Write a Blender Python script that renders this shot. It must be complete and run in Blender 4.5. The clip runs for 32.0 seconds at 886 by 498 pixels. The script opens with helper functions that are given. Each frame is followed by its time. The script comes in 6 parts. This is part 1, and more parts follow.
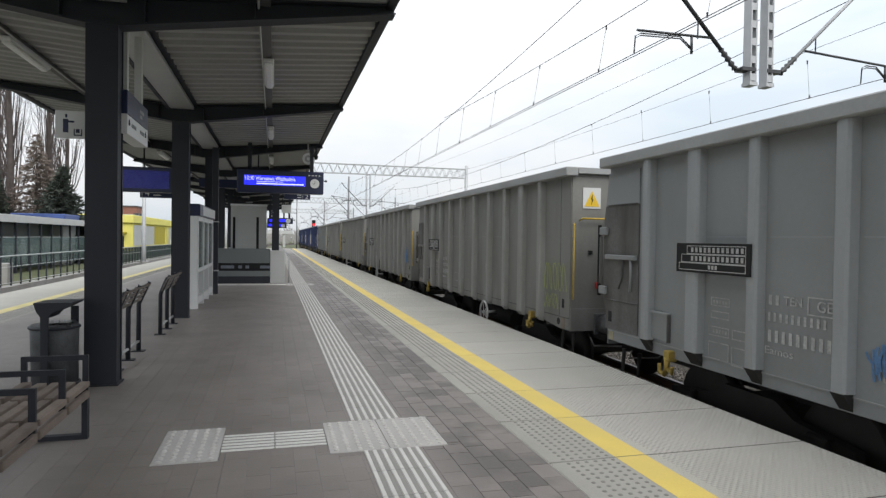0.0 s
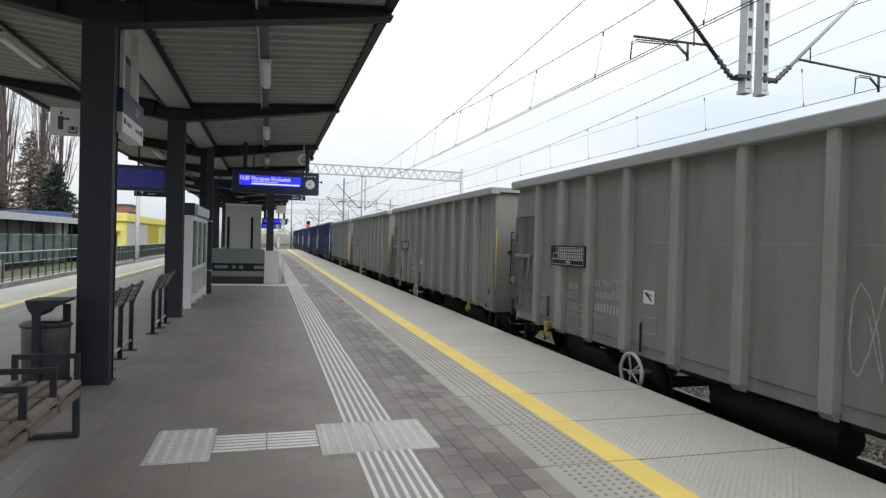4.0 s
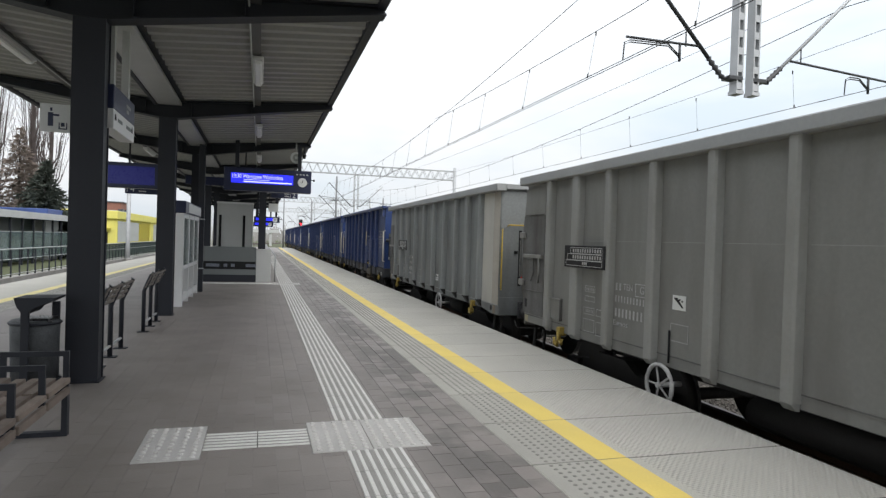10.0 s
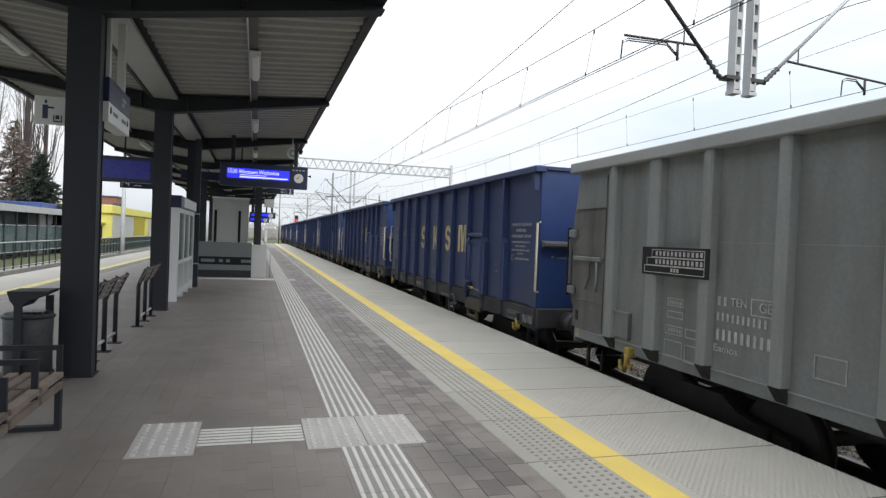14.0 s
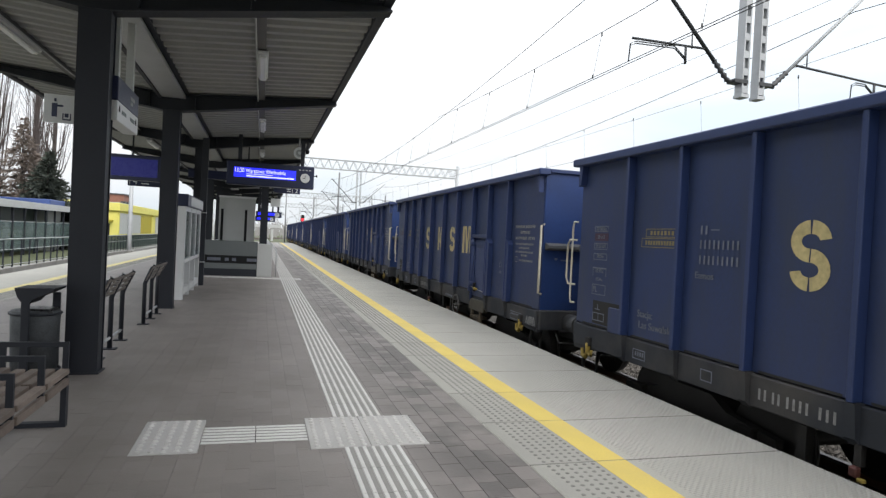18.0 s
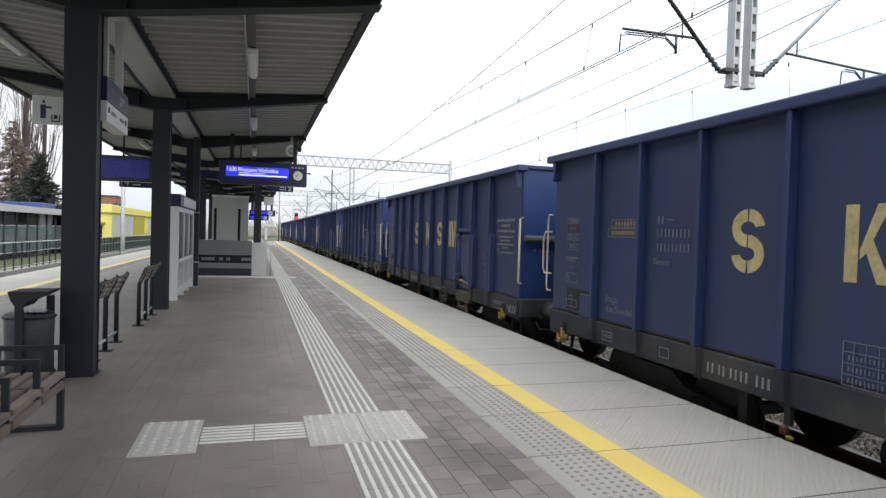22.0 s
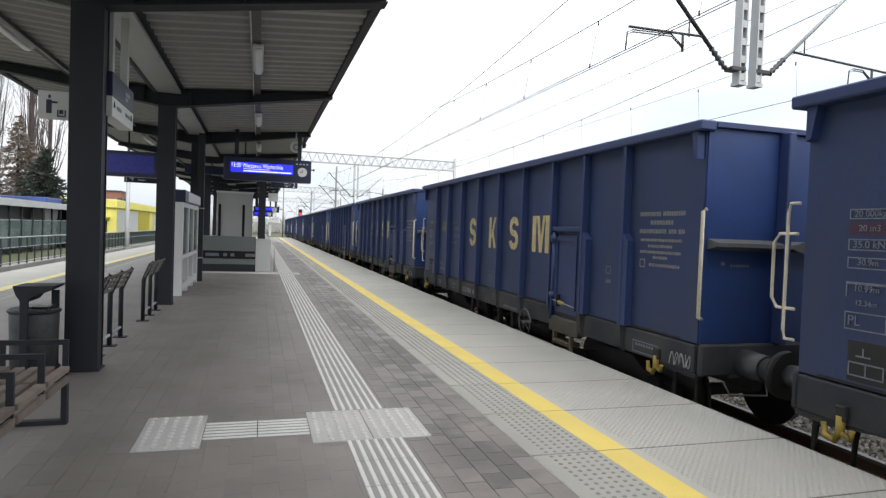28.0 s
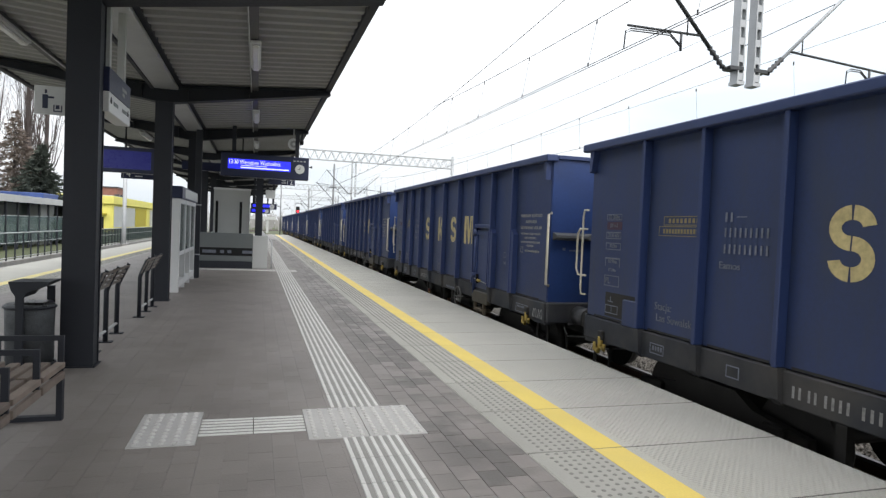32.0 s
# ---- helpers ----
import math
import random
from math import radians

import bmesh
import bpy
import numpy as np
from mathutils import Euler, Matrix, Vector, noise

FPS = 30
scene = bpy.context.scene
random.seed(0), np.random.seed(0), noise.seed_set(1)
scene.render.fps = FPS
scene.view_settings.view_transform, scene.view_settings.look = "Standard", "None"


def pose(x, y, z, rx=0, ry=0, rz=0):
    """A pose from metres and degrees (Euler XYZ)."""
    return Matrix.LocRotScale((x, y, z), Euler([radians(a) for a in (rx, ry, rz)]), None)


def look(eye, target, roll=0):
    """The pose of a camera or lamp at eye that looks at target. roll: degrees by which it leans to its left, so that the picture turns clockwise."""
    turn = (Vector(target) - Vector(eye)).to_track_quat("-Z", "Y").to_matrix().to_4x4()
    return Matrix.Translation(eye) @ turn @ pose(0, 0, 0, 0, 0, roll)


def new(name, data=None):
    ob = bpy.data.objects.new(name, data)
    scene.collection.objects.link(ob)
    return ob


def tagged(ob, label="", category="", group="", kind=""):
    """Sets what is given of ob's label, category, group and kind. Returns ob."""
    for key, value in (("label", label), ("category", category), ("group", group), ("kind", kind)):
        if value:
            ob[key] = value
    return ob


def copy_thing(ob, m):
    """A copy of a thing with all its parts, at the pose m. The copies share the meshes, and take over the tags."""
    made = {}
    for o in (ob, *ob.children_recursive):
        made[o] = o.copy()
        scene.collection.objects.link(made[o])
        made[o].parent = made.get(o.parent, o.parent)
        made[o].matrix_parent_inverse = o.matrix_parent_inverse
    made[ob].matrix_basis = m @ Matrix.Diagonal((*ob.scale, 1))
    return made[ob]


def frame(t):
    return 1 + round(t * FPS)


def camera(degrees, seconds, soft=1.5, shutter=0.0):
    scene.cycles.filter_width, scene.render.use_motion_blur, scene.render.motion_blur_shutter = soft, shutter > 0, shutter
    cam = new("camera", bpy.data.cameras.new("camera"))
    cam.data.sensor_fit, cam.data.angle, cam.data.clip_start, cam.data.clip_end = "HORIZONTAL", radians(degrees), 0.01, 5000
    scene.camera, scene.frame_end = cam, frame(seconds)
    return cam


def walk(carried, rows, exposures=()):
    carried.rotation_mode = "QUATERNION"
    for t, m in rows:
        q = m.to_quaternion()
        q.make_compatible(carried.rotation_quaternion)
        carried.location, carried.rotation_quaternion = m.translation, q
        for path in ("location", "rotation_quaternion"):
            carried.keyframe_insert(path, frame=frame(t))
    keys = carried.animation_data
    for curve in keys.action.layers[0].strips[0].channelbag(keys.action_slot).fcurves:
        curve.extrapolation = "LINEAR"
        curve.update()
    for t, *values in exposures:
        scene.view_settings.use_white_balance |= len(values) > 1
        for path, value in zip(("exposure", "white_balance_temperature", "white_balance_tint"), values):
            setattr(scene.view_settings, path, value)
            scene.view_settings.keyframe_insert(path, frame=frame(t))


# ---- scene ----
cam = camera(71.3, 32.0, soft=1.35)
PATH = [
    (0, (-0.803, -0.322, 1.576), (-0.275, 1.607, 1.544), 0.8),
    (0.5, (-0.797, -0.325, 1.578), (-0.268, 1.603, 1.546), 1.0),
    (1, (-0.792, -0.32, 1.57), (-0.264, 1.609, 1.542), 1.1),
    (1.5, (-0.801, -0.317, 1.578), (-0.272, 1.611, 1.545), 1.2),
    (2, (-0.802, -0.313, 1.571), (-0.273, 1.616, 1.538), 1.3),
    (2.5, (-0.807, -0.318, 1.57), (-0.275, 1.61, 1.54), 1.5),
    (3, (-0.809, -0.325, 1.576), (-0.274, 1.602, 1.546), 1.4),
    (3.5, (-0.807, -0.322, 1.575), (-0.268, 1.603, 1.548), 1.5),
    (5.5, (-0.809, -0.335, 1.574), (-0.248, 1.585, 1.562), 1.6),
    (6, (-0.806, -0.337, 1.568), (-0.244, 1.583, 1.558), 1.8),
    (6.5, (-0.803, -0.334, 1.575), (-0.241, 1.585, 1.562), 1.8),
    (7, (-0.808, -0.335, 1.578), (-0.244, 1.584, 1.563), 1.9),
    (7.5, (-0.804, -0.331, 1.576), (-0.239, 1.588, 1.559), 2.1),
    (8, (-0.811, -0.333, 1.572), (-0.244, 1.584, 1.555), 2.3),
    (8.5, (-0.804, -0.339, 1.576), (-0.235, 1.578, 1.557), 2.0),
    (9, (-0.805, -0.339, 1.573), (-0.235, 1.578, 1.553), 1.8),
    (9.5, (-0.807, -0.334, 1.573), (-0.238, 1.584, 1.55), 1.7),
    (10, (-0.803, -0.33, 1.571), (-0.235, 1.588, 1.546), 1.8),
    (10.5, (-0.8, -0.327, 1.57), (-0.228, 1.589, 1.543), 1.7),
    (11, (-0.796, -0.327, 1.57), (-0.221, 1.588, 1.538), 1.6),
    (11.5, (-0.795, -0.318, 1.572), (-0.217, 1.596, 1.534), 1.5),
    (12, (-0.8, -0.321, 1.569), (-0.218, 1.592, 1.532), 1.8),
    (12.5, (-0.804, -0.328, 1.57), (-0.219, 1.584, 1.534), 2.0),
    (13, (-0.801, -0.322, 1.572), (-0.218, 1.591, 1.535), 1.9),
    (13.5, (-0.802, -0.325, 1.572), (-0.219, 1.588, 1.537), 2.0),
    (14, (-0.805, -0.315, 1.565), (-0.224, 1.598, 1.532), 2.3),
    (14.5, (-0.805, -0.324, 1.572), (-0.224, 1.59, 1.538), 2.5),
    (16.5, (-0.81, -0.323, 1.567), (-0.243, 1.595, 1.538), 2.8),
    (17, (-0.804, -0.319, 1.565), (-0.24, 1.6, 1.537), 2.5),
    (17.5, (-0.807, -0.321, 1.57), (-0.241, 1.597, 1.54), 2.7),
    (18, (-0.804, -0.321, 1.571), (-0.24, 1.597, 1.54), 2.9),
    (18.5, (-0.801, -0.319, 1.569), (-0.233, 1.598, 1.535), 2.8),
    (19, (-0.807, -0.32, 1.564), (-0.235, 1.596, 1.531), 2.7),
    (19.5, (-0.802, -0.319, 1.57), (-0.228, 1.597, 1.532), 2.5),
    (20, (-0.8, -0.31, 1.564), (-0.224, 1.604, 1.523), 2.4),
    (20.5, (-0.805, -0.315, 1.569), (-0.223, 1.598, 1.525), 2.2),
    (21, (-0.809, -0.309, 1.562), (-0.225, 1.603, 1.516), 1.7),
    (21.5, (-0.805, -0.31, 1.56), (-0.221, 1.603, 1.514), 1.6),
    (22, (-0.803, -0.315, 1.564), (-0.222, 1.598, 1.518), 1.7),
    (22.5, (-0.798, -0.315, 1.564), (-0.22, 1.6, 1.522), 1.8),
    (23, (-0.802, -0.31, 1.568), (-0.224, 1.604, 1.525), 1.6),
    (23.5, (-0.807, -0.308, 1.565), (-0.23, 1.607, 1.523), 1.7),
    (24, (-0.803, -0.307, 1.565), (-0.229, 1.609, 1.521), 1.8),
    (24.5, (-0.801, -0.305, 1.562), (-0.228, 1.61, 1.519), 1.9),
    (25, (-0.8, -0.306, 1.564), (-0.226, 1.609, 1.518), 1.8),
    (25.5, (-0.803, -0.303, 1.561), (-0.228, 1.612, 1.513), 1.8),
    (27.5, (-0.803, -0.304, 1.566), (-0.232, 1.612, 1.511), 2.1),
    (28, (-0.807, -0.303, 1.566), (-0.237, 1.613, 1.511), 2.1),
    (28.5, (-0.808, -0.304, 1.563), (-0.237, 1.612, 1.511), 2.2),
    (29, (-0.805, -0.304, 1.558), (-0.234, 1.612, 1.508), 2.3),
    (29.5, (-0.803, -0.293, 1.562), (-0.232, 1.623, 1.509), 2.3),
    (30, (-0.811, -0.298, 1.561), (-0.237, 1.618, 1.507), 2.4),
    (30.5, (-0.811, -0.302, 1.563), (-0.235, 1.612, 1.506), 2.4),
    (31, (-0.808, -0.302, 1.559), (-0.231, 1.612, 1.501), 2.4),
    (31.5, (-0.809, -0.304, 1.56), (-0.231, 1.609, 1.501), 2.4),
    (32, (-0.803, -0.3, 1.562), (-0.225, 1.613, 1.501), 2.4),
]
walk(cam, [(t, look(e, g, r)) for t, e, g, r in PATH], [(0.0, 0.35), (3.5, 0.37), (9.0, 0.40), (14.0, 0.45), (19.0, 0.55), (25.0, 0.59), (32.0, 0.60)])

# ---- light: bright overcast sky, weak wide sun ----
world = bpy.data.worlds.new("overcast_sky")
scene.world = world
world.use_nodes = True
wn, wl = world.node_tree.nodes, world.node_tree.links
wn.clear()
sky = wn.new("ShaderNodeTexSky")
sky.sky_type, sky.sun_disc = "NISHITA", False
sky.sun_elevation, sky.sun_rotation, sky.dust_density = radians(46), radians(163), 3.0
scale_sky = wn.new("ShaderNodeVectorMath")
scale_sky.operation = "SCALE"
scale_sky.inputs["Scale"].default_value = 0.10
wl.new(sky.outputs[0], scale_sky.inputs[0])
wco = wn.new("ShaderNodeTexCoord")
wmap = wn.new("ShaderNodeMapping")
wmap.inputs["Scale"].default_value = (1.0, 1.0, 3.5)
wl.new(wco.outputs["Generated"], wmap.inputs[0])
cloud = wn.new("ShaderNodeTexNoise")
cloud.inputs["Scale"].default_value, cloud.inputs["Detail"].default_value = 2.3, 6.0
wl.new(wmap.outputs[0], cloud.inputs["Vector"])
ramp = wn.new("ShaderNodeValToRGB")
ramp.color_ramp.elements[0].position, ramp.color_ramp.elements[0].color = 0.28, (0.80, 0.90, 0.99, 1)
ramp.color_ramp.elements[1].position, ramp.color_ramp.elements[1].color = 0.56, (1.03, 1.05, 1.08, 1)
wl.new(cloud.outputs["Fac"], ramp.inputs[0])
wmix = wn.new("ShaderNodeMix")
wmix.data_type = "RGBA"
wmix.inputs["Factor"].default_value = 0.88
wl.new(scale_sky.outputs[0], wmix.inputs["A"])
wl.new(ramp.outputs[0], wmix.inputs["B"])
wbg = wn.new("ShaderNodeBackground")
# overcast skies brighten towards the zenith
wsep = wn.new("ShaderNodeSeparateXYZ")
wl.new(wco.outputs["Generated"], wsep.inputs[0])
wclamp = wn.new("ShaderNodeMath")
wclamp.operation, wclamp.inputs[1].default_value = "MAXIMUM", 0.0
wl.new(wsep.outputs["Z"], wclamp.inputs[0])
wlum = wn.new("ShaderNodeMath")
wlum.operation = "MULTIPLY_ADD"
wlum.inputs[1].default_value, wlum.inputs[2].default_value = 0.82, 0.68
wl.new(wclamp.outputs[0], wlum.inputs[0])
wl.new(wlum.outputs[0], wbg.inputs["Strength"])
wl.new(wmix.outputs["Result"], wbg.inputs["Color"])
wout = wn.new("ShaderNodeOutputWorld")
wl.new(wbg.outputs[0], wout.inputs[0])
sun_data = bpy.data.lights.new("sun", "SUN")
sun_data.energy, sun_data.angle, sun_data.color = 1.4, radians(40), (1.0, 0.975, 0.94)
sun = new("sun", sun_data)
sun.matrix_world = look((14, -46, 50), (0, 0, 0))


# ---- materials ----
def mat(name, col, rough=0.7, metal=0.0, var=0.12, scale=3.0, fine=40.0, bump=0.15, dirt=None, dirt_amount=0.0,
        streak=False, glow=0.0, spec=0.5, rnd=0.0, place=False, island=0.0, tread=False, wet=False):
    m = bpy.data.materials.new(name)
    m.use_nodes = True
    n, l = m.node_tree.nodes, m.node_tree.links
    b = n["Principled BSDF"]
    b.inputs["Roughness"].default_value, b.inputs["Metallic"].default_value = rough, metal
    b.inputs["Specular IOR Level"].default_value = spec
    co = n.new("ShaderNodeTexCoord")
    big, small = n.new("ShaderNodeTexNoise"), n.new("ShaderNodeTexNoise")
    big.inputs["Scale"].default_value, big.inputs["Detail"].default_value = scale, 5.0
    small.inputs["Scale"].default_value, small.inputs["Detail"].default_value = fine, 3.0
    geo = n.new("ShaderNodeNewGeometry")
    where = geo.outputs["Position"] if place else co.outputs["Object"]
    l.new(where, big.inputs["Vector"])
    l.new(where, small.inputs["Vector"])
    add = n.new("ShaderNodeMath")
    add.operation = "ADD"
    l.new(big.outputs["Fac"], add.inputs[0])
    l.new(small.outputs["Fac"], add.inputs[1])
    mr = n.new("ShaderNodeMapRange")
    mr.inputs["From Min"].default_value, mr.inputs["From Max"].default_value = 0.65, 1.35
    mr.inputs["To Min"].default_value, mr.inputs["To Max"].default_value = 1 - var, 1 + var
    l.new(add.outputs[0], mr.inputs["Value"])
    val = mr.outputs[0]
    if rnd or island:
        oi = n.new("ShaderNodeObjectInfo")
        r2 = n.new("ShaderNodeMapRange")
        r2.inputs["To Min"].default_value, r2.inputs["To Max"].default_value = 1 - (rnd or island), 1 + (rnd or island)
        l.new(geo.outputs["Random Per Island"] if island else oi.outputs["Random"], r2.inputs["Value"])
        mul = n.new("ShaderNodeMath")
        mul.operation = "MULTIPLY"
        l.new(val, mul.inputs[0])
        l.new(r2.outputs[0], mul.inputs[1])
        val = mul.outputs[0]
    sc = n.new("ShaderNodeVectorMath")
    sc.operation = "SCALE"
    sc.inputs[0].default_value = col
    l.new(val, sc.inputs["Scale"])
    out = sc.outputs[0]
    if dirt:
        dm = n.new("ShaderNodeMapping")
        dm.inputs["Scale"].default_value = (1.3, 1.3, 0.28) if streak else (1, 1, 1)
        dn = n.new("ShaderNodeTexNoise")
        dn.inputs["Scale"].default_value, dn.inputs["Detail"].default_value = (2.2 if streak else 1.1), 7.0
        l.new(where, dm.inputs[0])
        l.new(dm.outputs[0], dn.inputs["Vector"])
        dr = n.new("ShaderNodeMapRange")
        dr.inputs["From Min"].default_value, dr.inputs["From Max"].default_value = 0.45, 0.75
        dr.inputs["To Max"].default_value = dirt_amount
        l.new(dn.outputs["Fac"], dr.inputs["Value"])
        mx = n.new("ShaderNodeMix")
        mx.data_type = "RGBA"
        mx.inputs["B"].default_value = (*dirt, 1)
        l.new(dr.outputs[0], mx.inputs["Factor"])
        l.new(out, mx.inputs["A"])
        out = mx.outputs["Result"]
    if wet:
        # damp patches along the drip line outside the canopy edge, paver by paver
        wn2 = n.new("ShaderNodeTexNoise")
        wn2.inputs["Scale"].default_value, wn2.inputs["Detail"].default_value, wn2.inputs["Roughness"].default_value = 0.75, 4.0, 0.6
        l.new(geo.outputs["Position"], wn2.inputs["Vector"])
        oi2 = n.new("ShaderNodeObjectInfo")
        jt = n.new("ShaderNodeMath")
        jt.operation = "MULTIPLY_ADD"
        jt.inputs[1].default_value = 0.26
        l.new(geo.outputs["Random Per Island"] if island else oi2.outputs["Random"], jt.inputs[0])
        l.new(wn2.outputs["Fac"], jt.inputs[2])
        th = n.new("ShaderNodeMapRange")
        th.inputs["From Min"].default_value, th.inputs["From Max"].default_value = 0.55, 0.68
        l.new(jt.outputs[0], th.inputs["Value"])
        sx2 = n.new("ShaderNodeSeparateXYZ")
        l.new(geo.outputs["Position"], sx2.inputs[0])
        bnd = n.new("ShaderNodeMapRange")
        bnd.inputs["From Min"].default_value, bnd.inputs["From Max"].default_value = 0.15, 0.65
        l.new(sx2.outputs["X"], bnd.inputs["Value"])
        am = n.new("ShaderNodeMath")
        am.operation = "MULTIPLY"
        l.new(th.outputs[0], am.inputs[0])
        l.new(bnd.outputs[0], am.inputs[1])
        am2 = n.new("ShaderNodeMath")
        am2.operation = "MULTIPLY"
        am2.inputs[1].default_value = 0.85
        l.new(am.outputs[0], am2.inputs[0])
        mw = n.new("ShaderNodeMix")
        mw.data_type = "RGBA"
        mw.inputs["B"].default_value = (0.078, 0.069, 0.062, 1)
        l.new(am2.outputs[0], mw.inputs["Factor"])
        l.new(out, mw.inputs["A"])
        out = mw.outputs["Result"]
    l.new(out, b.inputs["Base Color"])
    rr = n.new("ShaderNodeMapRange")
    rr.inputs["To Min"].default_value, rr.inputs["To Max"].default_value = max(rough - 0.12, 0.02), min(rough + 0.12, 1)
    l.new(small.outputs["Fac"], rr.inputs["Value"])
    l.new(rr.outputs[0], b.inputs["Roughness"])
    if bump:
        bp = n.new("ShaderNodeBump")
        bp.inputs["Strength"].default_value, bp.inputs["Distance"].default_value = bump, 0.01
        height = small.outputs["Fac"]
        if tread:
            # cast diamond relief on the walking part of the slabs
            sep = n.new("ShaderNodeSeparateXYZ")
            l.new(geo.outputs["Position"], sep.inputs[0])
            wv = []
            for ax in ("X", "Y"):
                k = n.new("ShaderNodeMath")
                k.operation = "MULTIPLY"
                k.inputs[1].default_value = 2 * math.pi / 0.052
                l.new(sep.outputs[ax], k.inputs[0])
                sn = n.new("ShaderNodeMath")
                sn.operation = "SINE"
                l.new(k.outputs[0], sn.inputs[0])
                wv.append(sn)
            pr = n.new("ShaderNodeMath")
            pr.operation = "MULTIPLY"
            l.new(wv[0].outputs[0], pr.inputs[0])
            l.new(wv[1].outputs[0], pr.inputs[1])
            gt = n.new("ShaderNodeMath")
            gt.operation = "GREATER_THAN"
            gt.inputs[1].default_value = 1.95
            ab = n.new("ShaderNodeMath")
            ab.operation = "ADD"
            ab.inputs[1].default_value = 0.0
            l.new(sep.outputs["X"], ab.inputs[0])
            l.new(ab.outputs[0], gt.inputs[0])
            ms = n.new("ShaderNodeMath")
            ms.operation = "MULTIPLY"
            l.new(pr.outputs[0], ms.inputs[0])
            l.new(gt.outputs[0], ms.inputs[1])
            ad = n.new("ShaderNodeMath")
            ad.operation = "MULTIPLY_ADD"
            ad.inputs[1].default_value = 0.9
            l.new(ms.outputs[0], ad.inputs[0])
            l.new(small.outputs["Fac"], ad.inputs[2])
            height = ad.outputs[0]
        l.new(height, bp.inputs["Height"])
        l.new(bp.outputs[0], b.inputs["Normal"])
    if glow:
        b.inputs["Emission Color"].default_value = (*col, 1)
        b.inputs["Emission Strength"].default_value = glow
    return m


M_PAVE = mat("concrete_paver", (0.204, 0.182, 0.168), 0.54, var=0.10, scale=0.9, fine=60, bump=0.25, dirt=(0.090, 0.080, 0.072), dirt_amount=0.40, rnd=0.08, place=True, wet=True)
M_PAVEJ = mat("concrete_paver_field", (0.204, 0.182, 0.168), 0.54, var=0.10, scale=0.9, fine=60, bump=0.25, dirt=(0.090, 0.080, 0.072), dirt_amount=0.40, island=0.06, place=True, wet=True)
M_JOINT = mat("joint_sand", (0.10, 0.094, 0.088), 0.95, var=0.2)
M_SLAB = mat("edge_slab_concrete", (0.392, 0.381, 0.341), 0.85, var=0.08, scale=1.2, fine=70, bump=0.75, dirt=(0.38, 0.37, 0.34), dirt_amount=0.4, rnd=0.04, place=True, tread=True)
M_TACT = mat("tactile_concrete", (0.42, 0.41, 0.395), 0.8, var=0.1, scale=2, fine=50, bump=0.2, dirt=(0.3, 0.29, 0.27), dirt_amount=0.4, rnd=0.05, place=True)
# stud grey is darkened: the studs' shadow sides are put into the colour
M_STUD = mat("shaded_stud_concrete", (0.185, 0.180, 0.165), 0.85, var=0.15, scale=4, fine=50, place=True)
M_FIELD = mat("trodden_warning_concrete", (0.318, 0.310, 0.281), 0.85, var=0.1, scale=1.5, fine=60, bump=0.3, dirt=(0.28, 0.27, 0.25), dirt_amount=0.5, rnd=0.05, place=True)
M_SEAM = mat("dirty_joint", (0.12, 0.115, 0.105), 0.95, var=0.3, scale=6, place=True)
M_RIBW = mat("tactile_white_rib", (0.60, 0.59, 0.57), 0.75, var=0.1, scale=4, fine=50)
M_DOME = mat("tactile_dome_concrete", (0.50, 0.49, 0.47), 0.75, var=0.12, scale=4, fine=50)
M_GROOVE = mat("tactile_groove_grey", (0.27, 0.262, 0.248), 0.85, var=0.1, scale=4, fine=50)
M_YEL = mat("yellow_line_paint", (0.645, 0.495, 0.122), 0.7, var=0.08, scale=2, fine=60, dirt=(0.52, 0.42, 0.19), dirt_amount=0.55)
# paler copy of the line paint: overexposure at the left edge put into colour
M_YELPALE = mat("pale_yellow_line_paint", (0.66, 0.57, 0.24), 0.75, var=0.15, scale=2, fine=60, dirt=(0.5, 0.46, 0.33), dirt_amount=0.8)
M_STEEL = mat("anthracite_painted_steel", (0.0130, 0.0155, 0.0230), 0.6, var=0.12, scale=2, fine=30, bump=0.03)
M_GALV = mat("galvanised_trim", (0.42, 0.43, 0.43), 0.42, 0.3, var=0.1, scale=3)
M_SHEET = mat("corrugated_sheet_underside", (0.30, 0.305, 0.295), 0.5, 0.0, var=0.08, scale=1.5, fine=20, bump=0.03)
M_PURL = mat("dull_grey_purlin", (0.10, 0.10, 0.10), 0.6, var=0.1)
M_WHITE = mat("white_coated_metal", (0.68, 0.69, 0.69), 0.4, var=0.05, scale=2)
M_LAMP = mat("lamp_diffuser", (0.8, 0.81, 0.8), 0.3, var=0.03)
M_GREYP = mat("light_grey_panel", (0.46, 0.47, 0.46), 0.5, var=0.06, scale=1.5, dirt=(0.36, 0.36, 0.34), dirt_amount=0.3)
M_WALLG = mat("parapet_grey_panel", (0.15, 0.165, 0.165), 0.5, var=0.06, scale=2)
M_WOOD = mat("weathered_bench_slat", (0.180, 0.143, 0.118), 0.75, var=0.3, scale=6, fine=90, bump=0.3, rnd=0.2)
M_BIN = mat("speckled_bin_mesh", (0.062, 0.067, 0.072), 0.6, 0.2, var=0.45, scale=9, fine=85, bump=0.4)
M_NAVY = mat("navy_sign_panel", (0.012, 0.018, 0.055), 0.35, var=0.08)
M_NAVYOFF = mat("dim_blue_panel", (0.012, 0.015, 0.16), 0.3, var=0.08, glow=0.20)
M_BLUEGLOW = mat("lit_blue_display", (0.02, 0.025, 0.85), 0.3, var=0.02, glow=1.0)
M_TXT = mat("lit_white_text", (0.75, 0.78, 1.0), 0.4, var=0.0, glow=0.8, bump=0)
M_SIGNW = mat("white_sign_face", (0.62, 0.63, 0.62), 0.4, var=0.04)
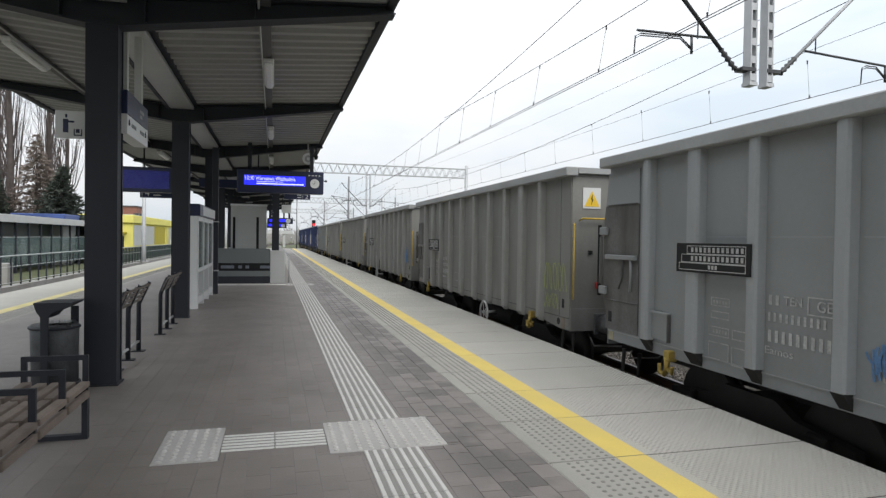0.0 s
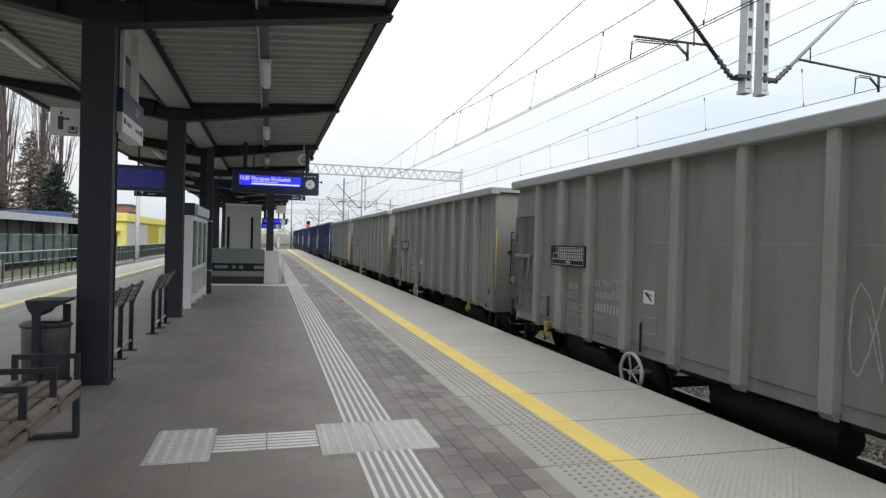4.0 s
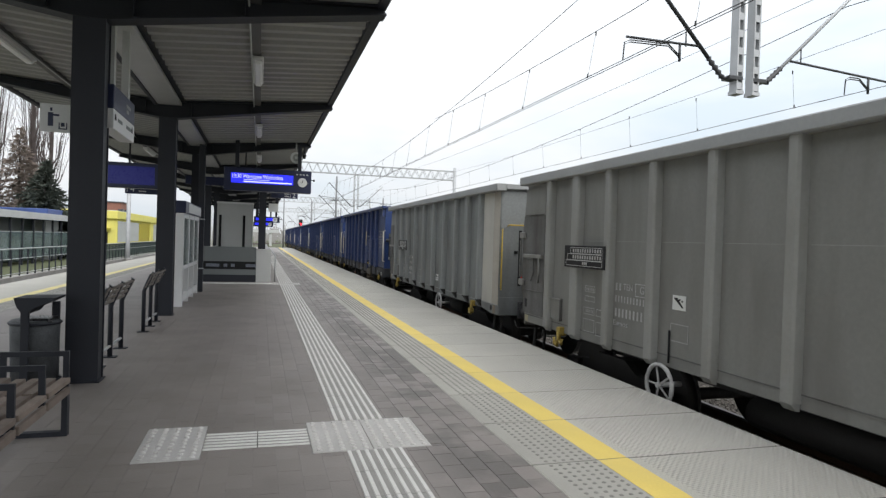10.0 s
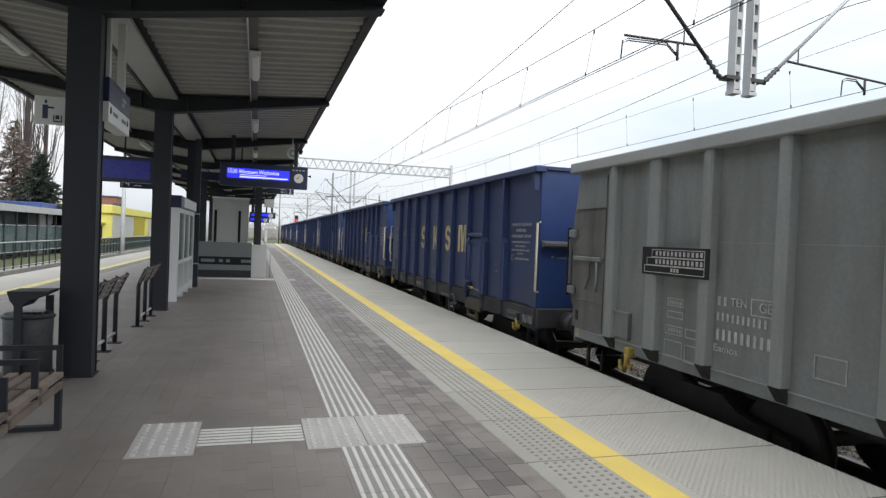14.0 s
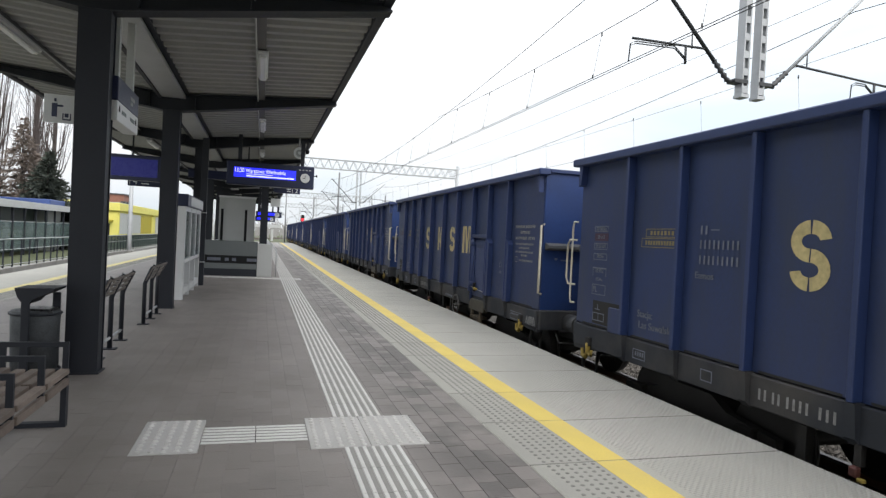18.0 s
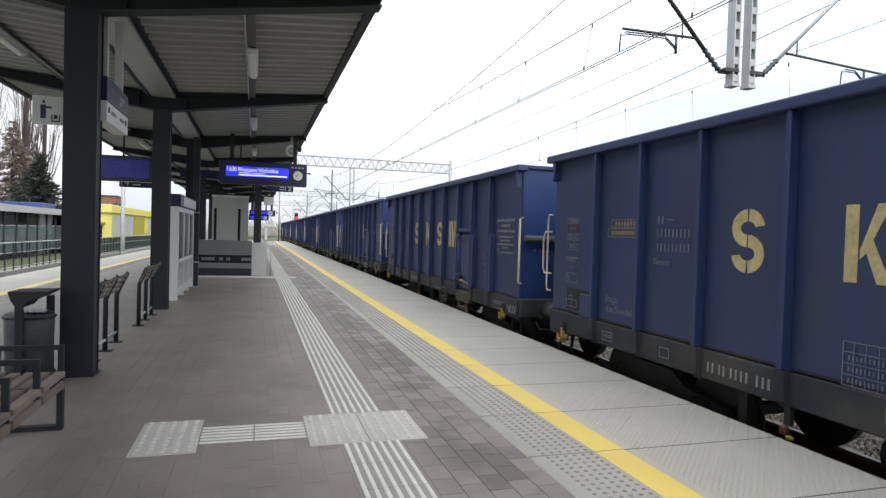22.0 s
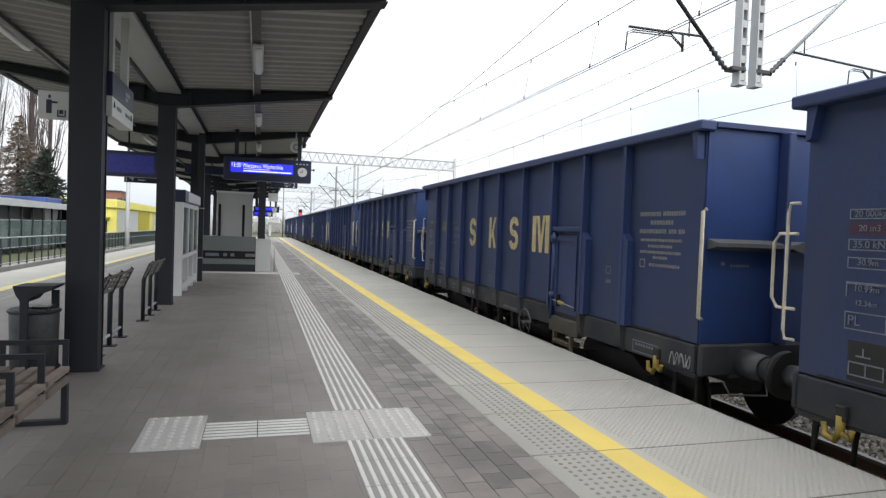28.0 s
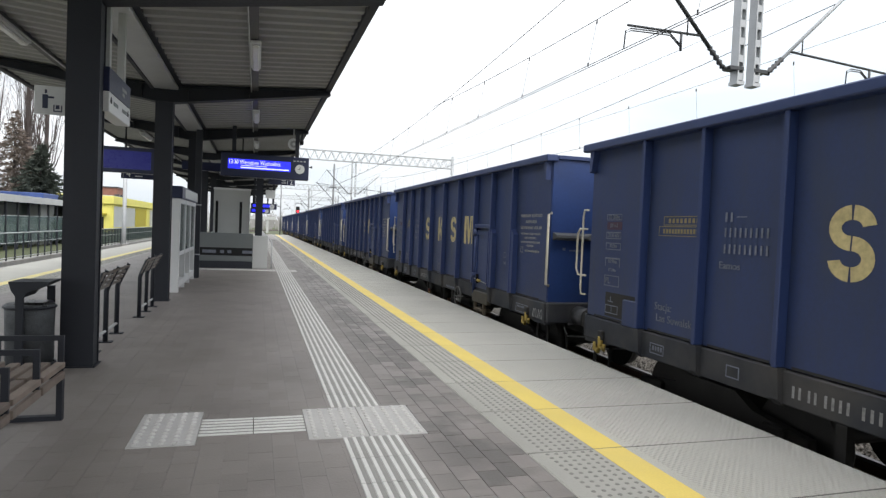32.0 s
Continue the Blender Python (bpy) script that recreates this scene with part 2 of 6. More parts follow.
M_BLACK = mat("black_paint", (0.012, 0.012, 0.013), 0.6, var=0.15, spec=0.25)
M_GREYW = mat("wagon_warm_grey_paint", (0.188, 0.187, 0.175), 0.6, 0.0, var=0.10, scale=0.7, fine=25, bump=0.04, dirt=(0.115, 0.110, 0.097), dirt_amount=0.6, streak=True)
# rib greys are lighter copies of the wall greys: sky light put into colour
M_GREYRIB = mat("wagon_warm_grey_rib_lit", (0.250, 0.250, 0.238), 0.55, var=0.08, scale=1.2, fine=25, bump=0.04, dirt=(0.15, 0.14, 0.12), dirt_amount=0.4)
M_COOLW = mat("wagon_cool_grey_paint", (0.222, 0.231, 0.236), 0.55, 0.0, var=0.06, scale=0.7, fine=25, bump=0.04, dirt=(0.16, 0.16, 0.155), dirt_amount=0.35)
M_COOLRIB = mat("wagon_cool_grey_rib_lit", (0.285, 0.297, 0.303), 0.5, var=0.06, scale=1.2, fine=25, bump=0.04, dirt=(0.19, 0.19, 0.18), dirt_amount=0.3)
M_DULLW = mat("wagon_dull_grey_paint", (0.172, 0.182, 0.181), 0.6, 0.0, var=0.16, scale=0.7, fine=25, bump=0.05, dirt=(0.098, 0.097, 0.090), dirt_amount=0.8, streak=True)
M_DULLRIB = mat("wagon_dull_grey_rib_lit", (0.208, 0.219, 0.219), 0.55, var=0.1, scale=1.2, fine=25, bump=0.05, dirt=(0.14, 0.135, 0.12), dirt_amount=0.5, streak=True)
M_GREYRIM = mat("wagon_grey_rim", (0.285, 0.292, 0.292), 0.55, var=0.08, scale=1.5, fine=25, bump=0.05, dirt=(0.17, 0.165, 0.155), dirt_amount=0.3)
M_GREYDK = mat("wagon_sooty_grey_paint", (0.115, 0.114, 0.110), 0.75, var=0.25, scale=1.8, fine=25, bump=0.1, dirt=(0.04, 0.034, 0.028), dirt_amount=0.8, streak=True)
M_BLUEW = mat("wagon_blue_paint", (0.0200, 0.0355, 0.104), 0.5, var=0.18, scale=0.9, fine=25, bump=0.05, dirt=(0.032, 0.040, 0.062), dirt_amount=0.8, streak=True)
# wagon ends: a brighter, more saturated blue than the sides
M_BLUEEND = mat("wagon_end_blue_paint", (0.0160, 0.0405, 0.142), 0.45, var=0.14, scale=1.2, fine=25, bump=0.04, dirt=(0.017, 0.030, 0.080), dirt_amount=0.6)
M_LEDGE = mat("dusty_ledge_paint", (0.075, 0.078, 0.085), 0.8, var=0.25, scale=5, fine=40)
M_BLUERIM = mat("wagon_blue_rim", (0.022, 0.039, 0.116), 0.45, var=0.1, scale=1.5, fine=25, bump=0.04)
M_SOLE = mat("grimy_underframe", (0.021, 0.020, 0.0195), 0.8, var=0.3, scale=3, fine=30, bump=0.2, dirt=(0.04, 0.034, 0.027), dirt_amount=0.5)
M_UNDER = mat("black_running_gear", (0.022, 0.020, 0.018), 0.75, var=0.3, scale=4, bump=0.2)
M_YHOOK = mat("yellow_hook_paint", (0.31, 0.22, 0.045), 0.65, var=0.25, scale=9)
M_HANDY = mat("yellow_handrail_paint", (0.50, 0.34, 0.04), 0.5, var=0.15, scale=9)
M_HANDW = mat("cream_handrail_paint", (0.55, 0.5, 0.4), 0.5, var=0.15, scale=9)
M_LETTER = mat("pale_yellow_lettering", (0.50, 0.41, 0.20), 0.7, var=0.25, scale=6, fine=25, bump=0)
M_STENCIL = mat("white_stencil_paint", (0.38, 0.38, 0.37), 0.7, var=0.3, scale=8, bump=0)
M_STENCILT = mat("dulled_white_stencil", (0.37, 0.37, 0.365), 0.7, var=0.3, scale=8, bump=0)
M_STENCILB = mat("faded_white_stencil", (0.145, 0.158, 0.195), 0.7, var=0.3, scale=8, bump=0)
M_STENCILC = mat("worn_cream_stencil", (0.25, 0.245, 0.235), 0.7, var=0.35, scale=14, bump=0)
M_TREAD = mat("oily_brown_plank", (0.11, 0.085, 0.055), 0.7, var=0.35, scale=7, fine=40, bump=0.2)
M_SILL = mat("grimy_blue_black_sill", (0.020, 0.023, 0.030), 0.75, var=0.3, scale=2.5, fine=30, bump=0.15, dirt=(0.085, 0.076, 0.066), dirt_amount=0.8)
M_SOOTY = mat("sooty_grey_steel", (0.085, 0.082, 0.078), 0.6, var=0.2, scale=6)
M_LETTERD = mat("dull_yellow_stencil", (0.24, 0.20, 0.11), 0.7, var=0.3, scale=8, bump=0)
M_RUSTP = mat("rust_stained_paint", (0.20, 0.165, 0.125), 0.8, var=0.3, scale=7)
M_PATCH = mat("cream_patch_paint", (0.32, 0.29, 0.20), 0.7, var=0.2, scale=6)
M_BUFF = mat("greasy_buffer_steel", (0.085, 0.085, 0.088), 0.5, 0.3, var=0.3, scale=5, fine=40, bump=0.15)
M_LOAD = mat("dark_stone_load", (0.13, 0.12, 0.11), 0.95, var=0.4, scale=5, bump=1.0)
M_RAIL = mat("worn_rail_steel", (0.16, 0.15, 0.145), 0.5, 0.6, var=0.2, scale=5)
M_RUST = mat("rusty_rail_web", (0.10, 0.055, 0.035), 0.85, var=0.25, scale=6)
M_BALLAST = mat("ballast_stone", (0.10, 0.092, 0.084), 1.0, var=0.45, scale=14, fine=30, bump=1.0, spec=0.03)
M_SLEEPER = mat("concrete_sleeper", (0.13, 0.122, 0.11), 0.9, var=0.2)
M_WALLC = mat("platform_wall_concrete", (0.30, 0.295, 0.28), 0.9, var=0.15, scale=1.2, dirt=(0.15, 0.14, 0.12), dirt_amount=0.5)
M_GRASS = mat("spring_grass", (0.07, 0.085, 0.035), 0.95, var=0.45, scale=1.5, fine=35, bump=0.8, dirt=(0.12, 0.10, 0.06), dirt_amount=0.6)
M_WIRE = mat("copper_wire_patina", (0.05, 0.05, 0.05), 0.6, 0.4, var=0.1)
M_POLE = mat("weathered_mast_steel", (0.20, 0.205, 0.21), 0.6, 0.2, var=0.12, scale=4)
M_GSTEEL = mat("galvanised_mast_steel", (0.43, 0.44, 0.45), 0.55, 0.2, var=0.1, scale=4)
M_DKSTEEL = mat("dark_tube_steel", (0.06, 0.062, 0.065), 0.5, 0.4, var=0.15)
M_INSUL = mat("grey_composite_insulator", (0.055, 0.056, 0.06), 0.5, var=0.1)
M_YWALL = mat("yellow_rendered_wall", (0.68, 0.62, 0.16), 0.85, var=0.06, scale=0.6)
M_YWALL2 = mat("mustard_shutter", (0.42, 0.35, 0.03), 0.8, var=0.06)
M_BRICK = mat("red_brick_far", (0.22, 0.10, 0.07), 0.9, var=0.15)
M_BARK = mat("poplar_bark", (0.085, 0.070, 0.066), 0.95, var=0.3, scale=3, bump=0.4)
M_TWIG = mat("bare_twig", (0.080, 0.064, 0.060), 0.95, var=0.3)
M_NEEDLE = mat("spruce_needles", (0.058, 0.070, 0.056), 0.9, var=0.4, scale=2)
M_BLUEROOF = mat("blue_metal_roof", (0.03, 0.06, 0.19), 0.5, var=0.1)
M_RED = mat("red_signal_lens", (0.9, 0.02, 0.03), 0.3, var=0, glow=2.0, bump=0)
M_REDDULL = mat("grimy_red_paint", (0.09, 0.030, 0.024), 0.6, var=0.3, scale=12)
M_REDP = mat("red_lamp_plastic", (0.4, 0.03, 0.025), 0.4, var=0.1)
M_GREENG = mat("dark_green_panel", (0.05, 0.075, 0.065), 0.4, var=0.15)
M_ORANGE = mat("warning_yellow", (0.75, 0.5, 0.04), 0.5, var=0.05)
M_GRAFB = mat("blue_spray_paint", (0.09, 0.19, 0.36), 0.6, var=0.3, scale=10)
M_GRAFY = mat("lime_spray_paint", (0.31, 0.36, 0.08), 0.6, var=0.3, scale=10)
M_GRAFW = mat("pale_spray_paint", (0.30, 0.30, 0.29), 0.6, var=0.3, scale=10)


def glass_mat(name, tint, rough=0.05, alpha=0.35):
    m = bpy.data.materials.new(name)
    m.use_nodes = True
    b = m.node_tree.nodes["Principled BSDF"]
    b.inputs["Base Color"].default_value = (*tint, 1)
    b.inputs["Roughness"].default_value = rough
    b.inputs["Alpha"].default_value = alpha
    return m


M_GLASS = glass_mat("shelter_glass", (0.18, 0.25, 0.24), 0.06, 0.45)


# ---- mesh helpers ----
def box(bm, x0, x1, y0, y1, z0, z1, bev=0.0):
    c = [bm.verts.new((x, y, z)) for z in (z0, z1) for y in (y0, y1) for x in (x0, x1)]
    fs = [(0, 2, 3, 1), (4, 5, 7, 6), (0, 1, 5, 4), (2, 6, 7, 3), (0, 4, 6, 2), (1, 3, 7, 5)]
    made = [bm.faces.new([c[i] for i in f]) for f in fs]
    if bev:
        bmesh.ops.bevel(bm, geom=list({e for f in made for e in f.edges}), offset=bev, segments=1, affect="EDGES")
    return bm


def tube(bm, pts, r, seg=8, cap=True):
    rings = []
    pts = [Vector(p) for p in pts]
    for i, p in enumerate(pts):
        d = (pts[min(i + 1, len(pts) - 1)] - pts[max(i - 1, 0)]).normalized()
        a = Vector((0, 0, 1)) if abs(d.z) < 0.9 else Vector((1, 0, 0))
        u = d.cross(a).normalized()
        v = d.cross(u)
        rad = r[i] if isinstance(r, (list, tuple)) else r
        rings.append([bm.verts.new(p + rad * (math.cos(2 * math.pi * k / seg) * u + math.sin(2 * math.pi * k / seg) * v)) for k in range(seg)])
    for a, b in zip(rings, rings[1:]):
        for k in range(seg):
            f = bm.faces.new((a[k], a[(k + 1) % seg], b[(k + 1) % seg], b[k]))
            f.smooth = seg > 5
    if cap:
        bm.faces.new(rings[0][::-1])
        bm.faces.new(rings[-1])
    return bm


def prism(bm, outline, axis, a0, a1):
    """Extrude a closed outline of (u, v) along x, y or z from a0 to a1."""
    def place(u, v, a):
        return {"x": (a, u, v), "y": (u, a, v), "z": (u, v, a)}[axis]
    lo = [bm.verts.new(place(u, v, a0)) for u, v in outline]
    hi = [bm.verts.new(place(u, v, a1)) for u, v in outline]
    k = len(outline)
    for i in range(k):
        bm.faces.new((lo[i], lo[(i + 1) % k], hi[(i + 1) % k], hi[i]))
    bm.faces.new(lo[::-1])
    bm.faces.new(hi)
    return bm


def mesh_of(name, bm, material):
    bmesh.ops.recalc_face_normals(bm, faces=bm.faces)
    me = bpy.data.meshes.new(name)
    bm.to_mesh(me)
    bm.free()
    me.materials.append(material)
    return me


def part(name, bm, material, parent=None, label=""):
    ob = new(name, mesh_of(name, bm, material))
    if parent:
        ob.parent = parent
    return tagged(ob, label)


def bx(name, material, parent, x0, x1, y0, y1, z0, z1, bev=0.0, label=""):
    return part(name, box(bmesh.new(), x0, x1, y0, y1, z0, z1, bev), material, parent, label)


def thing(name, m, label, category, group="", kind=""):
    ob = new(name)
    ob.matrix_world = m
    return tagged(ob, label, category, group, kind)


def shared(name, me, parent, loc=(0, 0, 0), rot=(0, 0, 0)):
    ob = new(name, me)
    ob.parent, ob.location, ob.rotation_euler = parent, loc, rot
    return ob


def letters(name, text, size, m, parent, material, width=0.0, label=""):
    """Text laid flat in the plane of the pose m, as a mesh."""
    cu = bpy.data.curves.new(name, "FONT")
    cu.body, cu.size, cu.extrude, cu.align_x, cu.align_y = text, size, 0.002, "CENTER", "CENTER"
    tmp = bpy.data.objects.new(name, cu)
    me = bpy.data.meshes.new_from_object(tmp)
    bpy.data.objects.remove(tmp)
    if width:
        xs = [v.co.x for v in me.vertices]
        k = width / max(max(xs) - min(xs), 1e-3)
        for v in me.vertices:
            v.co.x *= k
    me.materials.clear()
    me.materials.append(material)
    ob = new(name, me)
    ob.parent = parent
    ob.matrix_basis = m
    return tagged(ob, label)

# ---- ground, tracks, platform ----
EDGE_R, EDGE_L, Y0, Y1, BACK_Y = 3.30, -7.62, -14.0, 88.0, -42.0
RAIL_Z = -0.76
ground = part("ground", box(bmesh.new(), -900, 900, -300, 1800, -1.6, -1.15), M_GRASS)
tagged(ground, "flat grassy railway land reaching the horizon", "ground", kind="structure")
CURVE_Y, CURVE_R = 105.0, 520.0


def on_track(s, ax=5.0):
    """Place on a track: straight, then a wide bend to the right."""
    if s <= CURVE_Y:
        return ax, s
    a = (s - CURVE_Y) / CURVE_R
    r = CURVE_R - (ax - 5.0)
    return 5.0 + CURVE_R - r * math.cos(a), CURVE_Y + r * math.sin(a)


def along(bm, outline, ax, stops):
    """Sweep an outline of (x, z) along a track."""
    rings = []
    for s in stops:
        rings.append([bm.verts.new((*on_track(s, ax + u), v)) for u, v in outline])
    k = len(outline)
    for a, b in zip(rings, rings[1:]):
        for i in range(k):
            bm.faces.new((a[i], a[(i + 1) % k], b[(i + 1) % k], b[i]))
    bm.faces.new(rings[0][::-1])
    bm.faces.new(rings[-1])
    return bm


STOPS = [-60, 0, 50, 105] + [105 + 20 * i for i in range(1, 20)]
for ax in (5.0, 9.5, -9.32):
    bed = part("track_bed", along(bmesh.new(), [(-2.3, -1.16), (-2.0, -0.96), (2.0, -0.96), (2.3, -1.16)], ax, STOPS), M_BALLAST)
    tagged(bed, "grey-brown stone ballast under the railway track", "track bed", kind="structure")
    for sx in (-0.7525, 0.7525):
        rail = thing("rail", Matrix(), "worn steel rail with a bright running head", "rail", "rails", "structure")
        for nm, w, z0, z1, m in (("rail_head", 0.036, -0.04, 0.0, M_RAIL), ("rail_web", 0.01, -0.15, -0.039, M_RUST), ("rail_foot", 0.075, -0.172, -0.149, M_RUST)):
            part(nm, along(bmesh.new(), [(sx - w, RAIL_Z + z0), (sx - w, RAIL_Z + z1), (sx + w, RAIL_Z + z1), (sx + w, RAIL_Z + z0)], ax, STOPS), m, rail)
    bm = bmesh.new()
    for i in range(190):
        y = -9 + i * 0.6
        prism(bm, [(y - 0.14, -0.97), (y - 0.11, -0.925), (y + 0.11, -0.925), (y + 0.14, -0.97)], "x", ax - 1.3, ax + 1.3)
    tagged(part("sleepers", bm, M_SLEEPER), "pale concrete sleepers half buried in ballast", "sleepers", kind="stuff")

rs = np.random.RandomState(4)
n_st = 15000
cx = np.concatenate([rs.uniform(3.5, 7.05, n_st - 600), rs.uniform(-11.2, -8, 600)])
cy = np.concatenate([rs.uniform(1.5, 15.0, n_st - 600), rs.uniform(14, 34, 600)])
oct_v = np.array([(1, 0, 0), (-1, 0, 0), (0, 1, 0), (0, -1, 0), (0, 0, 1), (0, 0, -1)], float)
oct_f = np.array([(0, 2, 4), (2, 1, 4), (1, 3, 4), (3, 0, 4), (2, 0, 5), (1, 2, 5), (3, 1, 5), (0, 3, 5)])
sv = oct_v[None] * rs.uniform(0.018, 0.042, (n_st, 6, 1)) * rs.uniform(0.7, 1.3, (n_st, 1, 3))
sv += np.stack([cx, cy, np.full(n_st, -0.935)], 1)[:, None, :]
sf = oct_f[None] + 6 * np.arange(n_st)[:, None, None]
me = bpy.data.meshes.new("ballast_stones")
me.from_pydata(sv.reshape(-1, 3).tolist(), [], sf.reshape(-1, 3).tolist())
me.materials.append(mat("broken_ballast", (0.155, 0.143, 0.13), 1.0, var=0.3, scale=20, island=0.45, bump=0.3, spec=0.05))
tagged(new("ballast_stones", me), "loose broken ballast stones between the rails", "ballast", kind="stuff")

platform = thing("platform", Matrix(), "island platform with grey paving and pale edge slabs", "platform", kind="structure")
bx("platform_core", M_JOINT, platform, EDGE_L + 0.12, EDGE_R - 0.12, BACK_Y, Y1, -1.3, -0.052)
for x0, x1 in ((EDGE_R - 0.12, EDGE_R - 0.03), (EDGE_L + 0.03, EDGE_L + 0.12)):
    bx("platform_wall", M_WALLC, platform, x0, x1, BACK_Y, Y1, -1.3, -0.13, label="stained concrete platform wall")
SLAB_R, SLAB_L = 1.085, -5.405

# ---- canopy: butterfly roof on one row of columns ----
COL_X = -2.53
COLS = [6.87 + 5.56 * i for i in range(-4, 3)]
# bays behind the camera are unseen, reaching back to dim light from there
ROOF_Y0, ROOF_Y1 = -17.0, 62.0
canopy = thing("canopy", Matrix(), "long dark steel platform canopy with a corrugated butterfly roof", "canopy", kind="structure")


def h_column(bm, x, y, w, d, z0, z1):
    box(bm, x - w / 2, x + w / 2, y - d / 2, y - d / 2 + 0.022, z0, z1)
    box(bm, x - w / 2, x + w / 2, y + d / 2 - 0.022, y + d / 2, z0, z1)
    box(bm, x - 0.01, x + 0.01, y - d / 2 + 0.022, y + d / 2 - 0.022, z0, z1)
    box(bm, x + w / 2 - 0.03, x + w / 2 - 0.012, y - d / 2 + 0.022, y + d / 2 - 0.022, z0, z1)
    box(bm, x - w / 2 + 0.012, x - w / 2 + 0.03, y - d / 2 + 0.022, y + d / 2 - 0.022, z0, z1)


def column(x, y, w=0.30, d=0.24, top=3.76):
    bm = bmesh.new()
    h_column(bm, x, y, w, d, 0.012, top)
    c = part("column", bm, M_STEEL, canopy)
    bx("base_plate", M_STEEL, c, x - w / 2 - 0.02, x + w / 2 + 0.02, y - d / 2 - 0.02, y + d / 2 + 0.02, -0.004, 0.014, 0.003)
    return c


def beam(y, side):
    """Tapered cantilever beam from the column row out to the roof edge."""
    def fx(u):
        return COL_X + side * u
    bm = bmesh.new()
    top, bot = [(0.0, 4.05), (3.06, 4.285)], [(3.06, 4.165), (0.17, 3.74), (0.0, 3.74)]
    prism(bm, [(fx(u), z) for u, z in top + bot], "y", y - 0.012, y + 0.012)
    prism(bm, [(fx(u), z) for u, z in [(0.0, 4.03), (3.06, 4.265), (3.06, 4.285), (0.0, 4.05)]], "y", y - 0.11, y + 0.11)
    prism(bm, [(fx(u), z) for u, z in [(0.0, 3.74), (0.17, 3.74), (3.06, 4.165), (3.06, 4.185), (0.17, 3.76), (0.0, 3.76)]], "y", y - 0.11, y + 0.11)
    for u in (0.4, 1.5):
        box(bm, fx(u) - 0.006, fx(u) + 0.006, y - 0.10, y + 0.10, 3.78 + 0.147 * (u - 0.17), 4.05 + 0.0768 * u)
    return part("roof_beam", bm, M_STEEL, canopy)


for y in COLS:
    column(COL_X, y + 0.02, 0.305 if y < 17 else 0.25)
bx("downpipe", M_STEEL, canopy, -2.43, -2.27, 17.47, 17.60, 0.0, 4.0, 0.01, "dark rainwater downpipe casing")
for z in (0.62, 1.95):
    bx("pipe_clamp", M_GALV, canopy, -2.435, -2.265, 17.462, 17.61, z, z + 0.03)
FAR_COLS = [COLS[-1] + 5.56 * i for i in range(1, 8)]
for y in FAR_COLS:
    for x in (-3.08, COL_X + 1.78):
        column(x, y, 0.26, 0.24, 3.86)
for y in COLS + FAR_COLS:
    for side in (-1, 1):
        beam(y, side)
PITCH = 0.30
for side in (-1, 1):
    prof, y = [], ROOF_Y0
    while y < ROOF_Y1:
        prof += [(y, 0.0), (y + 0.10, 0.0), (y + 0.14, 0.06), (y + 0.26, 0.06)]
        y += PITCH
    bm = bmesh.new()
    ins, outs = [], []
    for yy, dz in prof:
        ins.append(bm.verts.new((COL_X + side * 0.2, yy, 4.073 + dz)))
        outs.append(bm.verts.new((COL_X + side * 2.965, yy, 4.286 + dz)))
    for i in range(len(prof) - 1):
        bm.faces.new((ins[i], ins[i + 1], outs[i + 1], outs[i]))
    sh = part("roof_sheet", bm, M_SHEET, canopy, "grey corrugated roof sheet seen from below")
    so = sh.modifiers.new("thickness", "SOLIDIFY")
    so.thickness = 0.004
    a, b = sorted((COL_X + side * 2.95, COL_X + side * 3.07))
    bx("fascia", M_STEEL, canopy, a, b, ROOF_Y0, ROOF_Y1, 4.245, 4.50, 0.012, "dark steel fascia along the roof edge")
    a, b = sorted((COL_X + side * 1.55, COL_X + side * 1.67))
    bx("purlin", M_PURL, canopy, a, b, ROOF_Y0, ROOF_Y1, 4.125, 4.185)
for a, b in zip(COLS + FAR_COLS[:-1], COLS[1:] + FAR_COLS):
    bx("gutter_cover", M_GALV, canopy, COL_X - 0.18, COL_X + 0.24, a + 0.12, b - 0.12, 3.97, 4.03, 0.006, "pale metal valley gutter cover")
    # solid trough, added to block sky gaps along the sheet ends
    bx("valley_trough", M_STEEL, canopy, COL_X - 0.30, COL_X + 0.30, a, b, 4.06, 4.40)
    bx("gutter_edge", M_STEEL, canopy, COL_X - 0.235, COL_X - 0.183, a + 0.12, b - 0.12, 3.95, 4.06)

# ---- ceiling lights in two rows ----
lamp = thing("ceiling_light", pose(-0.90, COLS[4] + 2.72, 4.06), "slim white strip light hung under the canopy sheet", "ceiling light", "canopy lights")
bx("housing", M_WHITE, lamp, -0.075, 0.075, -0.75, 0.75, 0.0, 0.05, 0.012)
bx("diffuser", M_LAMP, lamp, -0.055, 0.055, -0.70, 0.70, -0.05, 0.0, 0.02)
for yy in (-0.6, 0.6):
    bx("bracket", M_GALV, lamp, -0.015, 0.015, yy - 0.02, yy + 0.02, 0.05, 0.13)
for i, y in enumerate(COLS + FAR_COLS[:-1]):
    for x in (-0.90, -4.16):
        if not (i == 4 and x == -0.90):
            copy_thing(lamp, pose(x, y + 2.72, 4.06))
for x in (-0.99, -4.07):
    bm = bmesh.new()
    tube(bm, [(x, ROOF_Y0 + 0.3, 4.10), (x, 55, 4.10)], 0.012, 6)
    tagged(part("cable_conduit", bm, M_GALV), "thin galvanised cable conduit under the canopy", "conduit", kind="structure")

# ---- platform furniture ----
def slat(w, d, length, name="slat"):
    return mesh_of(name, box(bmesh.new(), -w / 2, w / 2, 0, length, 0, d, 0.004), M_WOOD)


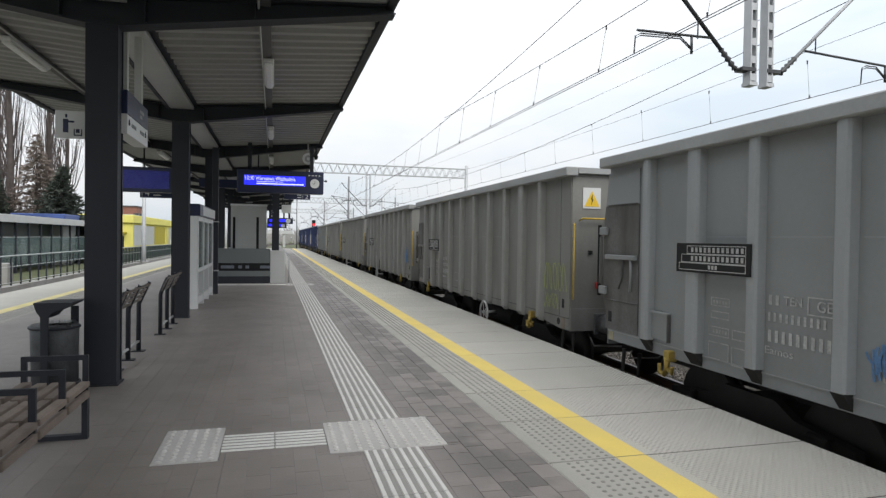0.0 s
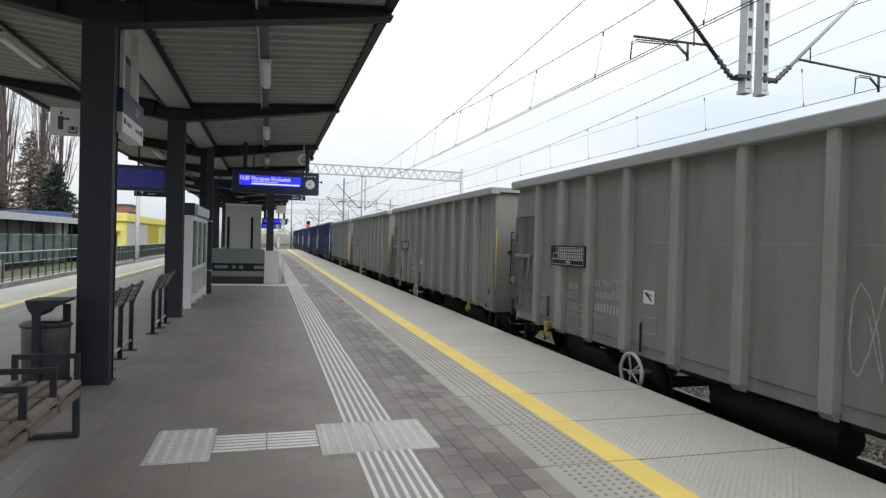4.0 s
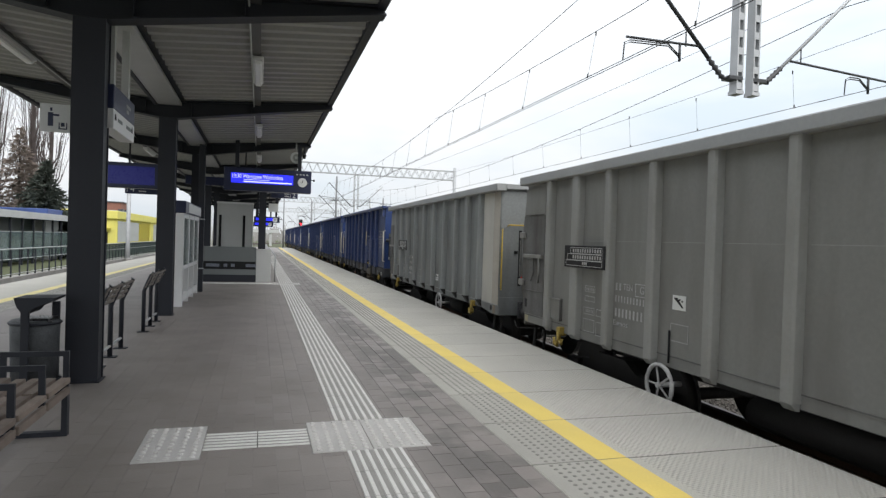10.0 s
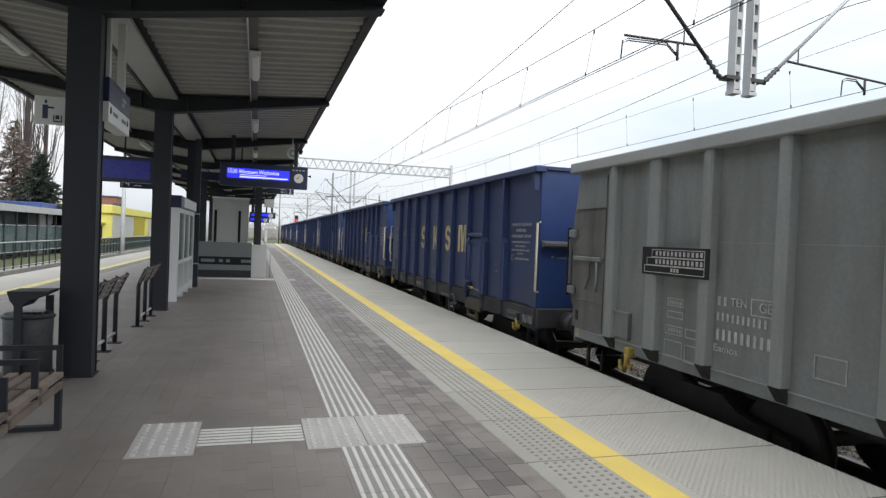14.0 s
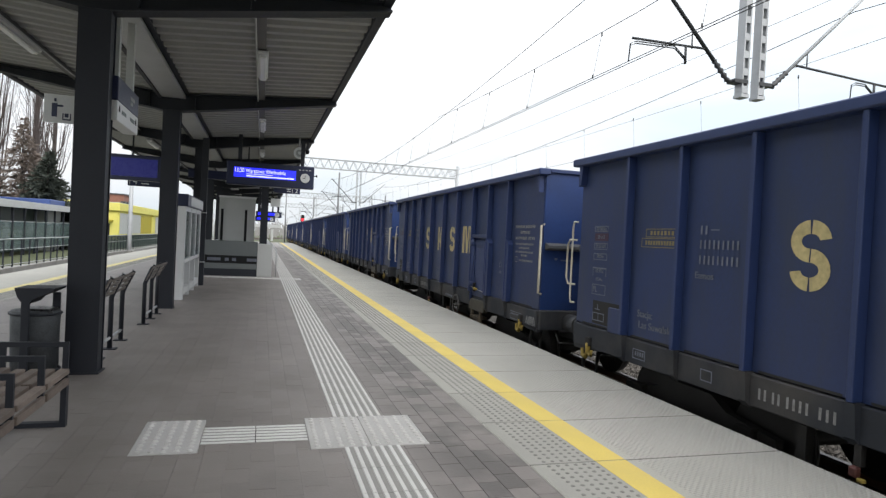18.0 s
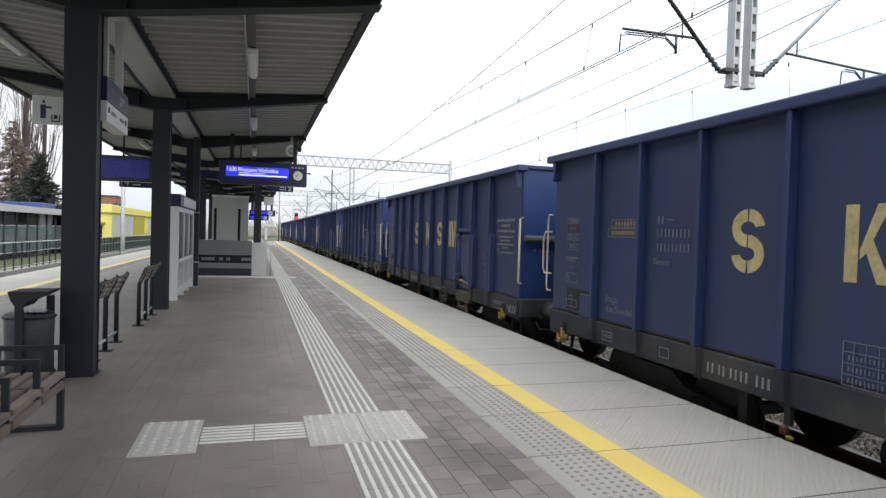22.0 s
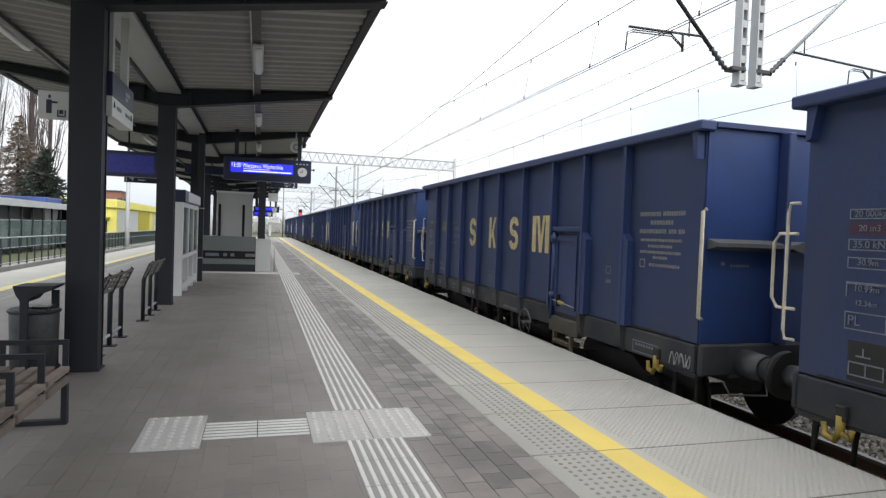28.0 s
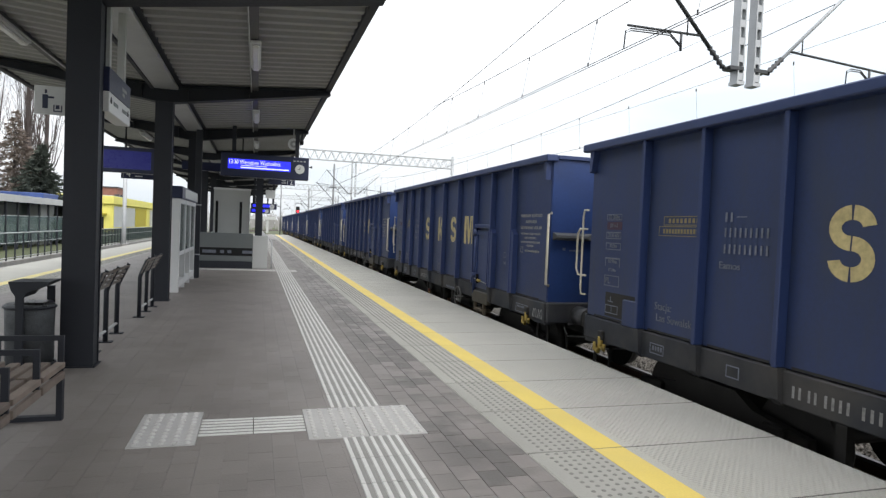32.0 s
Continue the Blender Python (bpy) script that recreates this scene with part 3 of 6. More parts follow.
bench = thing("bench", pose(-2.15, 5.0, 0), "long platform bench with weathered brown slats and black armrests", "bench")
SL = slat(0.066, 0.040, 0.50)
AP = slat(0.03, 0.055, 0.50)
for i in range(5):
    y0 = -0.53 - 0.545 * i
    for j in range(5):
        shared("slat", SL, bench, (-0.045 - 0.098 * j, y0, 0.405 + (0.012 if j == 4 else 0.0)))
    shared("slat", AP, bench, (-0.030, y0 + 0.01, 0.318))
for i in range(6):
    y = -0.018 - 0.545 * i
    bm = bmesh.new()
    for pts in ([(-0.045, y, 0.40), (-0.045, y, 0.63), (-0.46, y, 0.63)],):
        box(bm, -0.065, -0.025, y - 0.012, y + 0.012, 0.36, 0.645)
        box(bm, -0.48, -0.065, y - 0.012, y + 0.012, 0.607, 0.645)
        box(bm, -0.48, -0.44, y - 0.012, y + 0.012, 0.36, 0.607)
    part("armrest", bm, M_STEEL, bench)
for y in (-0.018, -1.653, -2.743):
    bm = bmesh.new()
    box(bm, -0.065, -0.025, y - 0.03, y + 0.03, 0.0, 0.36)
    box(bm, -0.54, -0.50, y - 0.03, y + 0.03, 0.0, 0.36)
    box(bm, -0.50, -0.065, y - 0.03, y + 0.03, 0.0, 0.035)
    box(bm, -0.50, -0.065, y - 0.03, y + 0.03, 0.32, 0.36)
    part("leg_frame", bm, M_STEEL, bench)

bin_ = thing("litter_bin", pose(-2.86, 6.58, 0), "dark metal litter bin under a sloping hood", "litter bin")
bm = bmesh.new()
tube(bm, [(-0.03, 0, 0.02), (-0.03, 0, 0.67), (-0.03, 0, 0.685)], [0.195, 0.212, 0.20], 24)
part("basket", bm, M_BIN, bin_)
for z in (0.10, 0.655):
    bm = bmesh.new()
    tube(bm, [(0.217 * math.cos(a) - 0.03, 0.217 * math.sin(a), z) for a in [2 * math.pi * k / 24 for k in range(25)]], 0.013, 6)
    part("basket_ring", bm, M_STEEL, bin_)
for x, yy in ((-0.045, -0.255), (0.09, 0.19)):
    bx("post", M_STEEL, bin_, x - 0.035, x + 0.035, yy, yy + 0.03, 0.0, 0.84, 0.005)
bm = bmesh.new()
prism(bm, [(-0.135, 0.915), (0.205, 0.92), (0.19, 0.895), (0.11, 0.855), (0.02, 0.815), (-0.02, 0.765), (-0.065, 0.765), (-0.11, 0.83)], "y", -0.262, 0.10)
part("hood", bm, M_STEEL, bin_)
bx("liner", mat("black_plastic_sack", (0.02, 0.02, 0.021), 0.3, var=0.3, scale=12, bump=0.6), bin_, -0.15, 0.15, -0.15, 0.15, 0.62, 0.705, 0.03)

M_LEAN = mat("worn_brown_coating", (0.15, 0.13, 0.115), 0.6, var=0.2, scale=6)
lean = thing("lean_rail", pose(-2.56, 7.55, 0), "dark steel leaning rail with perforated slanted backrest", "leaning rail", "leaning rails")
for y in (0.0, 0.63, 1.26):
    bm = bmesh.new()
    tube(bm, [(0, y, 0.0), (0, y, 0.64), (0.02, y, 0.70), (0.10, y, 0.90), (0.13, y, 0.94)], 0.03, 8)
    p = part("post", bm, M_STEEL, lean)
    bx("foot_plate", M_STEEL, p, -0.08, 0.08, y - 0.06, y + 0.06, 0, 0.012)
for k in range(4):
    m4 = pose(0.035 + 0.028 * k, 0, 0.715 + 0.062 * k, 0, -68, 0)
    bm = bmesh.new()
    box(bm, -0.024, 0.024, -0.12, 1.40, -0.006, 0.006, 0.004)
    bm.transform(m4)
    part("backrest_bar", bm, M_LEAN, lean)
for y in (-0.12, 0.19, 0.50, 0.70, 1.01, 1.32):
    bm = bmesh.new()
    box(bm, 0.0, 0.205, y, y + 0.08, -0.004, 0.004)
    bm.transform(pose(0.035, 0, 0.715, 0, -65.7, 0))
    part("backrest_web", bm, M_LEAN, lean)
bm = bmesh.new()
tube(bm, [(0, 0, 0.14), (0, 1.26, 0.14)], 0.018, 8)
part("foot_bar", bm, M_GALV, lean)
copy_thing(lean, pose(-2.53, 10.28, 0))

case = thing("information_case", pose(-2.50, 13.85, 0), "white framed timetable case with a navy header", "information case")
for yy in (0.0, 1.1, 2.2, 3.28):
    bx("frame_post", M_WHITE, case, -0.07, 0.13, yy, yy + 0.09, 0.0, 2.0, 0.006)
bx("end_panel", M_WHITE, case, -0.065, 0.12, -0.012, 0.0, 0.0, 2.0)
bx("header", M_NAVY, case, -0.12, 0.17, -0.04, 3.40, 2.0, 2.26, 0.01, "navy header board")
# white side face stands in for the sky reflected in the navy header
bx("header_face", M_SIGNW, case, 0.171, 0.176, 0.5, 3.3, 2.03, 2.23)
bx("top_rail", M_WHITE, case, -0.06, 0.12, 0.09, 3.28, 1.90, 2.0)
bx("bottom_rail", M_WHITE, case, -0.06, 0.12, 0.09, 3.28, 0.10, 0.24)
bx("middle_rail", M_WHITE, case, -0.06, 0.12, 0.09, 3.28, 0.78, 0.86)
bx("back_board", M_WALLG, case, -0.05, -0.02, 0.09, 3.28, 0.24, 1.90)
for yy in (0.09, 1.19, 2.29):
    g = bx("pane", M_GLASS, case, 0.09, 0.10, yy, yy + (1.01 if yy < 2 else 0.99), 0.86, 1.90)
    bx("poster", mat("printed_sheet", (0.30, 0.31, 0.28), 0.7, var=0.25, scale=9), case, -0.018, -0.012, yy + 0.12, yy + 0.85, 0.95, 1.82)

# stair parapet and shelter wall further along
parapet = thing("stair_parapet", pose(0, 21.4, 0), "grey panelled parapet around the underpass stairs", "stair parapet", kind="structure")
bx("front_panel", M_WALLG, parapet, -2.66, -0.92, 0.0, 0.10, 0.02, 1.17, 0.008)
bx("dark_band", M_BLACK, parapet, -2.62, -0.93, -0.012, -0.002, 0.42, 0.68, 0.0, "black notice band with pale labels")
for x in (-2.5, -1.95, -1.72, -1.25):
    bx("label", M_STENCILB, parapet, x, x + (0.42 if x in (-2.5, -1.25) else 0.12), -0.018, -0.012, 0.50, 0.60)
bx("lower_band", M_WALLG, parapet, -2.62, -0.93, -0.02, -0.003, 0.24, 0.41, 0.004, "pale lower board")
# dark strip along the foot, coloured for the shadow there
bx("plinth", M_STEEL, parapet, -2.66, -0.92, -0.03, -0.001, 0.0, 0.235)
bx("end_wall", M_GREYP, parapet, -0.92, -0.44, -0.05, 0.16, 0.0, 1.11, 0.01, "pale concrete end wall")
bx("side_wall", M_GREYP, parapet, -0.62, -0.46, 0.16, 16.0, 0.0, 1.08, 0.01)
bx("side_wall", M_GREYP, parapet, -2.66, -2.50, 0.16, 16.0, 0.0, 1.08, 0.01)
bm = bmesh.new()
tube(bm, [(-0.30, 0.2, 0.0), (-0.30, 0.2, 0.9), (-0.30, 16, 0.9), (-0.30, 16, 0.0)], 0.025, 8)
part("handrail", bm, M_GALV, parapet)
lift = thing("stair_screen", pose(0, 24.0, 0), "tall pale grey screen wall above the stairs", "screen wall", kind="structure")
bx("screen", M_GREYP, lift, -2.36, -1.08, 0, 0.2, 0.0, 2.72, 0.01)
for x in (-2.29, -1.45):
    bx("dark_strip", M_BLACK, lift, x, x + 0.09, -0.02, -0.003, 1.10, 2.30, 0.0, "narrow dark vertical strip")
bx("cap", M_WHITE, lift, -2.38, -1.06, -0.05, 0.25, 2.72, 2.79, 0.01)


def display(x0, x1, y, z0, z1, text, clock, label, lit=True):
    w = x1 - x0
    d = thing("departure_display", pose((x0 + x1) / 2, y, z0), label, "departure display", "departure displays")
    bx("housing", M_NAVY, d, -w / 2, w / 2, 0.0, 0.30, 0.0, z1 - z0, 0.015)
    sx0, sx1 = -w / 2 + 0.08 * w, w / 2 - 0.215 * w
    bx("screen", M_BLUEGLOW if lit else M_NAVYOFF, d, sx0, sx1, -0.008, -0.002, (0.33 if lit else 0.14) * (z1 - z0), (0.76 if lit else 0.86) * (z1 - z0), 0.0, "glowing blue screen" if lit else "dim blue screen")
    if text:
        letters("text", text, 0.155, Matrix.Translation(((sx0 + sx1) / 2 - 0.13, -0.012, 0.62 * (z1 - z0))) @ pose(0, 0, 0, 90), d, M_TXT, 1.30, "white lit departure text")
        bx("text_line", M_TXT, d, sx0 + 0.32, sx1 - 0.04, -0.012, -0.009, 0.37 * (z1 - z0), 0.42 * (z1 - z0))
        bx("text_line", M_TXT, d, sx0 + 0.32, sx0 + 1.0, -0.012, -0.009, 0.475 * (z1 - z0), 0.495 * (z1 - z0))
    if clock:
        bm = bmesh.new()
        cxx = w / 2 - 0.24
        tube(bm, [(cxx, -0.003, 0.47 * (z1 - z0)), (cxx, -0.03, 0.47 * (z1 - z0))], 0.125, 24)
        c = part("clock_face", bm, M_SIGNW, d)
        bm = bmesh.new()
        box(bm, cxx - 0.006, cxx + 0.006, -0.036, -0.031, 0.47 * (z1 - z0) - 0.01, 0.47 * (z1 - z0) + 0.06)
        box(bm, cxx - 0.06, cxx, -0.036, -0.031, 0.47 * (z1 - z0) - 0.012, 0.47 * (z1 - z0))
        part("pointer", bm, M_BLACK, c)
        for k in range(4):
            bx("label", M_GREYP, d, cxx - 0.17 + 0.09 * k, cxx - 0.12 + 0.09 * k, -0.006, -0.002, 0.80 * (z1 - z0), 0.85 * (z1 - z0))
    for xx in (-0.72 * w / 2, 0.72 * w / 2):
        bx("hanger", M_STEEL, d, xx - 0.05, xx + 0.05, 0.10, 0.20, z1 - z0, 4.10 - z0)
    bm = bmesh.new()
    tube(bm, [(w / 2, 0.15, 0.62 * (z1 - z0)), (w / 2 + 0.06, 0.15, 0.62 * (z1 - z0)), (w / 2 + 0.065, 0.15, 0.62 * (z1 - z0)), (w / 2 + 0.10, 0.15, 0.62 * (z1 - z0))], [0.012, 0.012, 0.035, 0.03], 8)
    part("sensor", bm, M_BLACK, d)
    return d


display(-1.77, 0.50, 17.0, 2.76, 3.37, "13:30 Warszawa Wschodnia", True, "navy departure display with a lit blue screen and clock")
display(-5.24, -2.95, 17.0, 2.68, 3.32, "", False, "navy departure display with a dim screen", False)
display(-1.15, 0.14, 33.0, 2.26, 2.56, "", True, "small far departure display with a lit blue screen")
display(-1.30, 0.05, 45.0, 2.2, 2.55, "", True, "small far departure display with a lit blue screen")


def hung_sign(x0, x1, y, z0, z1, text, label, tx=0.0, white=False):
    s = thing("platform_sign", pose((x0 + x1) / 2, y, z0), label, "platform sign", "platform signs")
    w = x1 - x0
    bx("panel", M_SIGNW if white else M_NAVY, s, -w / 2, w / 2, 0, 0.12, 0, z1 - z0, 0.008)
    if text:
        letters("numeral", text, 0.24, Matrix.Translation((tx, -0.004, (z1 - z0) / 2)) @ pose(0, 0, 0, 90), s, M_SIGNW if not white else M_NAVY)
        bx("divider", M_SIGNW, s, tx - 0.15, tx - 0.135, -0.004, -0.001, 0.03, z1 - z0 - 0.03)
        for k in range(2):
            bx("label", M_SIGNW, s, tx - 0.36 if tx > 0 else tx + 0.16, tx - 0.2 if tx > 0 else tx + 0.36, -0.004, -0.001, 0.06 + 0.09 * k, 0.09 + 0.09 * k)
    for xx in (-0.4 * w, 0.4 * w):
        bx("hanger", M_STEEL, s, xx - 0.02, xx + 0.02, 0.04, 0.08, z1 - z0, 4.12 - z0)
    return s


hung_sign(-0.45, 0.53, 24.0, 3.02, 3.23, "2", "dark hanging platform sign with a white 2", 0.35)
hung_sign(-4.55, -3.55, 19.2, 2.66, 2.90, "4", "dark hanging platform sign with a white 4", -0.30)
hung_sign(-0.50, -0.10, 27.0, 2.60, 2.95, "", "white hanging lavatory pictogram sign", white=True)
hung_sign(-3.0, -1.1, 19.6, 3.05, 3.3, "", "dark hanging direction sign under the canopy")

# direction sign beside the first column, facing the right track
dsign = thing("direction_sign", pose(-2.33, 6.98, 2.66), "navy and white direction sign hung along the canopy", "direction sign")
bx("upper_panel", M_NAVY, dsign, -0.16, 0.0, 0.0, 1.10, 0.215, 0.47, 0.006)
bx("lower_panel", M_SIGNW, dsign, -0.16, 0.0, 0.0, 1.10, 0.0, 0.213, 0.006, "white lower panel with arrows")
for yy in (0.16, 0.92):
    bx("hanger", M_GREYP, dsign, -0.12, -0.04, yy, yy + 0.09, 0.47, 1.32)
for yy in (0.08, 0.96):
    bm = bmesh.new()
    prism(bm, [(yy - 0.03, 0.10), (yy + 0.03, 0.10), (yy + 0.03, 0.14), (yy, 0.17), (yy - 0.03, 0.14)], "x", 0.001, 0.005)
    part("arrow", bm, M_BLACK, dsign)
for y0, y1, z, m in ((0.2, 0.42, 0.12, M_GREENG), (0.64, 0.88, 0.12, M_GREENG), (0.62, 0.85, 0.36, M_STENCIL), (0.62, 0.75, 0.30, M_STENCIL)):
    bx("text_bar", m, dsign, 0.001, 0.004, y0, y1, z - 0.02, z + 0.02)

# litter pictogram board fixed to the first column
psign = thing("litter_sign", pose(-2.71, 7.02, 2.58), "white square board with a dark litter pictogram", "sign")
bx("board", M_SIGNW, psign, -0.31, 0.02, -0.03, 0.0, 0.0, 0.29, 0.004)
bm = bmesh.new()
box(bm, -0.235, -0.185, -0.034, -0.031, 0.06, 0.20)
box(bm, -0.215, -0.195, -0.034, -0.031, 0.215, 0.25)
box(bm, -0.185, -0.13, -0.034, -0.031, 0.165, 0.185)
box(bm, -0.13, -0.06, -0.034, -0.031, 0.03, 0.042)
box(bm, -0.135, -0.125, -0.034, -0.031, 0.03, 0.10)
box(bm, -0.065, -0.055, -0.034, -0.031, 0.03, 0.10)
box(bm, -0.115, -0.08, -0.034, -0.031, 0.06, 0.10)
tagged(part("pictogram", bm, M_NAVY, psign), kind="stuff")

spk = thing("loudspeaker", pose(0.10, 17.45, 3.76), "round white horn loudspeaker under the roof edge", "loudspeaker")
bm = bmesh.new()
tube(bm, [(0, -0.12, 0), (0, -0.05, 0), (0, 0.10, 0)], [0.165, 0.14, 0.06], 20)
part("horn", bm, M_LAMP, spk)
bm = bmesh.new()
tube(bm, [(0, -0.125, 0), (0, -0.118, 0)], [0.10, 0.10], 20)
part("grille", bm, M_GREYP, spk)
bm = bmesh.new()
tube(bm, [(0, -0.135, 0), (0, -0.126, 0)], [0.045, 0.045], 14)
part("centre", bm, M_LAMP, spk)
bx("bracket", M_GALV, spk, -0.02, 0.02, 0.02, 0.06, 0.05, 0.44)
cctv = thing("cctv_camera", pose(0.33, 17.6, 3.90), "small dark camera on a bracket under the roof", "camera")
bx("bracket", M_STEEL, cctv, -0.02, 0.02, -0.02, 0.02, 0.0, 0.32)
bm = bmesh.new()
tube(bm, [(0, 0, -0.12), (0, 0, -0.04), (0, 0, 0.0)], [0.03, 0.06, 0.05], 12)
part("dome", bm, M_BLACK, cctv)

# ---- overhead line ----
YG = 8.6


def wire(name, pts, r, label):
    cu = bmesh.new()
    tube(cu, pts, r, 5)
    return tagged(part(name, cu, M_WIRE), label, "overhead wire", "overhead wires", "structure")


def sag(x, z0, zm, y, span=48.0, base=YG):
    u = ((y - base) / span) % 1.0
    return z0 - (z0 - zm) * 4 * u * (1 - u)


TRACK_WIRES = ((5.0, 4.79, 6.50, 5.55, 4.62, 2, 5.46), (9.5, 9.5, 6.15, 5.20, 4.50, 1, 5.24))
for x, xc, zt, zm, zc, nc, zs in TRACK_WIRES:
    ys = [YG - 48 + 2.0 * i for i in range(0, 96)]
    wire("messenger_wire", [(x, y, sag(x, zt, zm, y)) for y in ys], 0.008, "thin dark messenger wire sagging between gantries")
    for k in range(nc):
        wire("contact_wire", [(xc + 0.075 * k, y, zc) for y in (YG - 48, YG, YG + 48, YG + 96, YG + 144)], 0.0068, "dark copper contact wire over the track")
    if nc == 2:
        wire("stitch_wire", [(x - 0.05, YG + 1.35 * i, zs + 0.0035 * i * i + 0.012 * abs(i)) for i in range(-9, 10)], 0.007, "thin elastic stitch wire near the gantry")
    for i in range(-3, 30):
        y = YG + 1.15 + 2.9 * i
        top = zs + 0.0035 * ((y - YG) / 1.35) ** 2 + 0.012 * abs(y - YG) / 1.35 if abs(y - YG) < 12 else sag(x, zt, zm, y)
        bm = bmesh.new()
        tube(bm, [(xc + 0.03, y, zc), (x - 0.04, y, top)], 0.0035, 4)
        tube(bm, [(xc + 0.03, y, zc), (xc + 0.03, y, zc + 0.07)], 0.014, 5)
        tube(bm, [(x - 0.04, y, top - 0.07), (x - 0.04, y, top)], 0.014, 5)
        tagged(part("dropper", bm, M_WIRE), "short dropper wire with clamps", "dropper", "droppers", "structure")
for x, z0, zm in ((13.0, 8.35, 8.0), (15.5, 7.9, 7.5)):
    wire("feeder_wire", [(x, y, sag(x, z0, zm, y)) for y in [YG - 48 + 4.0 * i for i in range(0, 49)]], 0.007, "thin feeder wire along the gantries")


def lattice(bm, p0, p1, w, h, bays, r):
    """Square lattice truss along x from p0 to p1."""
    (x0, y, z), x1 = p0, p1
    for dy in (-w / 2, w / 2):
        for dz in (0, h):
            box(bm, x0, x1, y + dy - r, y + dy + r, z + dz - r, z + dz + r)
    step = (x1 - x0) / bays
    for i in range(bays):
        xa, xb = x0 + i * step, x0 + (i + 1) * step
        for dy in (-w / 2, w / 2):
            za, zb = (z, z + h) if i % 2 else (z + h, z)
            tube(bm, [(xa, y + dy, za), (xb, y + dy, zb)], r * 0.7, 4, False)
        tube(bm, [(xa, y - w / 2, z), (xb, y + w / 2, z)], r * 0.6, 4, False)
        tube(bm, [(xa, y - w / 2, z + h), (xb, y + w / 2, z + h)], r * 0.6, 4, False)


def gantry(y, zb, dx=0.0):
    g = thing("gantry", pose(0, y, 0), "galvanised lattice gantry spanning the tracks", "overhead line gantry", "gantries")
    bm = bmesh.new()
    lattice(bm, (-11.3, 0, zb), 16.9, 0.5, 0.85, 74, 0.032)
    part("truss", bm, M_GSTEEL, g)
    for x in (-11.4, 17.0):
        bm = bmesh.new()
        tube(bm, [(x, 0, -1.15), (x, 0, 0.5), (x, 0, zb + 1.2)], [0.20, 0.17, 0.15], 12)
        p = part("mast", bm, M_GSTEEL, g)
        bx("footing", M_WALLC, p, x - 0.4, x + 0.4, -0.4, 0.4, -1.2, -0.66, 0.03)
    for x in (7.06 + dx, 7.40 + dx):
        bm = bmesh.new()
        for cx in (-0.055, 0.050):
            box(bm, x + cx, x + cx + 0.025, -0.09, 0.09, 4.30, zb)
        z = 4.36
        while z < zb:
            box(bm, x - 0.030, x + 0.050, -0.086, 0.086, z, z + 0.12)
            z += 0.30
        box(bm, x - 0.07, x + 0.09, -0.10, 0.10, 4.28, 4.34)
        part("drop_post", bm, M_GSTEEL, g, "hanging twin-channel drop post")
    for sgn, xa, xe, ze in ((-1, 7.0 + dx, 4.98 + dx, 6.38), (1, 7.47 + dx, 9.5 + dx, 6.25)):
        bm = bmesh.new()
        box(bm, min(xa - 0.12 * sgn, xa + 0.16 * sgn), max(xa - 0.12 * sgn, xa + 0.16 * sgn), -0.1, 0.1, 4.52, 4.58)
        tube(bm, [(xa + 0.10 * sgn, 0, 4.55), (xa + 0.24 * sgn, 0, 4.55)], 0.03, 8)
        part("clamp", bm, M_DKSTEEL, g)
        a, b = Vector((xa + 0.24 * sgn, 0, 4.56)), Vector((xe, 0, ze))
        bm = bmesh.new()
        k = 9
        tube(bm, [a.lerp(b, 0.02 * i) for i in range(k)], [0.028 if i % 2 else 0.055 for i in range(k)], 10)
        part("insulator", bm, M_INSUL, g)
        bm = bmesh.new()
        tube(bm, [a.lerp(b, 0.16), b, b + (b - a) * 0.12], 0.034, 8)
        part("strut", bm, M_DKSTEEL if sgn < 0 else M_GSTEEL, g)
        j = a.lerp(b, 0.26)
        tip = (4.86 + dx, 0, 5.02) if sgn < 0 else (10.7 + dx, 0, j.z - 0.15)
        bm = bmesh.new()
        tube(bm, [j, tip], 0.022, 8)
        tube(bm, [a.lerp(b, 0.42), (a.lerp(b, 0.42).x, 0, j.z - 0.04)], 0.012, 6)
        part("registration_tube", bm, M_DKSTEEL, g)
        q = Vector(j).lerp(Vector(tip), 0.28 if sgn < 0 else 0.75)
        bm = bmesh.new()
        tube(bm, [q, q + Vector((0, 0, -0.30))], 0.022, 8)
        part("drop_bracket", bm, M_DKSTEEL, g)
        ex = dx + (4.81 if sgn < 0 else 9.5)
        bm = bmesh.new()
        q2 = q + Vector((0, 0, -0.24))
        s2 = -1 if sgn < 0 else -1
        zc = 4.64 if sgn < 0 else 4.52
        for dz in (0.0, 0.035):
            tube(bm, [q2 + Vector((0, 0, dz)), q2 + Vector((s2 * 0.22, 0, 0.17 + dz)), (ex - s2 * 0.12, 0, zc + 0.30 + dz), (ex - s2 * 0.02, 0, zc + 0.25 + dz), (ex, 0, zc)], 0.011, 6)
        part("steady_arm", bm, M_DKSTEEL, g)
    return g


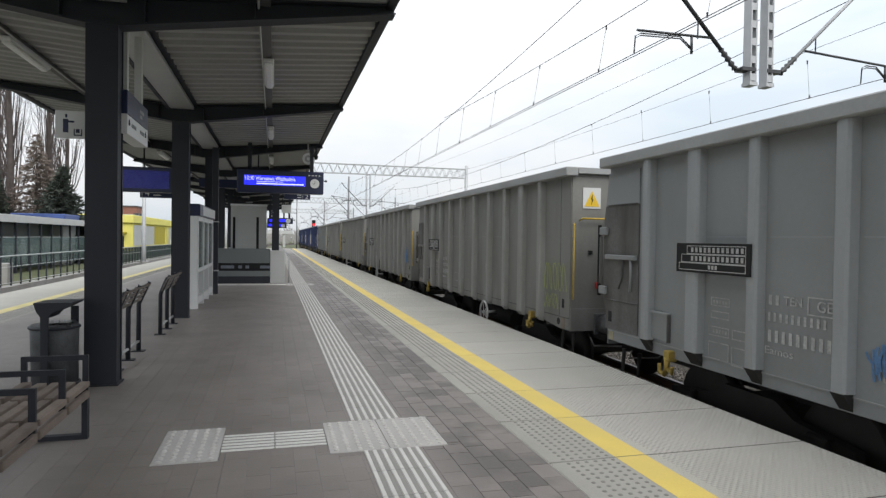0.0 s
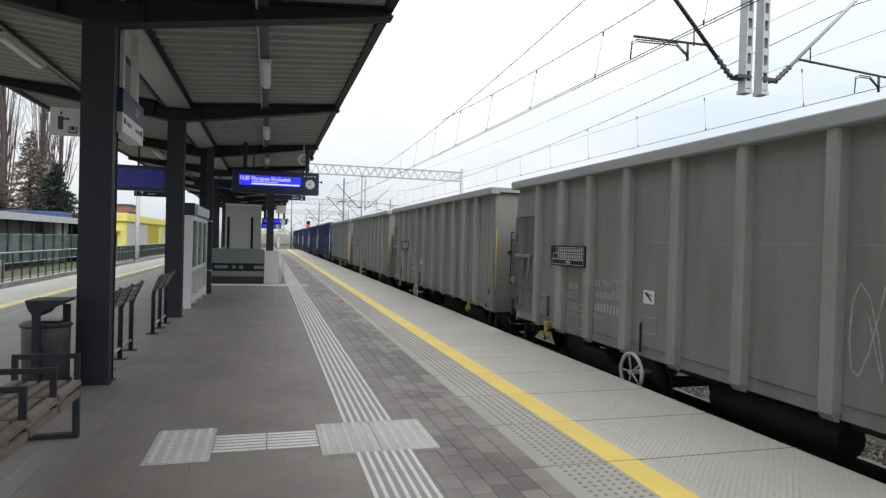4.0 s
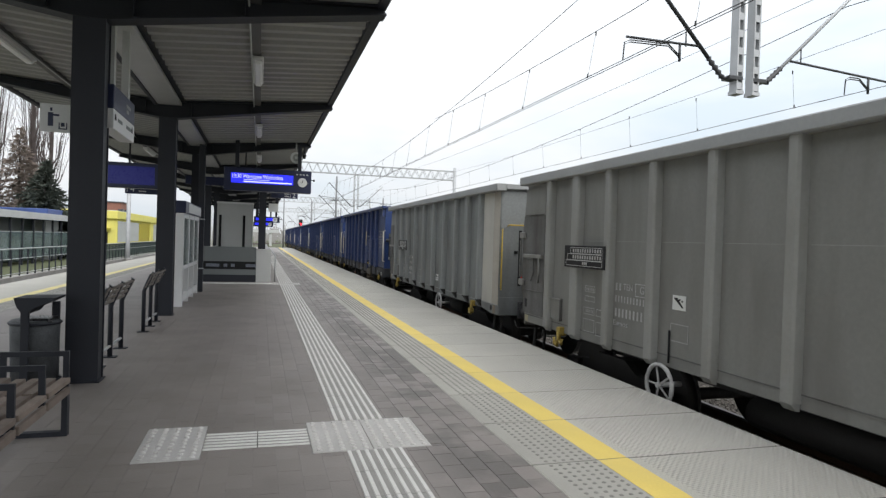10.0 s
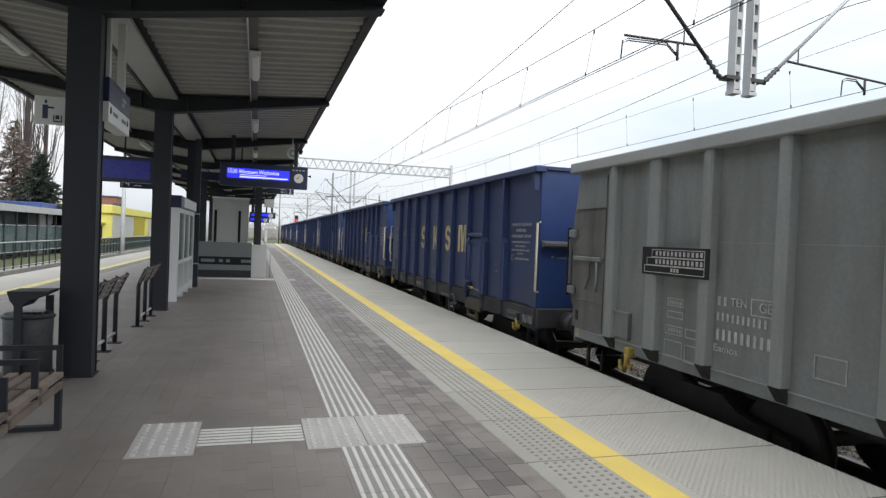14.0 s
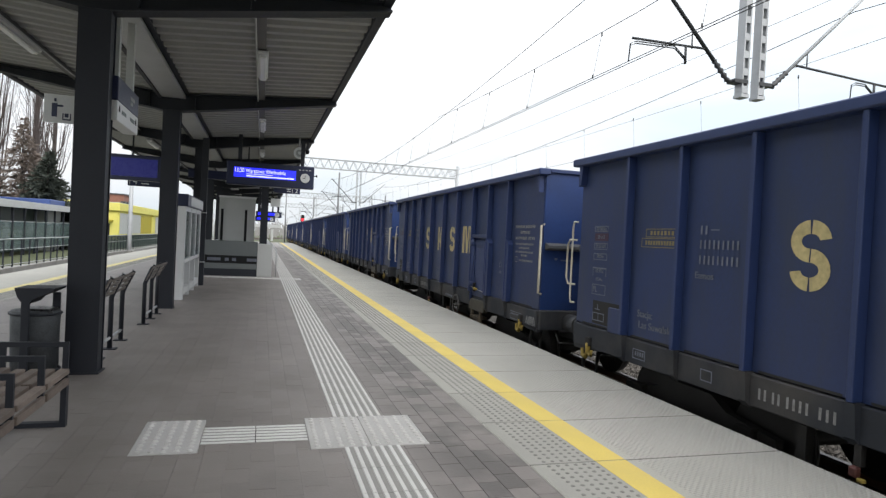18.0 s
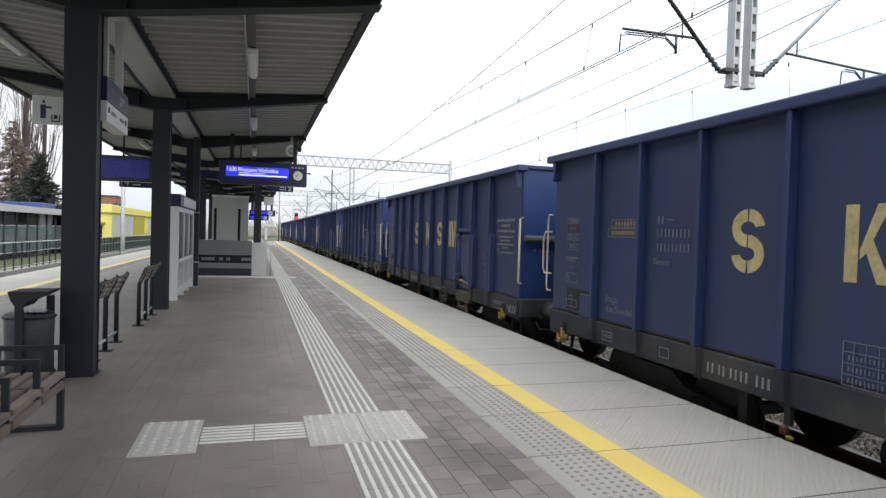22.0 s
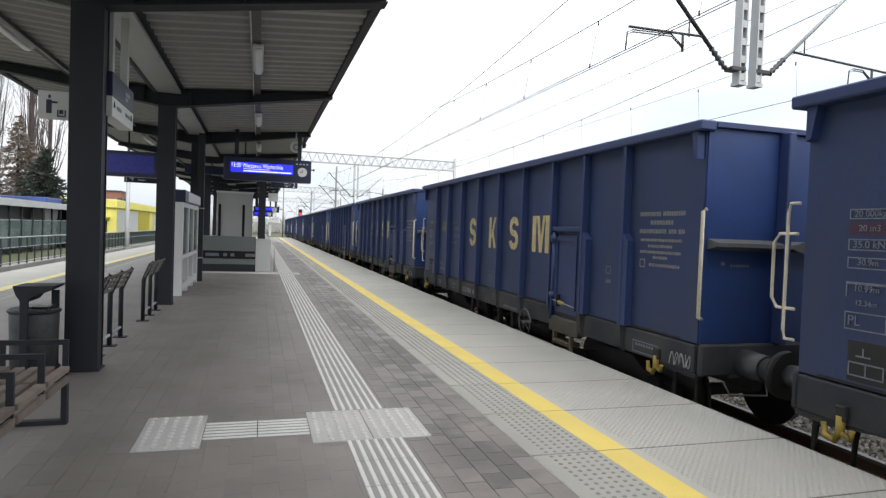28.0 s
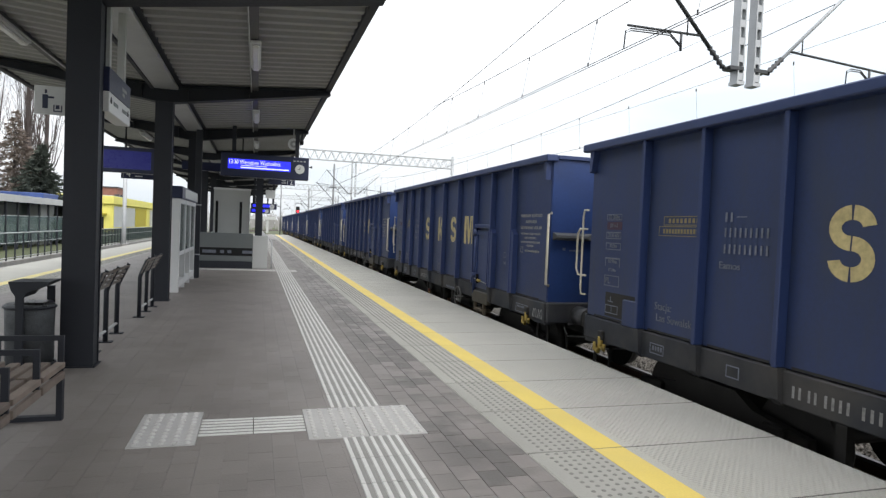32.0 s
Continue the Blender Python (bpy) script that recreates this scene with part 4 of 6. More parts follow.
gantry(YG, 8.6)
for i, (y, zb) in enumerate(((YG + 48, 7.45), (YG + 96, 7.3), (YG + 140, 7.3))):
    gantry(y, zb, 0.3)
for x, y, h in ((5.65, 74.0, 8.9), (12.5, 92.0, 7.4), (1.5, 128.0, 9.4), (14.0, 120.0, 7.4), (10.7, 150.0, 10.6), (18.0, 98.0, 8.2), (-2.0, 150.0, 9.4)):
    m = thing("catenary_mast", pose(x if x > 8 else x + 2.1, y, 0), "slender grey overhead line mast with cantilever", "mast", "far masts")
    bm = bmesh.new()
    tube(bm, [(0, 0, -1.15), (0, 0, h)], [0.14, 0.10], 8)
    part("pole", bm, M_POLE, m)
    bm = bmesh.new()
    tube(bm, [(0, 0, 4.6), (-2.0, 0, 6.6)], 0.04, 6)
    tube(bm, [(0, 0, 6.3), (-2.1, 0, 6.5)], 0.03, 6)
    part("cantilever", bm, M_DKSTEEL, m)

sig = thing("railway_signal", pose(7.2, 132.0, 0), "black colour-light signal showing red", "railway signal")
bm = bmesh.new()
tube(bm, [(0, 0, -1.15), (0, 0, 4.3)], 0.08, 8)
part("pole", bm, M_DKSTEEL, sig)
bx("head", M_BLACK, sig, -0.36, 0.36, -0.1, 0.1, 3.1, 5.2, 0.05)
for z, m in ((4.75, M_BLACK), (4.2, M_RED), (3.65, M_BLACK)):
    bm = bmesh.new()
    tube(bm, [(0, -0.1, z), (0, -0.14, z)], 0.22, 14)
    part("lens", bm, m, sig)

# ---- left side beyond the second track ----
FX = -11.6
bank = bx("lawn", M_GRASS, None, -60, FX - 0.3, -20, 260, -1.2, -0.72)
tagged(bank, "raised grass strip behind the boundary fence", "lawn", kind="structure")
kerb = thing("boundary_wall", Matrix(), "low stained concrete wall under the fence", "low wall", kind="structure")
bx("wall", M_WALLC, kerb, FX - 0.3, FX + 0.15, -20, 130, -1.3, -0.66, 0.01)
fence = thing("fence", pose(FX, 0, -0.66), "dark steel fence with slim posts and a pale top rail", "fence", kind="structure")
post_me = mesh_of("post", box(bmesh.new(), -0.03, 0.03, -0.03, 0.03, 0.0, 1.24, 0.006), M_STEEL)
for i in range(100):
    shared("post", post_me, fence, (0, 14 + 1.06 * i, 0))
for z, r, m in ((1.26, 0.035, M_GALV), (0.80, 0.018, M_GALV), (0.12, 0.02, M_GALV)):
    bm = bmesh.new()
    tube(bm, [(0, 14, z), (0, 119, z)], r, 6)
    part("rail", bm, m, fence)
far_fence = thing("mesh_fence", pose(FX - 1.2, 0, -0.72), "dark green mesh panels behind the lawn fence", "fence", kind="structure")
bm = bmesh.new()
for i in range(330):
    y = 50 + i * 0.16
    box(bm, -0.012, 0.012, y, y + 0.03, 0.0, 1.2)
part("balusters", bm, M_GREENG, far_fence)
bm = bmesh.new()
for z in (0.1, 1.18):
    box(bm, -0.02, 0.02, 50, 103, z, z + 0.04)
part("rails", bm, M_GREENG, far_fence)
box_ = thing("utility_cabinet", pose(FX - 0.9, 31.5, -0.72), "small pale concrete utility post by the fence", "utility post")
bx("body", M_WALLC, box_, -0.3, 0.3, -0.3, 0.3, 0, 0.95, 0.02)

shelter = thing("glass_shelter", pose(-15.0, 0, -0.72), "long low glass shelter with a pale flat roof", "shelter")
bx("roof", M_WHITE, shelter, -1.8, 0.15, 30, 64, 2.98, 3.28, 0.03)
bx("roof_edge", M_GREYP, shelter, 0.151, 0.19, 30, 64, 2.90, 3.33, 0.01)
bx("back_wall", M_GREENG, shelter, -1.75, -1.65, 30, 64, 0.0, 2.97)
for i in range(18):
    bx("post", M_STEEL, shelter, -0.06, 0.06, 30.2 + 1.95 * i, 30.3 + 1.95 * i, 0.0, 2.98)
for i in range(17):
    bx("pane", M_GLASS, shelter, -0.01, 0.01, 30.32 + 1.95 * i, 32.13 + 1.95 * i, 0.35, 2.05)
    bx("pane_rail", M_GALV, shelter, -0.02, 0.02, 30.32 + 1.95 * i, 32.13 + 1.95 * i, 2.05, 2.10)
pm = thing("lamp_mast", pose(-11.95, 50.0, -0.72), "slim pale tubular mast by the boundary wall", "mast")
bm = bmesh.new()
tube(bm, [(0, 0, 0), (0, 0, 0.5), (0, 0, 0.52), (0, 0, 8.2)], [0.16, 0.16, 0.12, 0.09], 12)
part("pole", bm, M_GSTEEL, pm)
bm = bmesh.new()
tube(bm, [(0, 0, 5.2), (0.7, 0, 6.3), (1.2, 0, 6.35)], 0.04, 8)
part("arm", bm, M_GSTEEL, pm)

yb = thing("yellow_building", pose(-20.2, 95, -1.15), "low bright yellow building with a deep parapet and roller shutters", "building")
bx("wall", M_YWALL, yb, -12.0, 0.0, 0, 46, 0, 4.4, 0.03)
bx("parapet", M_YWALL, yb, -12.3, 0.35, -0.35, 46.3, 4.4, 5.5, 0.05, "pale yellow parapet band round the flat roof")
bx("roof", M_GREYP, yb, -12.0, 0.0, 0.0, 46, 5.5, 5.6)
for y0, y1, m in ((0.7, 7.6, M_GREYP), (8.4, 17.0, M_GREYP), (17.3, 27.4, M_YWALL2), (32.0, 40.0, M_GREYP)):
    sh = bx("shutter", m, yb, 0.01, 0.06, y0, y1, 1.15, 4.15, 0.0, "closed roller shutter")
    for k in range(9):
        bx("slat", m, sh, 0.062, 0.10, y0 + 0.05, y1 - 0.05, 1.2 + 0.325 * k, 1.47 + 0.325 * k)
for y in (0.1, 7.7, 27.6):
    bx("pillar", M_YWALL, yb, 0.0, 0.22, y, y + 0.55, 0.0, 4.4)
bx("plinth", M_WALLC, yb, 0.0, 0.9, 0.7, 40.0, 0.0, 0.9)
bx("white_panel", M_SIGNW, yb, 0.91, 0.96, 28.0, 33.0, 0.3, 2.0)
bx("doorway", M_BLACK, yb, -1.7, -0.9, -0.04, -0.004, 0.3, 2.6)
bx("door_canopy", M_YWALL2, yb, -2.2, -0.5, -0.9, -0.01, 2.9, 3.1)
for y in (9.5, 12.0):
    bx("roof_vent", M_DKSTEEL, yb, -1.6, -0.9, y, y + 0.9, 5.6, 6.1)
bb = thing("brick_house", pose(-23.0, 118, -1.15), "small red brick house behind the yellow building", "house")
bx("wall", M_BRICK, bb, -4.0, -1.0, 0, 6, 0, 7.6)
bx("roof", M_DKSTEEL, bb, -4.2, -0.8, -0.2, 6.2, 7.6, 7.8)
bx("window", M_BLACK, bb, -3.0, -2.2, -0.03, -0.003, 4.6, 5.6)
bb2 = thing("blue_roofed_kiosk", pose(-17.2, 51, -0.72), "low building with a blue metal roof", "building")
bx("wall", M_GREYP, bb2, -1.7, 1.4, 0, 3, 0, 2.9)
bx("roof", M_BLUEROOF, bb2, -1.9, 1.6, -0.3, 3.3, 2.9, 3.75, 0.05)


# ---- trees ----
def limb_tree(seed, height, trunk_r, n_limbs, spread, upright):
    """Trunk, and a bare crown of upright limbs and twigs."""
    rnd = random.Random(seed)
    tb, cb = bmesh.new(), bmesh.new()
    pts = [(0.12 * math.sin(i * 1.3 + seed), 0.12 * math.cos(i * 1.7 + seed), height * i / 7) for i in range(8)]
    tube(tb, pts, [trunk_r * (1 - 0.88 * i / 7) for i in range(8)], 8)
    for k in range(n_limbs):
        z = height * rnd.uniform(0.08, 0.9)
        a = rnd.uniform(0, 2 * math.pi)
        ln = height * rnd.uniform(0.14, 0.32) * (1.05 - z / height * 0.6)
        out = spread * rnd.uniform(0.4, 1.0) * (1.0 - 0.55 * z / height)
        p = Vector((0, 0, z))
        q = p + Vector((math.cos(a) * out * 0.6, math.sin(a) * out * 0.6, ln * 0.35))
        e = q + Vector((math.cos(a) * out * 0.5, math.sin(a) * out * 0.5, ln * upright))
        r0 = trunk_r * 0.28 * (1 - 0.6 * z / height)
        tube(cb, [p, q, e], [r0, r0 * 0.7, r0 * 0.15], 5, False)
        for j in range(6):
            s = q.lerp(e, rnd.uniform(-0.2, 0.9))
            b = a + rnd.uniform(-1.4, 1.4)
            tl = ln * rnd.uniform(0.2, 0.5)
            m1 = s + Vector((math.cos(b) * tl * 0.28, math.sin(b) * tl * 0.28, tl * 0.5))
            e1 = m1 + Vector((math.cos(b) * tl * 0.12, math.sin(b) * tl * 0.12, tl * 0.6))
            tube(cb, [s, m1, e1], [r0 * 0.17, r0 * 0.11, r0 * 0.05], 3, False)
            for _ in range(3):
                c = rnd.uniform(0, 6.28)
                s3 = s.lerp(e1, rnd.uniform(0.3, 1))
                tube(cb, [s3, s3 + Vector((math.cos(c) * 0.3, math.sin(c) * 0.3, rnd.uniform(0.3, 0.9)))], [r0 * 0.08, r0 * 0.04], 3, False)
    return tb, cb


for k, (x, y, h) in enumerate(((-22.5, 60, 25), (-20.4, 63, 23), (-25.5, 66, 24), (-21.6, 72, 19))):
    tb, cb = limb_tree(11 + k, h, 0.36, 54, 1.8, 1.0)
    t = thing("poplar_tree", pose(x, y, -0.75), "tall bare poplar with upright limbs and fine twigs", "tree", "poplars")
    part("trunk", tb, M_BARK, t)
    part("crown", cb, M_TWIG, t)


def spruce(seed, height, width, dense=1.0):
    rnd = random.Random(seed)
    tb, cb = bmesh.new(), bmesh.new()
    tube(tb, [(0, 0, 0), (0, 0, height * 0.9)], [0.2, 0.04], 8)
    z = 0.6
    while z < height:
        f = 1 - z / height
        for j in range(int(dense * (12 + 14 * f))):
            a = rnd.uniform(0, 6.28)
            ln = width * f * rnd.uniform(0.55, 1.15) + 0.10
            for s in range(max(3, int(ln * 6))):
                u = (s + rnd.random()) / max(3, int(ln * 6)) * ln
                c = Vector((math.cos(a) * u, math.sin(a) * u, z - 0.18 * u + rnd.uniform(-0.1, 0.1)))
                for _ in range(3):
                    d = Vector((math.cos(a) + rnd.uniform(-.7, .7), math.sin(a) + rnd.uniform(-.7, .7), rnd.uniform(-0.7, 0.5))).normalized() * rnd.uniform(0.25, 0.5)
                    w = d.cross(Vector((rnd.random(), rnd.random(), rnd.random()))).normalized() * 0.085
                    v = [cb.verts.new(c + w), cb.verts.new(c - w), cb.verts.new(c + d)]
                    cb.faces.new(v)
        z += 0.26
    return tb, cb


M_LARCH = mat("brown_larch_twigs", (0.23, 0.19, 0.165), 0.95, var=0.45, scale=1.5)
for k, (x, y, h, w, m) in enumerate(((-17.35, 56.0, 7.7, 4.6, M_NEEDLE), (-20.0, 58.5, 10.6, 4.3, M_LARCH), (-22.5, 57.0, 7.2, 3.2, M_NEEDLE))):
    tb, cb = spruce(3 + k, h, w, 1.0 if m is M_NEEDLE else 0.42)
    t = thing("spruce_tree" if m is M_NEEDLE else "larch_tree", pose(x, y, -0.75), "dark green spruce with drooping branches" if m is M_NEEDLE else "brown conical larch in early spring", "tree", "conifers")
    part("trunk", tb, M_BARK, t)
    part("crown", cb, m, t)
rnd = random.Random(8)
for k in range(3):
    tb, cb = limb_tree(40 + k, 6.8 - 0.9 * (k % 3), 0.20, 56, 2.4, 0.7)
    t = thing("bare_shrub", pose(-25 + 1.35 * k, 58.5 + (k % 2) * 1.5, -0.75), "bare brown leafless bush behind the shelter", "tree", "bare bushes")
    part("trunk", tb, M_BARK, t)
    part("crown", cb, mat("brown_bush_twigs", (0.19, 0.145, 0.12), 0.95, var=0.3) if k == 0 else bpy.data.materials["brown_bush_twigs"], t)

bm = bmesh.new()
for k in range(420):
    a = rnd.uniform(-0.12, 0.30)
    d = rnd.uniform(230, 420)
    x, y = d * math.sin(a), d * math.cos(a)
    h = rnd.uniform(4, 9)
    for j in range(5):
        e = (x + rnd.uniform(-2, 2), y, -1.15 + h * rnd.uniform(0.6, 1.0))
        tube(bm, [(x, y, -1.15), (x + rnd.uniform(-.5, .5), y, h * 0.3), e], [0.3, 0.2, 0.05], 3, False)
tagged(part("far_woods", bm, mat("hazy_far_twigs", (0.30, 0.29, 0.28), 0.95, var=0.2)), "hazy line of bare trees far along the railway", "woods", kind="stuff")
far = thing("footbridge", pose(0, 170, 0), "pale far footbridge and rails across the line", "footbridge")
bx("deck", M_GREYP, far, -16, 4.0, 0, 2, 2.4, 3.2)
for x in (-12, -5, 1.5):
    bx("pier", M_GREYP, far, x, x + 0.6, 0.4, 1.6, -1.15, 2.4)

# ---- the freight train ----
S_ROWS = [(0, 0.0), (1, 5.13), (2, 10.27), (3, 15.13), (4, 19.699), (5, 24.023), (6, 28.15), (7, 32.102), (8, 35.915), (9, 39.635), (10, 43.225),
          (11, 46.675), (12, 50.055), (13, 53.285), (14, 56.527), (15, 59.704), (16, 62.843), (17, 65.832), (18, 68.80), (19, 71.735), (20, 74.735),
          (21, 77.63), (22, 80.525), (23, 83.36), (24, 86.146), (25, 88.906), (26, 91.806), (27, 94.60), (28, 97.315), (29, 100.014), (30, 102.537),
          (30.5, 103.707), (31, 104.725), (31.5, 105.568), (32, 106.225)]
P = 0.76  # platform level over the rail


def ring(bm, c, r, t, axis="x", seg=20):
    pts = []
    for k in range(seg + 1):
        a = 2 * math.pi * k / seg
        u, v = r * math.cos(a), r * math.sin(a)
        pts.append((c[0], c[1] + u, c[2] + v) if axis == "x" else (c[0] + u, c[1], c[2] + v))
    tube(bm, pts, t, 6, False)


def disc(bm, x0, x1, y, z, r, seg=20):
    tube(bm, [(x0, y, z), (x1, y, z)], r, seg)


def cyl_y(bm, x, z, y0, y1, r, r1=None, seg=16):
    tube(bm, [(x, y0, z), (x, y1, z)], [r, r if r1 is None else r1], seg)


def rail_part(name, pts, r, m, w):
    bm = bmesh.new()
    tube(bm, pts, r, 8)
    return part(name, bm, m, w)


def running_gear(w, L, sill_z):
    """Bogies, buffers, couplings and brake gear shared by both wagon kinds."""
    for yc in (2.05, L - 2.05):
        bg = new("bogie")
        bg.parent, bg.location = w, (0, yc, 0)
        for sx in (-1, 1):
            bm = bmesh.new()
            prism(bm, [(-1.25, 0.40), (-0.55, 0.34), (0.55, 0.34), (1.25, 0.40), (1.25, 0.58), (0.6, 0.66), (0.35, 0.80), (-0.35, 0.80), (-0.6, 0.66), (-1.25, 0.58)], "x", sx * 1.0 - 0.05, sx * 1.0 + 0.05)
            part("side_frame", bm, M_UNDER, bg)
            for dy in (-0.9, 0.9):
                bm = bmesh.new()
                box(bm, sx * 1.06 - 0.06, sx * 1.06 + 0.06, dy - 0.13, dy + 0.13, 0.35, 0.62, 0.02)
                part("axle_box", bm, M_UNDER, bg)
        bm = bmesh.new()
        box(bm, -1.0, 1.0, -0.2, 0.2, 0.45, 0.75, 0.02)
        part("bolster", bm, M_UNDER, bg)
        for dy in (-0.9, 0.9):
            bm = bmesh.new()
            for sx in (-0.75, 0.75):
                disc(bm, sx - 0.065, sx + 0.065, dy, 0.46, 0.46, 24)
                disc(bm, sx + math.copysign(0.065, -sx), sx + math.copysign(0.095, -sx), dy, 0.46, 0.49, 24)
            disc(bm, -1.05, 1.05, dy, 0.46, 0.08, 12)
            part("wheelset", bm, M_UNDER, bg)
    bm = bmesh.new()
    for sx in (-0.55, 0.55):
        box(bm, sx - 0.07, sx + 0.07, 0.1, L - 0.1, 0.72, 1.0)
    part("centre_sill", bm, M_UNDER, w)
    bm = bmesh.new()
    box(bm, -0.35, 0.25, L / 2 - 0.5, L / 2 + 0.5, 0.50, 0.85, 0.03)
    tube(bm, [(-0.6, L / 2 - 0.9, 0.6), (-0.6, L / 2 + 0.8, 0.6)], 0.17, 14)
    part("brake_gear", bm, M_UNDER, w)
    for end, sy in ((0.0, -1), (L, 1)):
        for sx in (-0.875, 0.875):
            bm = bmesh.new()
            a, b = sorted((end, end + sy * 0.04))
            box(bm, sx - 0.17, sx + 0.17, a, b, 0.90, 1.22, 0.01)
            cyl_y(bm, sx, 1.06, end + sy * 0.04, end + sy * 0.36, 0.150, 0.138)
            cyl_y(bm, sx, 1.06, end + sy * 0.36, end + sy * 0.57, 0.115)
            bf = part("buffer", bm, M_BUFF, w)
            bm = bmesh.new()
            cyl_y(bm, sx, 1.06, end + sy * 0.57, end + sy * 0.605, 0.235, 0.21, 22)
            part("buffer_head", bm, M_UNDER, bf)
        bm = bmesh.new()
        tube(bm, [(0, end, 1.02), (0, end + sy * 0.35, 1.02), (0, end + sy * 0.42, 0.94), (0, end + sy * 0.56, 0.90)], 0.05, 8)
        ring(bm, (0, end + sy * 0.5, 0.86), 0.11, 0.03)
        part("coupling_hook", bm, M_UNDER, w)
        rail_part("brake_hose", [(0.4, end, 0.95), (0.4, end + sy * 0.2, 0.78), (0.38, end + sy * 0.42, 0.62), (0.36, end + sy * 0.58, 0.7)], 0.028, M_UNDER, w)
        rail_part("shunter_grab", [(-1.1, end + sy * 0.02, 0.86), (-1.08, end + sy * 0.10, 0.74), (-0.62, end + sy * 0.12, 0.72), (-0.55, end + sy * 0.02, 0.84)], 0.011, M_GREYDK, w)
        rail_part("step_iron", [(-1.3, end - sy * 0.12, 0.92), (-1.34, end - sy * 0.12, 0.42), (-1.34, end - sy * 0.48, 0.42), (-1.3, end - sy * 0.48, 0.92)], 0.03, M_UNDER, w)


def hook_yellow(w, y, side=-1, m_bracket=None):
    bm = bmesh.new()
    x = side * 1.47
    tube(bm, [(x, y, 1.02), (x, y, 0.90), (x - 0.0, y + 0.05, 0.82), (x, y + 0.13, 0.84), (x, y + 0.15, 0.93)], [0.034, 0.034, 0.032, 0.03, 0.022], 8)
    tube(bm, [(x, y, 0.90), (x, y - 0.09, 0.86), (x, y - 0.10, 0.93)], 0.024, 8)
    hk = part("rope_hook", bm, M_YHOOK, w, "yellow cast rope hook")
    bm = bmesh.new()
    box(bm, x - 0.02 if side < 0 else x - 0.1, x + 0.1 if side < 0 else x + 0.02, y - 0.05, y + 0.05, 0.98, 1.10, 0.01)
    part("hook_bracket", bm, m_bracket or M_SOLE, hk)


def brake_wheel(w, y, z, m, x=-1.54, r=0.225, t=0.016):
    bm = bmesh.new()
    ring(bm, (x, y, z), r, t)
    for k in range(5):
        a = 2 * math.pi * k / 5
        tube(bm, [(x, y, z), (x + 0.01, y + r * math.cos(a), z + r * math.sin(a))], t * 0.5, 6)
    disc(bm, x - 0.03, x + 0.28, y, z, 0.03, 10)
    part("brake_wheel", bm, m, w, "spoked handbrake wheel")


def mark(w, bars, m, x=-1.418, name="stencil_mark"):
    """Flat painted bars on the side wall: (y0, y1, z0, z1) with z over the platform."""
    bm = bmesh.new()
    for y0, y1, z0, z1 in bars:
        box(bm, x - 0.0015, x, y0, y1, z0 + P, z1 + P)
    return tagged(part(name, bm, m, w), kind="stuff")


def frame_bars(y0, y1, z0, z1, t=0.012):
    return [(y0, y1, z0, z0 + t), (y0, y1, z1 - t, z1), (y0, y0 + t, z0 + t, z1 - t), (y1 - t, y1, z0 + t, z1 - t)]


def glyph_row(y0, y1, z, h, n, gap=0.35):
    """A row of n plain bars standing for unreadable characters."""
    step = (y1 - y0) / n
    return [(y0 + i * step, y0 + (i + 1 - gap) * step, z, z + h) for i in range(n)]


# side-on lettering reads from the platform: its x axis runs against the track's direction
def side_text(w, text, size, y, z, m, width=0.0, x=-1.42):
    return letters("lettering", text, size, Matrix.Translation((x, y, z + P)) @ Matrix(((0, 0, -1, 0), (-1, 0, 0, 0), (0, 1, 0, 0), (0, 0, 0, 1))), w, m, width)


def body_shell(w, L, wall_z, m_wall, m_end, m_rim, rim, wall_y0, over):
    """Side and end walls, and the top rim: rim is (outer x, lower z, upper z), over its reach past the two ends."""
    rx, rz0, rz1 = rim
    for sx in (-1, 1):
        a, b = sorted((sx * 1.41, sx * 1.36))
        bx("side_wall", m_wall, w, a, b, wall_y0, L - 0.02, wall_z, rz0 + 0.02)
        a, b = sorted((sx * rx, sx * 1.34))
        bx("top_rim", m_rim, w, a, b, -over[0], L + over[1], rz0, rz1, 0.014)
    for y0, y1, s in ((wall_y0 - 0.02, wall_y0 + 0.03, -1), (L - 0.05, L, 1)):
        bx("end_wall", m_end, w, -1.335, 1.335, y0, y1, wall_z, rz0 + 0.052)
        for sx in (-1, 1):
            a, b = sorted((sx * 1.336, sx * 1.395))
            bx("corner_post", m_end, w, a, b, y0, y1, wall_z, rz0 - 0.001)
        a, b = (-over[0] + 0.004, y0) if s < 0 else (y1, L + over[1] - 0.004)
        bx("end_rim", m_rim, w, -1.336, 1.336, a, b, rz0 + 0.040, rz1 - 0.004, 0.006)
    bx("floor", M_SOLE, w, -1.36, 1.36, 0.10, L - 0.05, 1.0, 1.08)
    bx("load", M_LOAD, w, -1.35, 1.35, 0.14, L - 0.06, 1.08, 2.3)


GL, BL = 10.12, 11.12
GREY_RIBS = [1.07, 1.90, 2.73, 3.65, 4.64, 5.63, 6.61, 7.55, 8.41, 9.27]


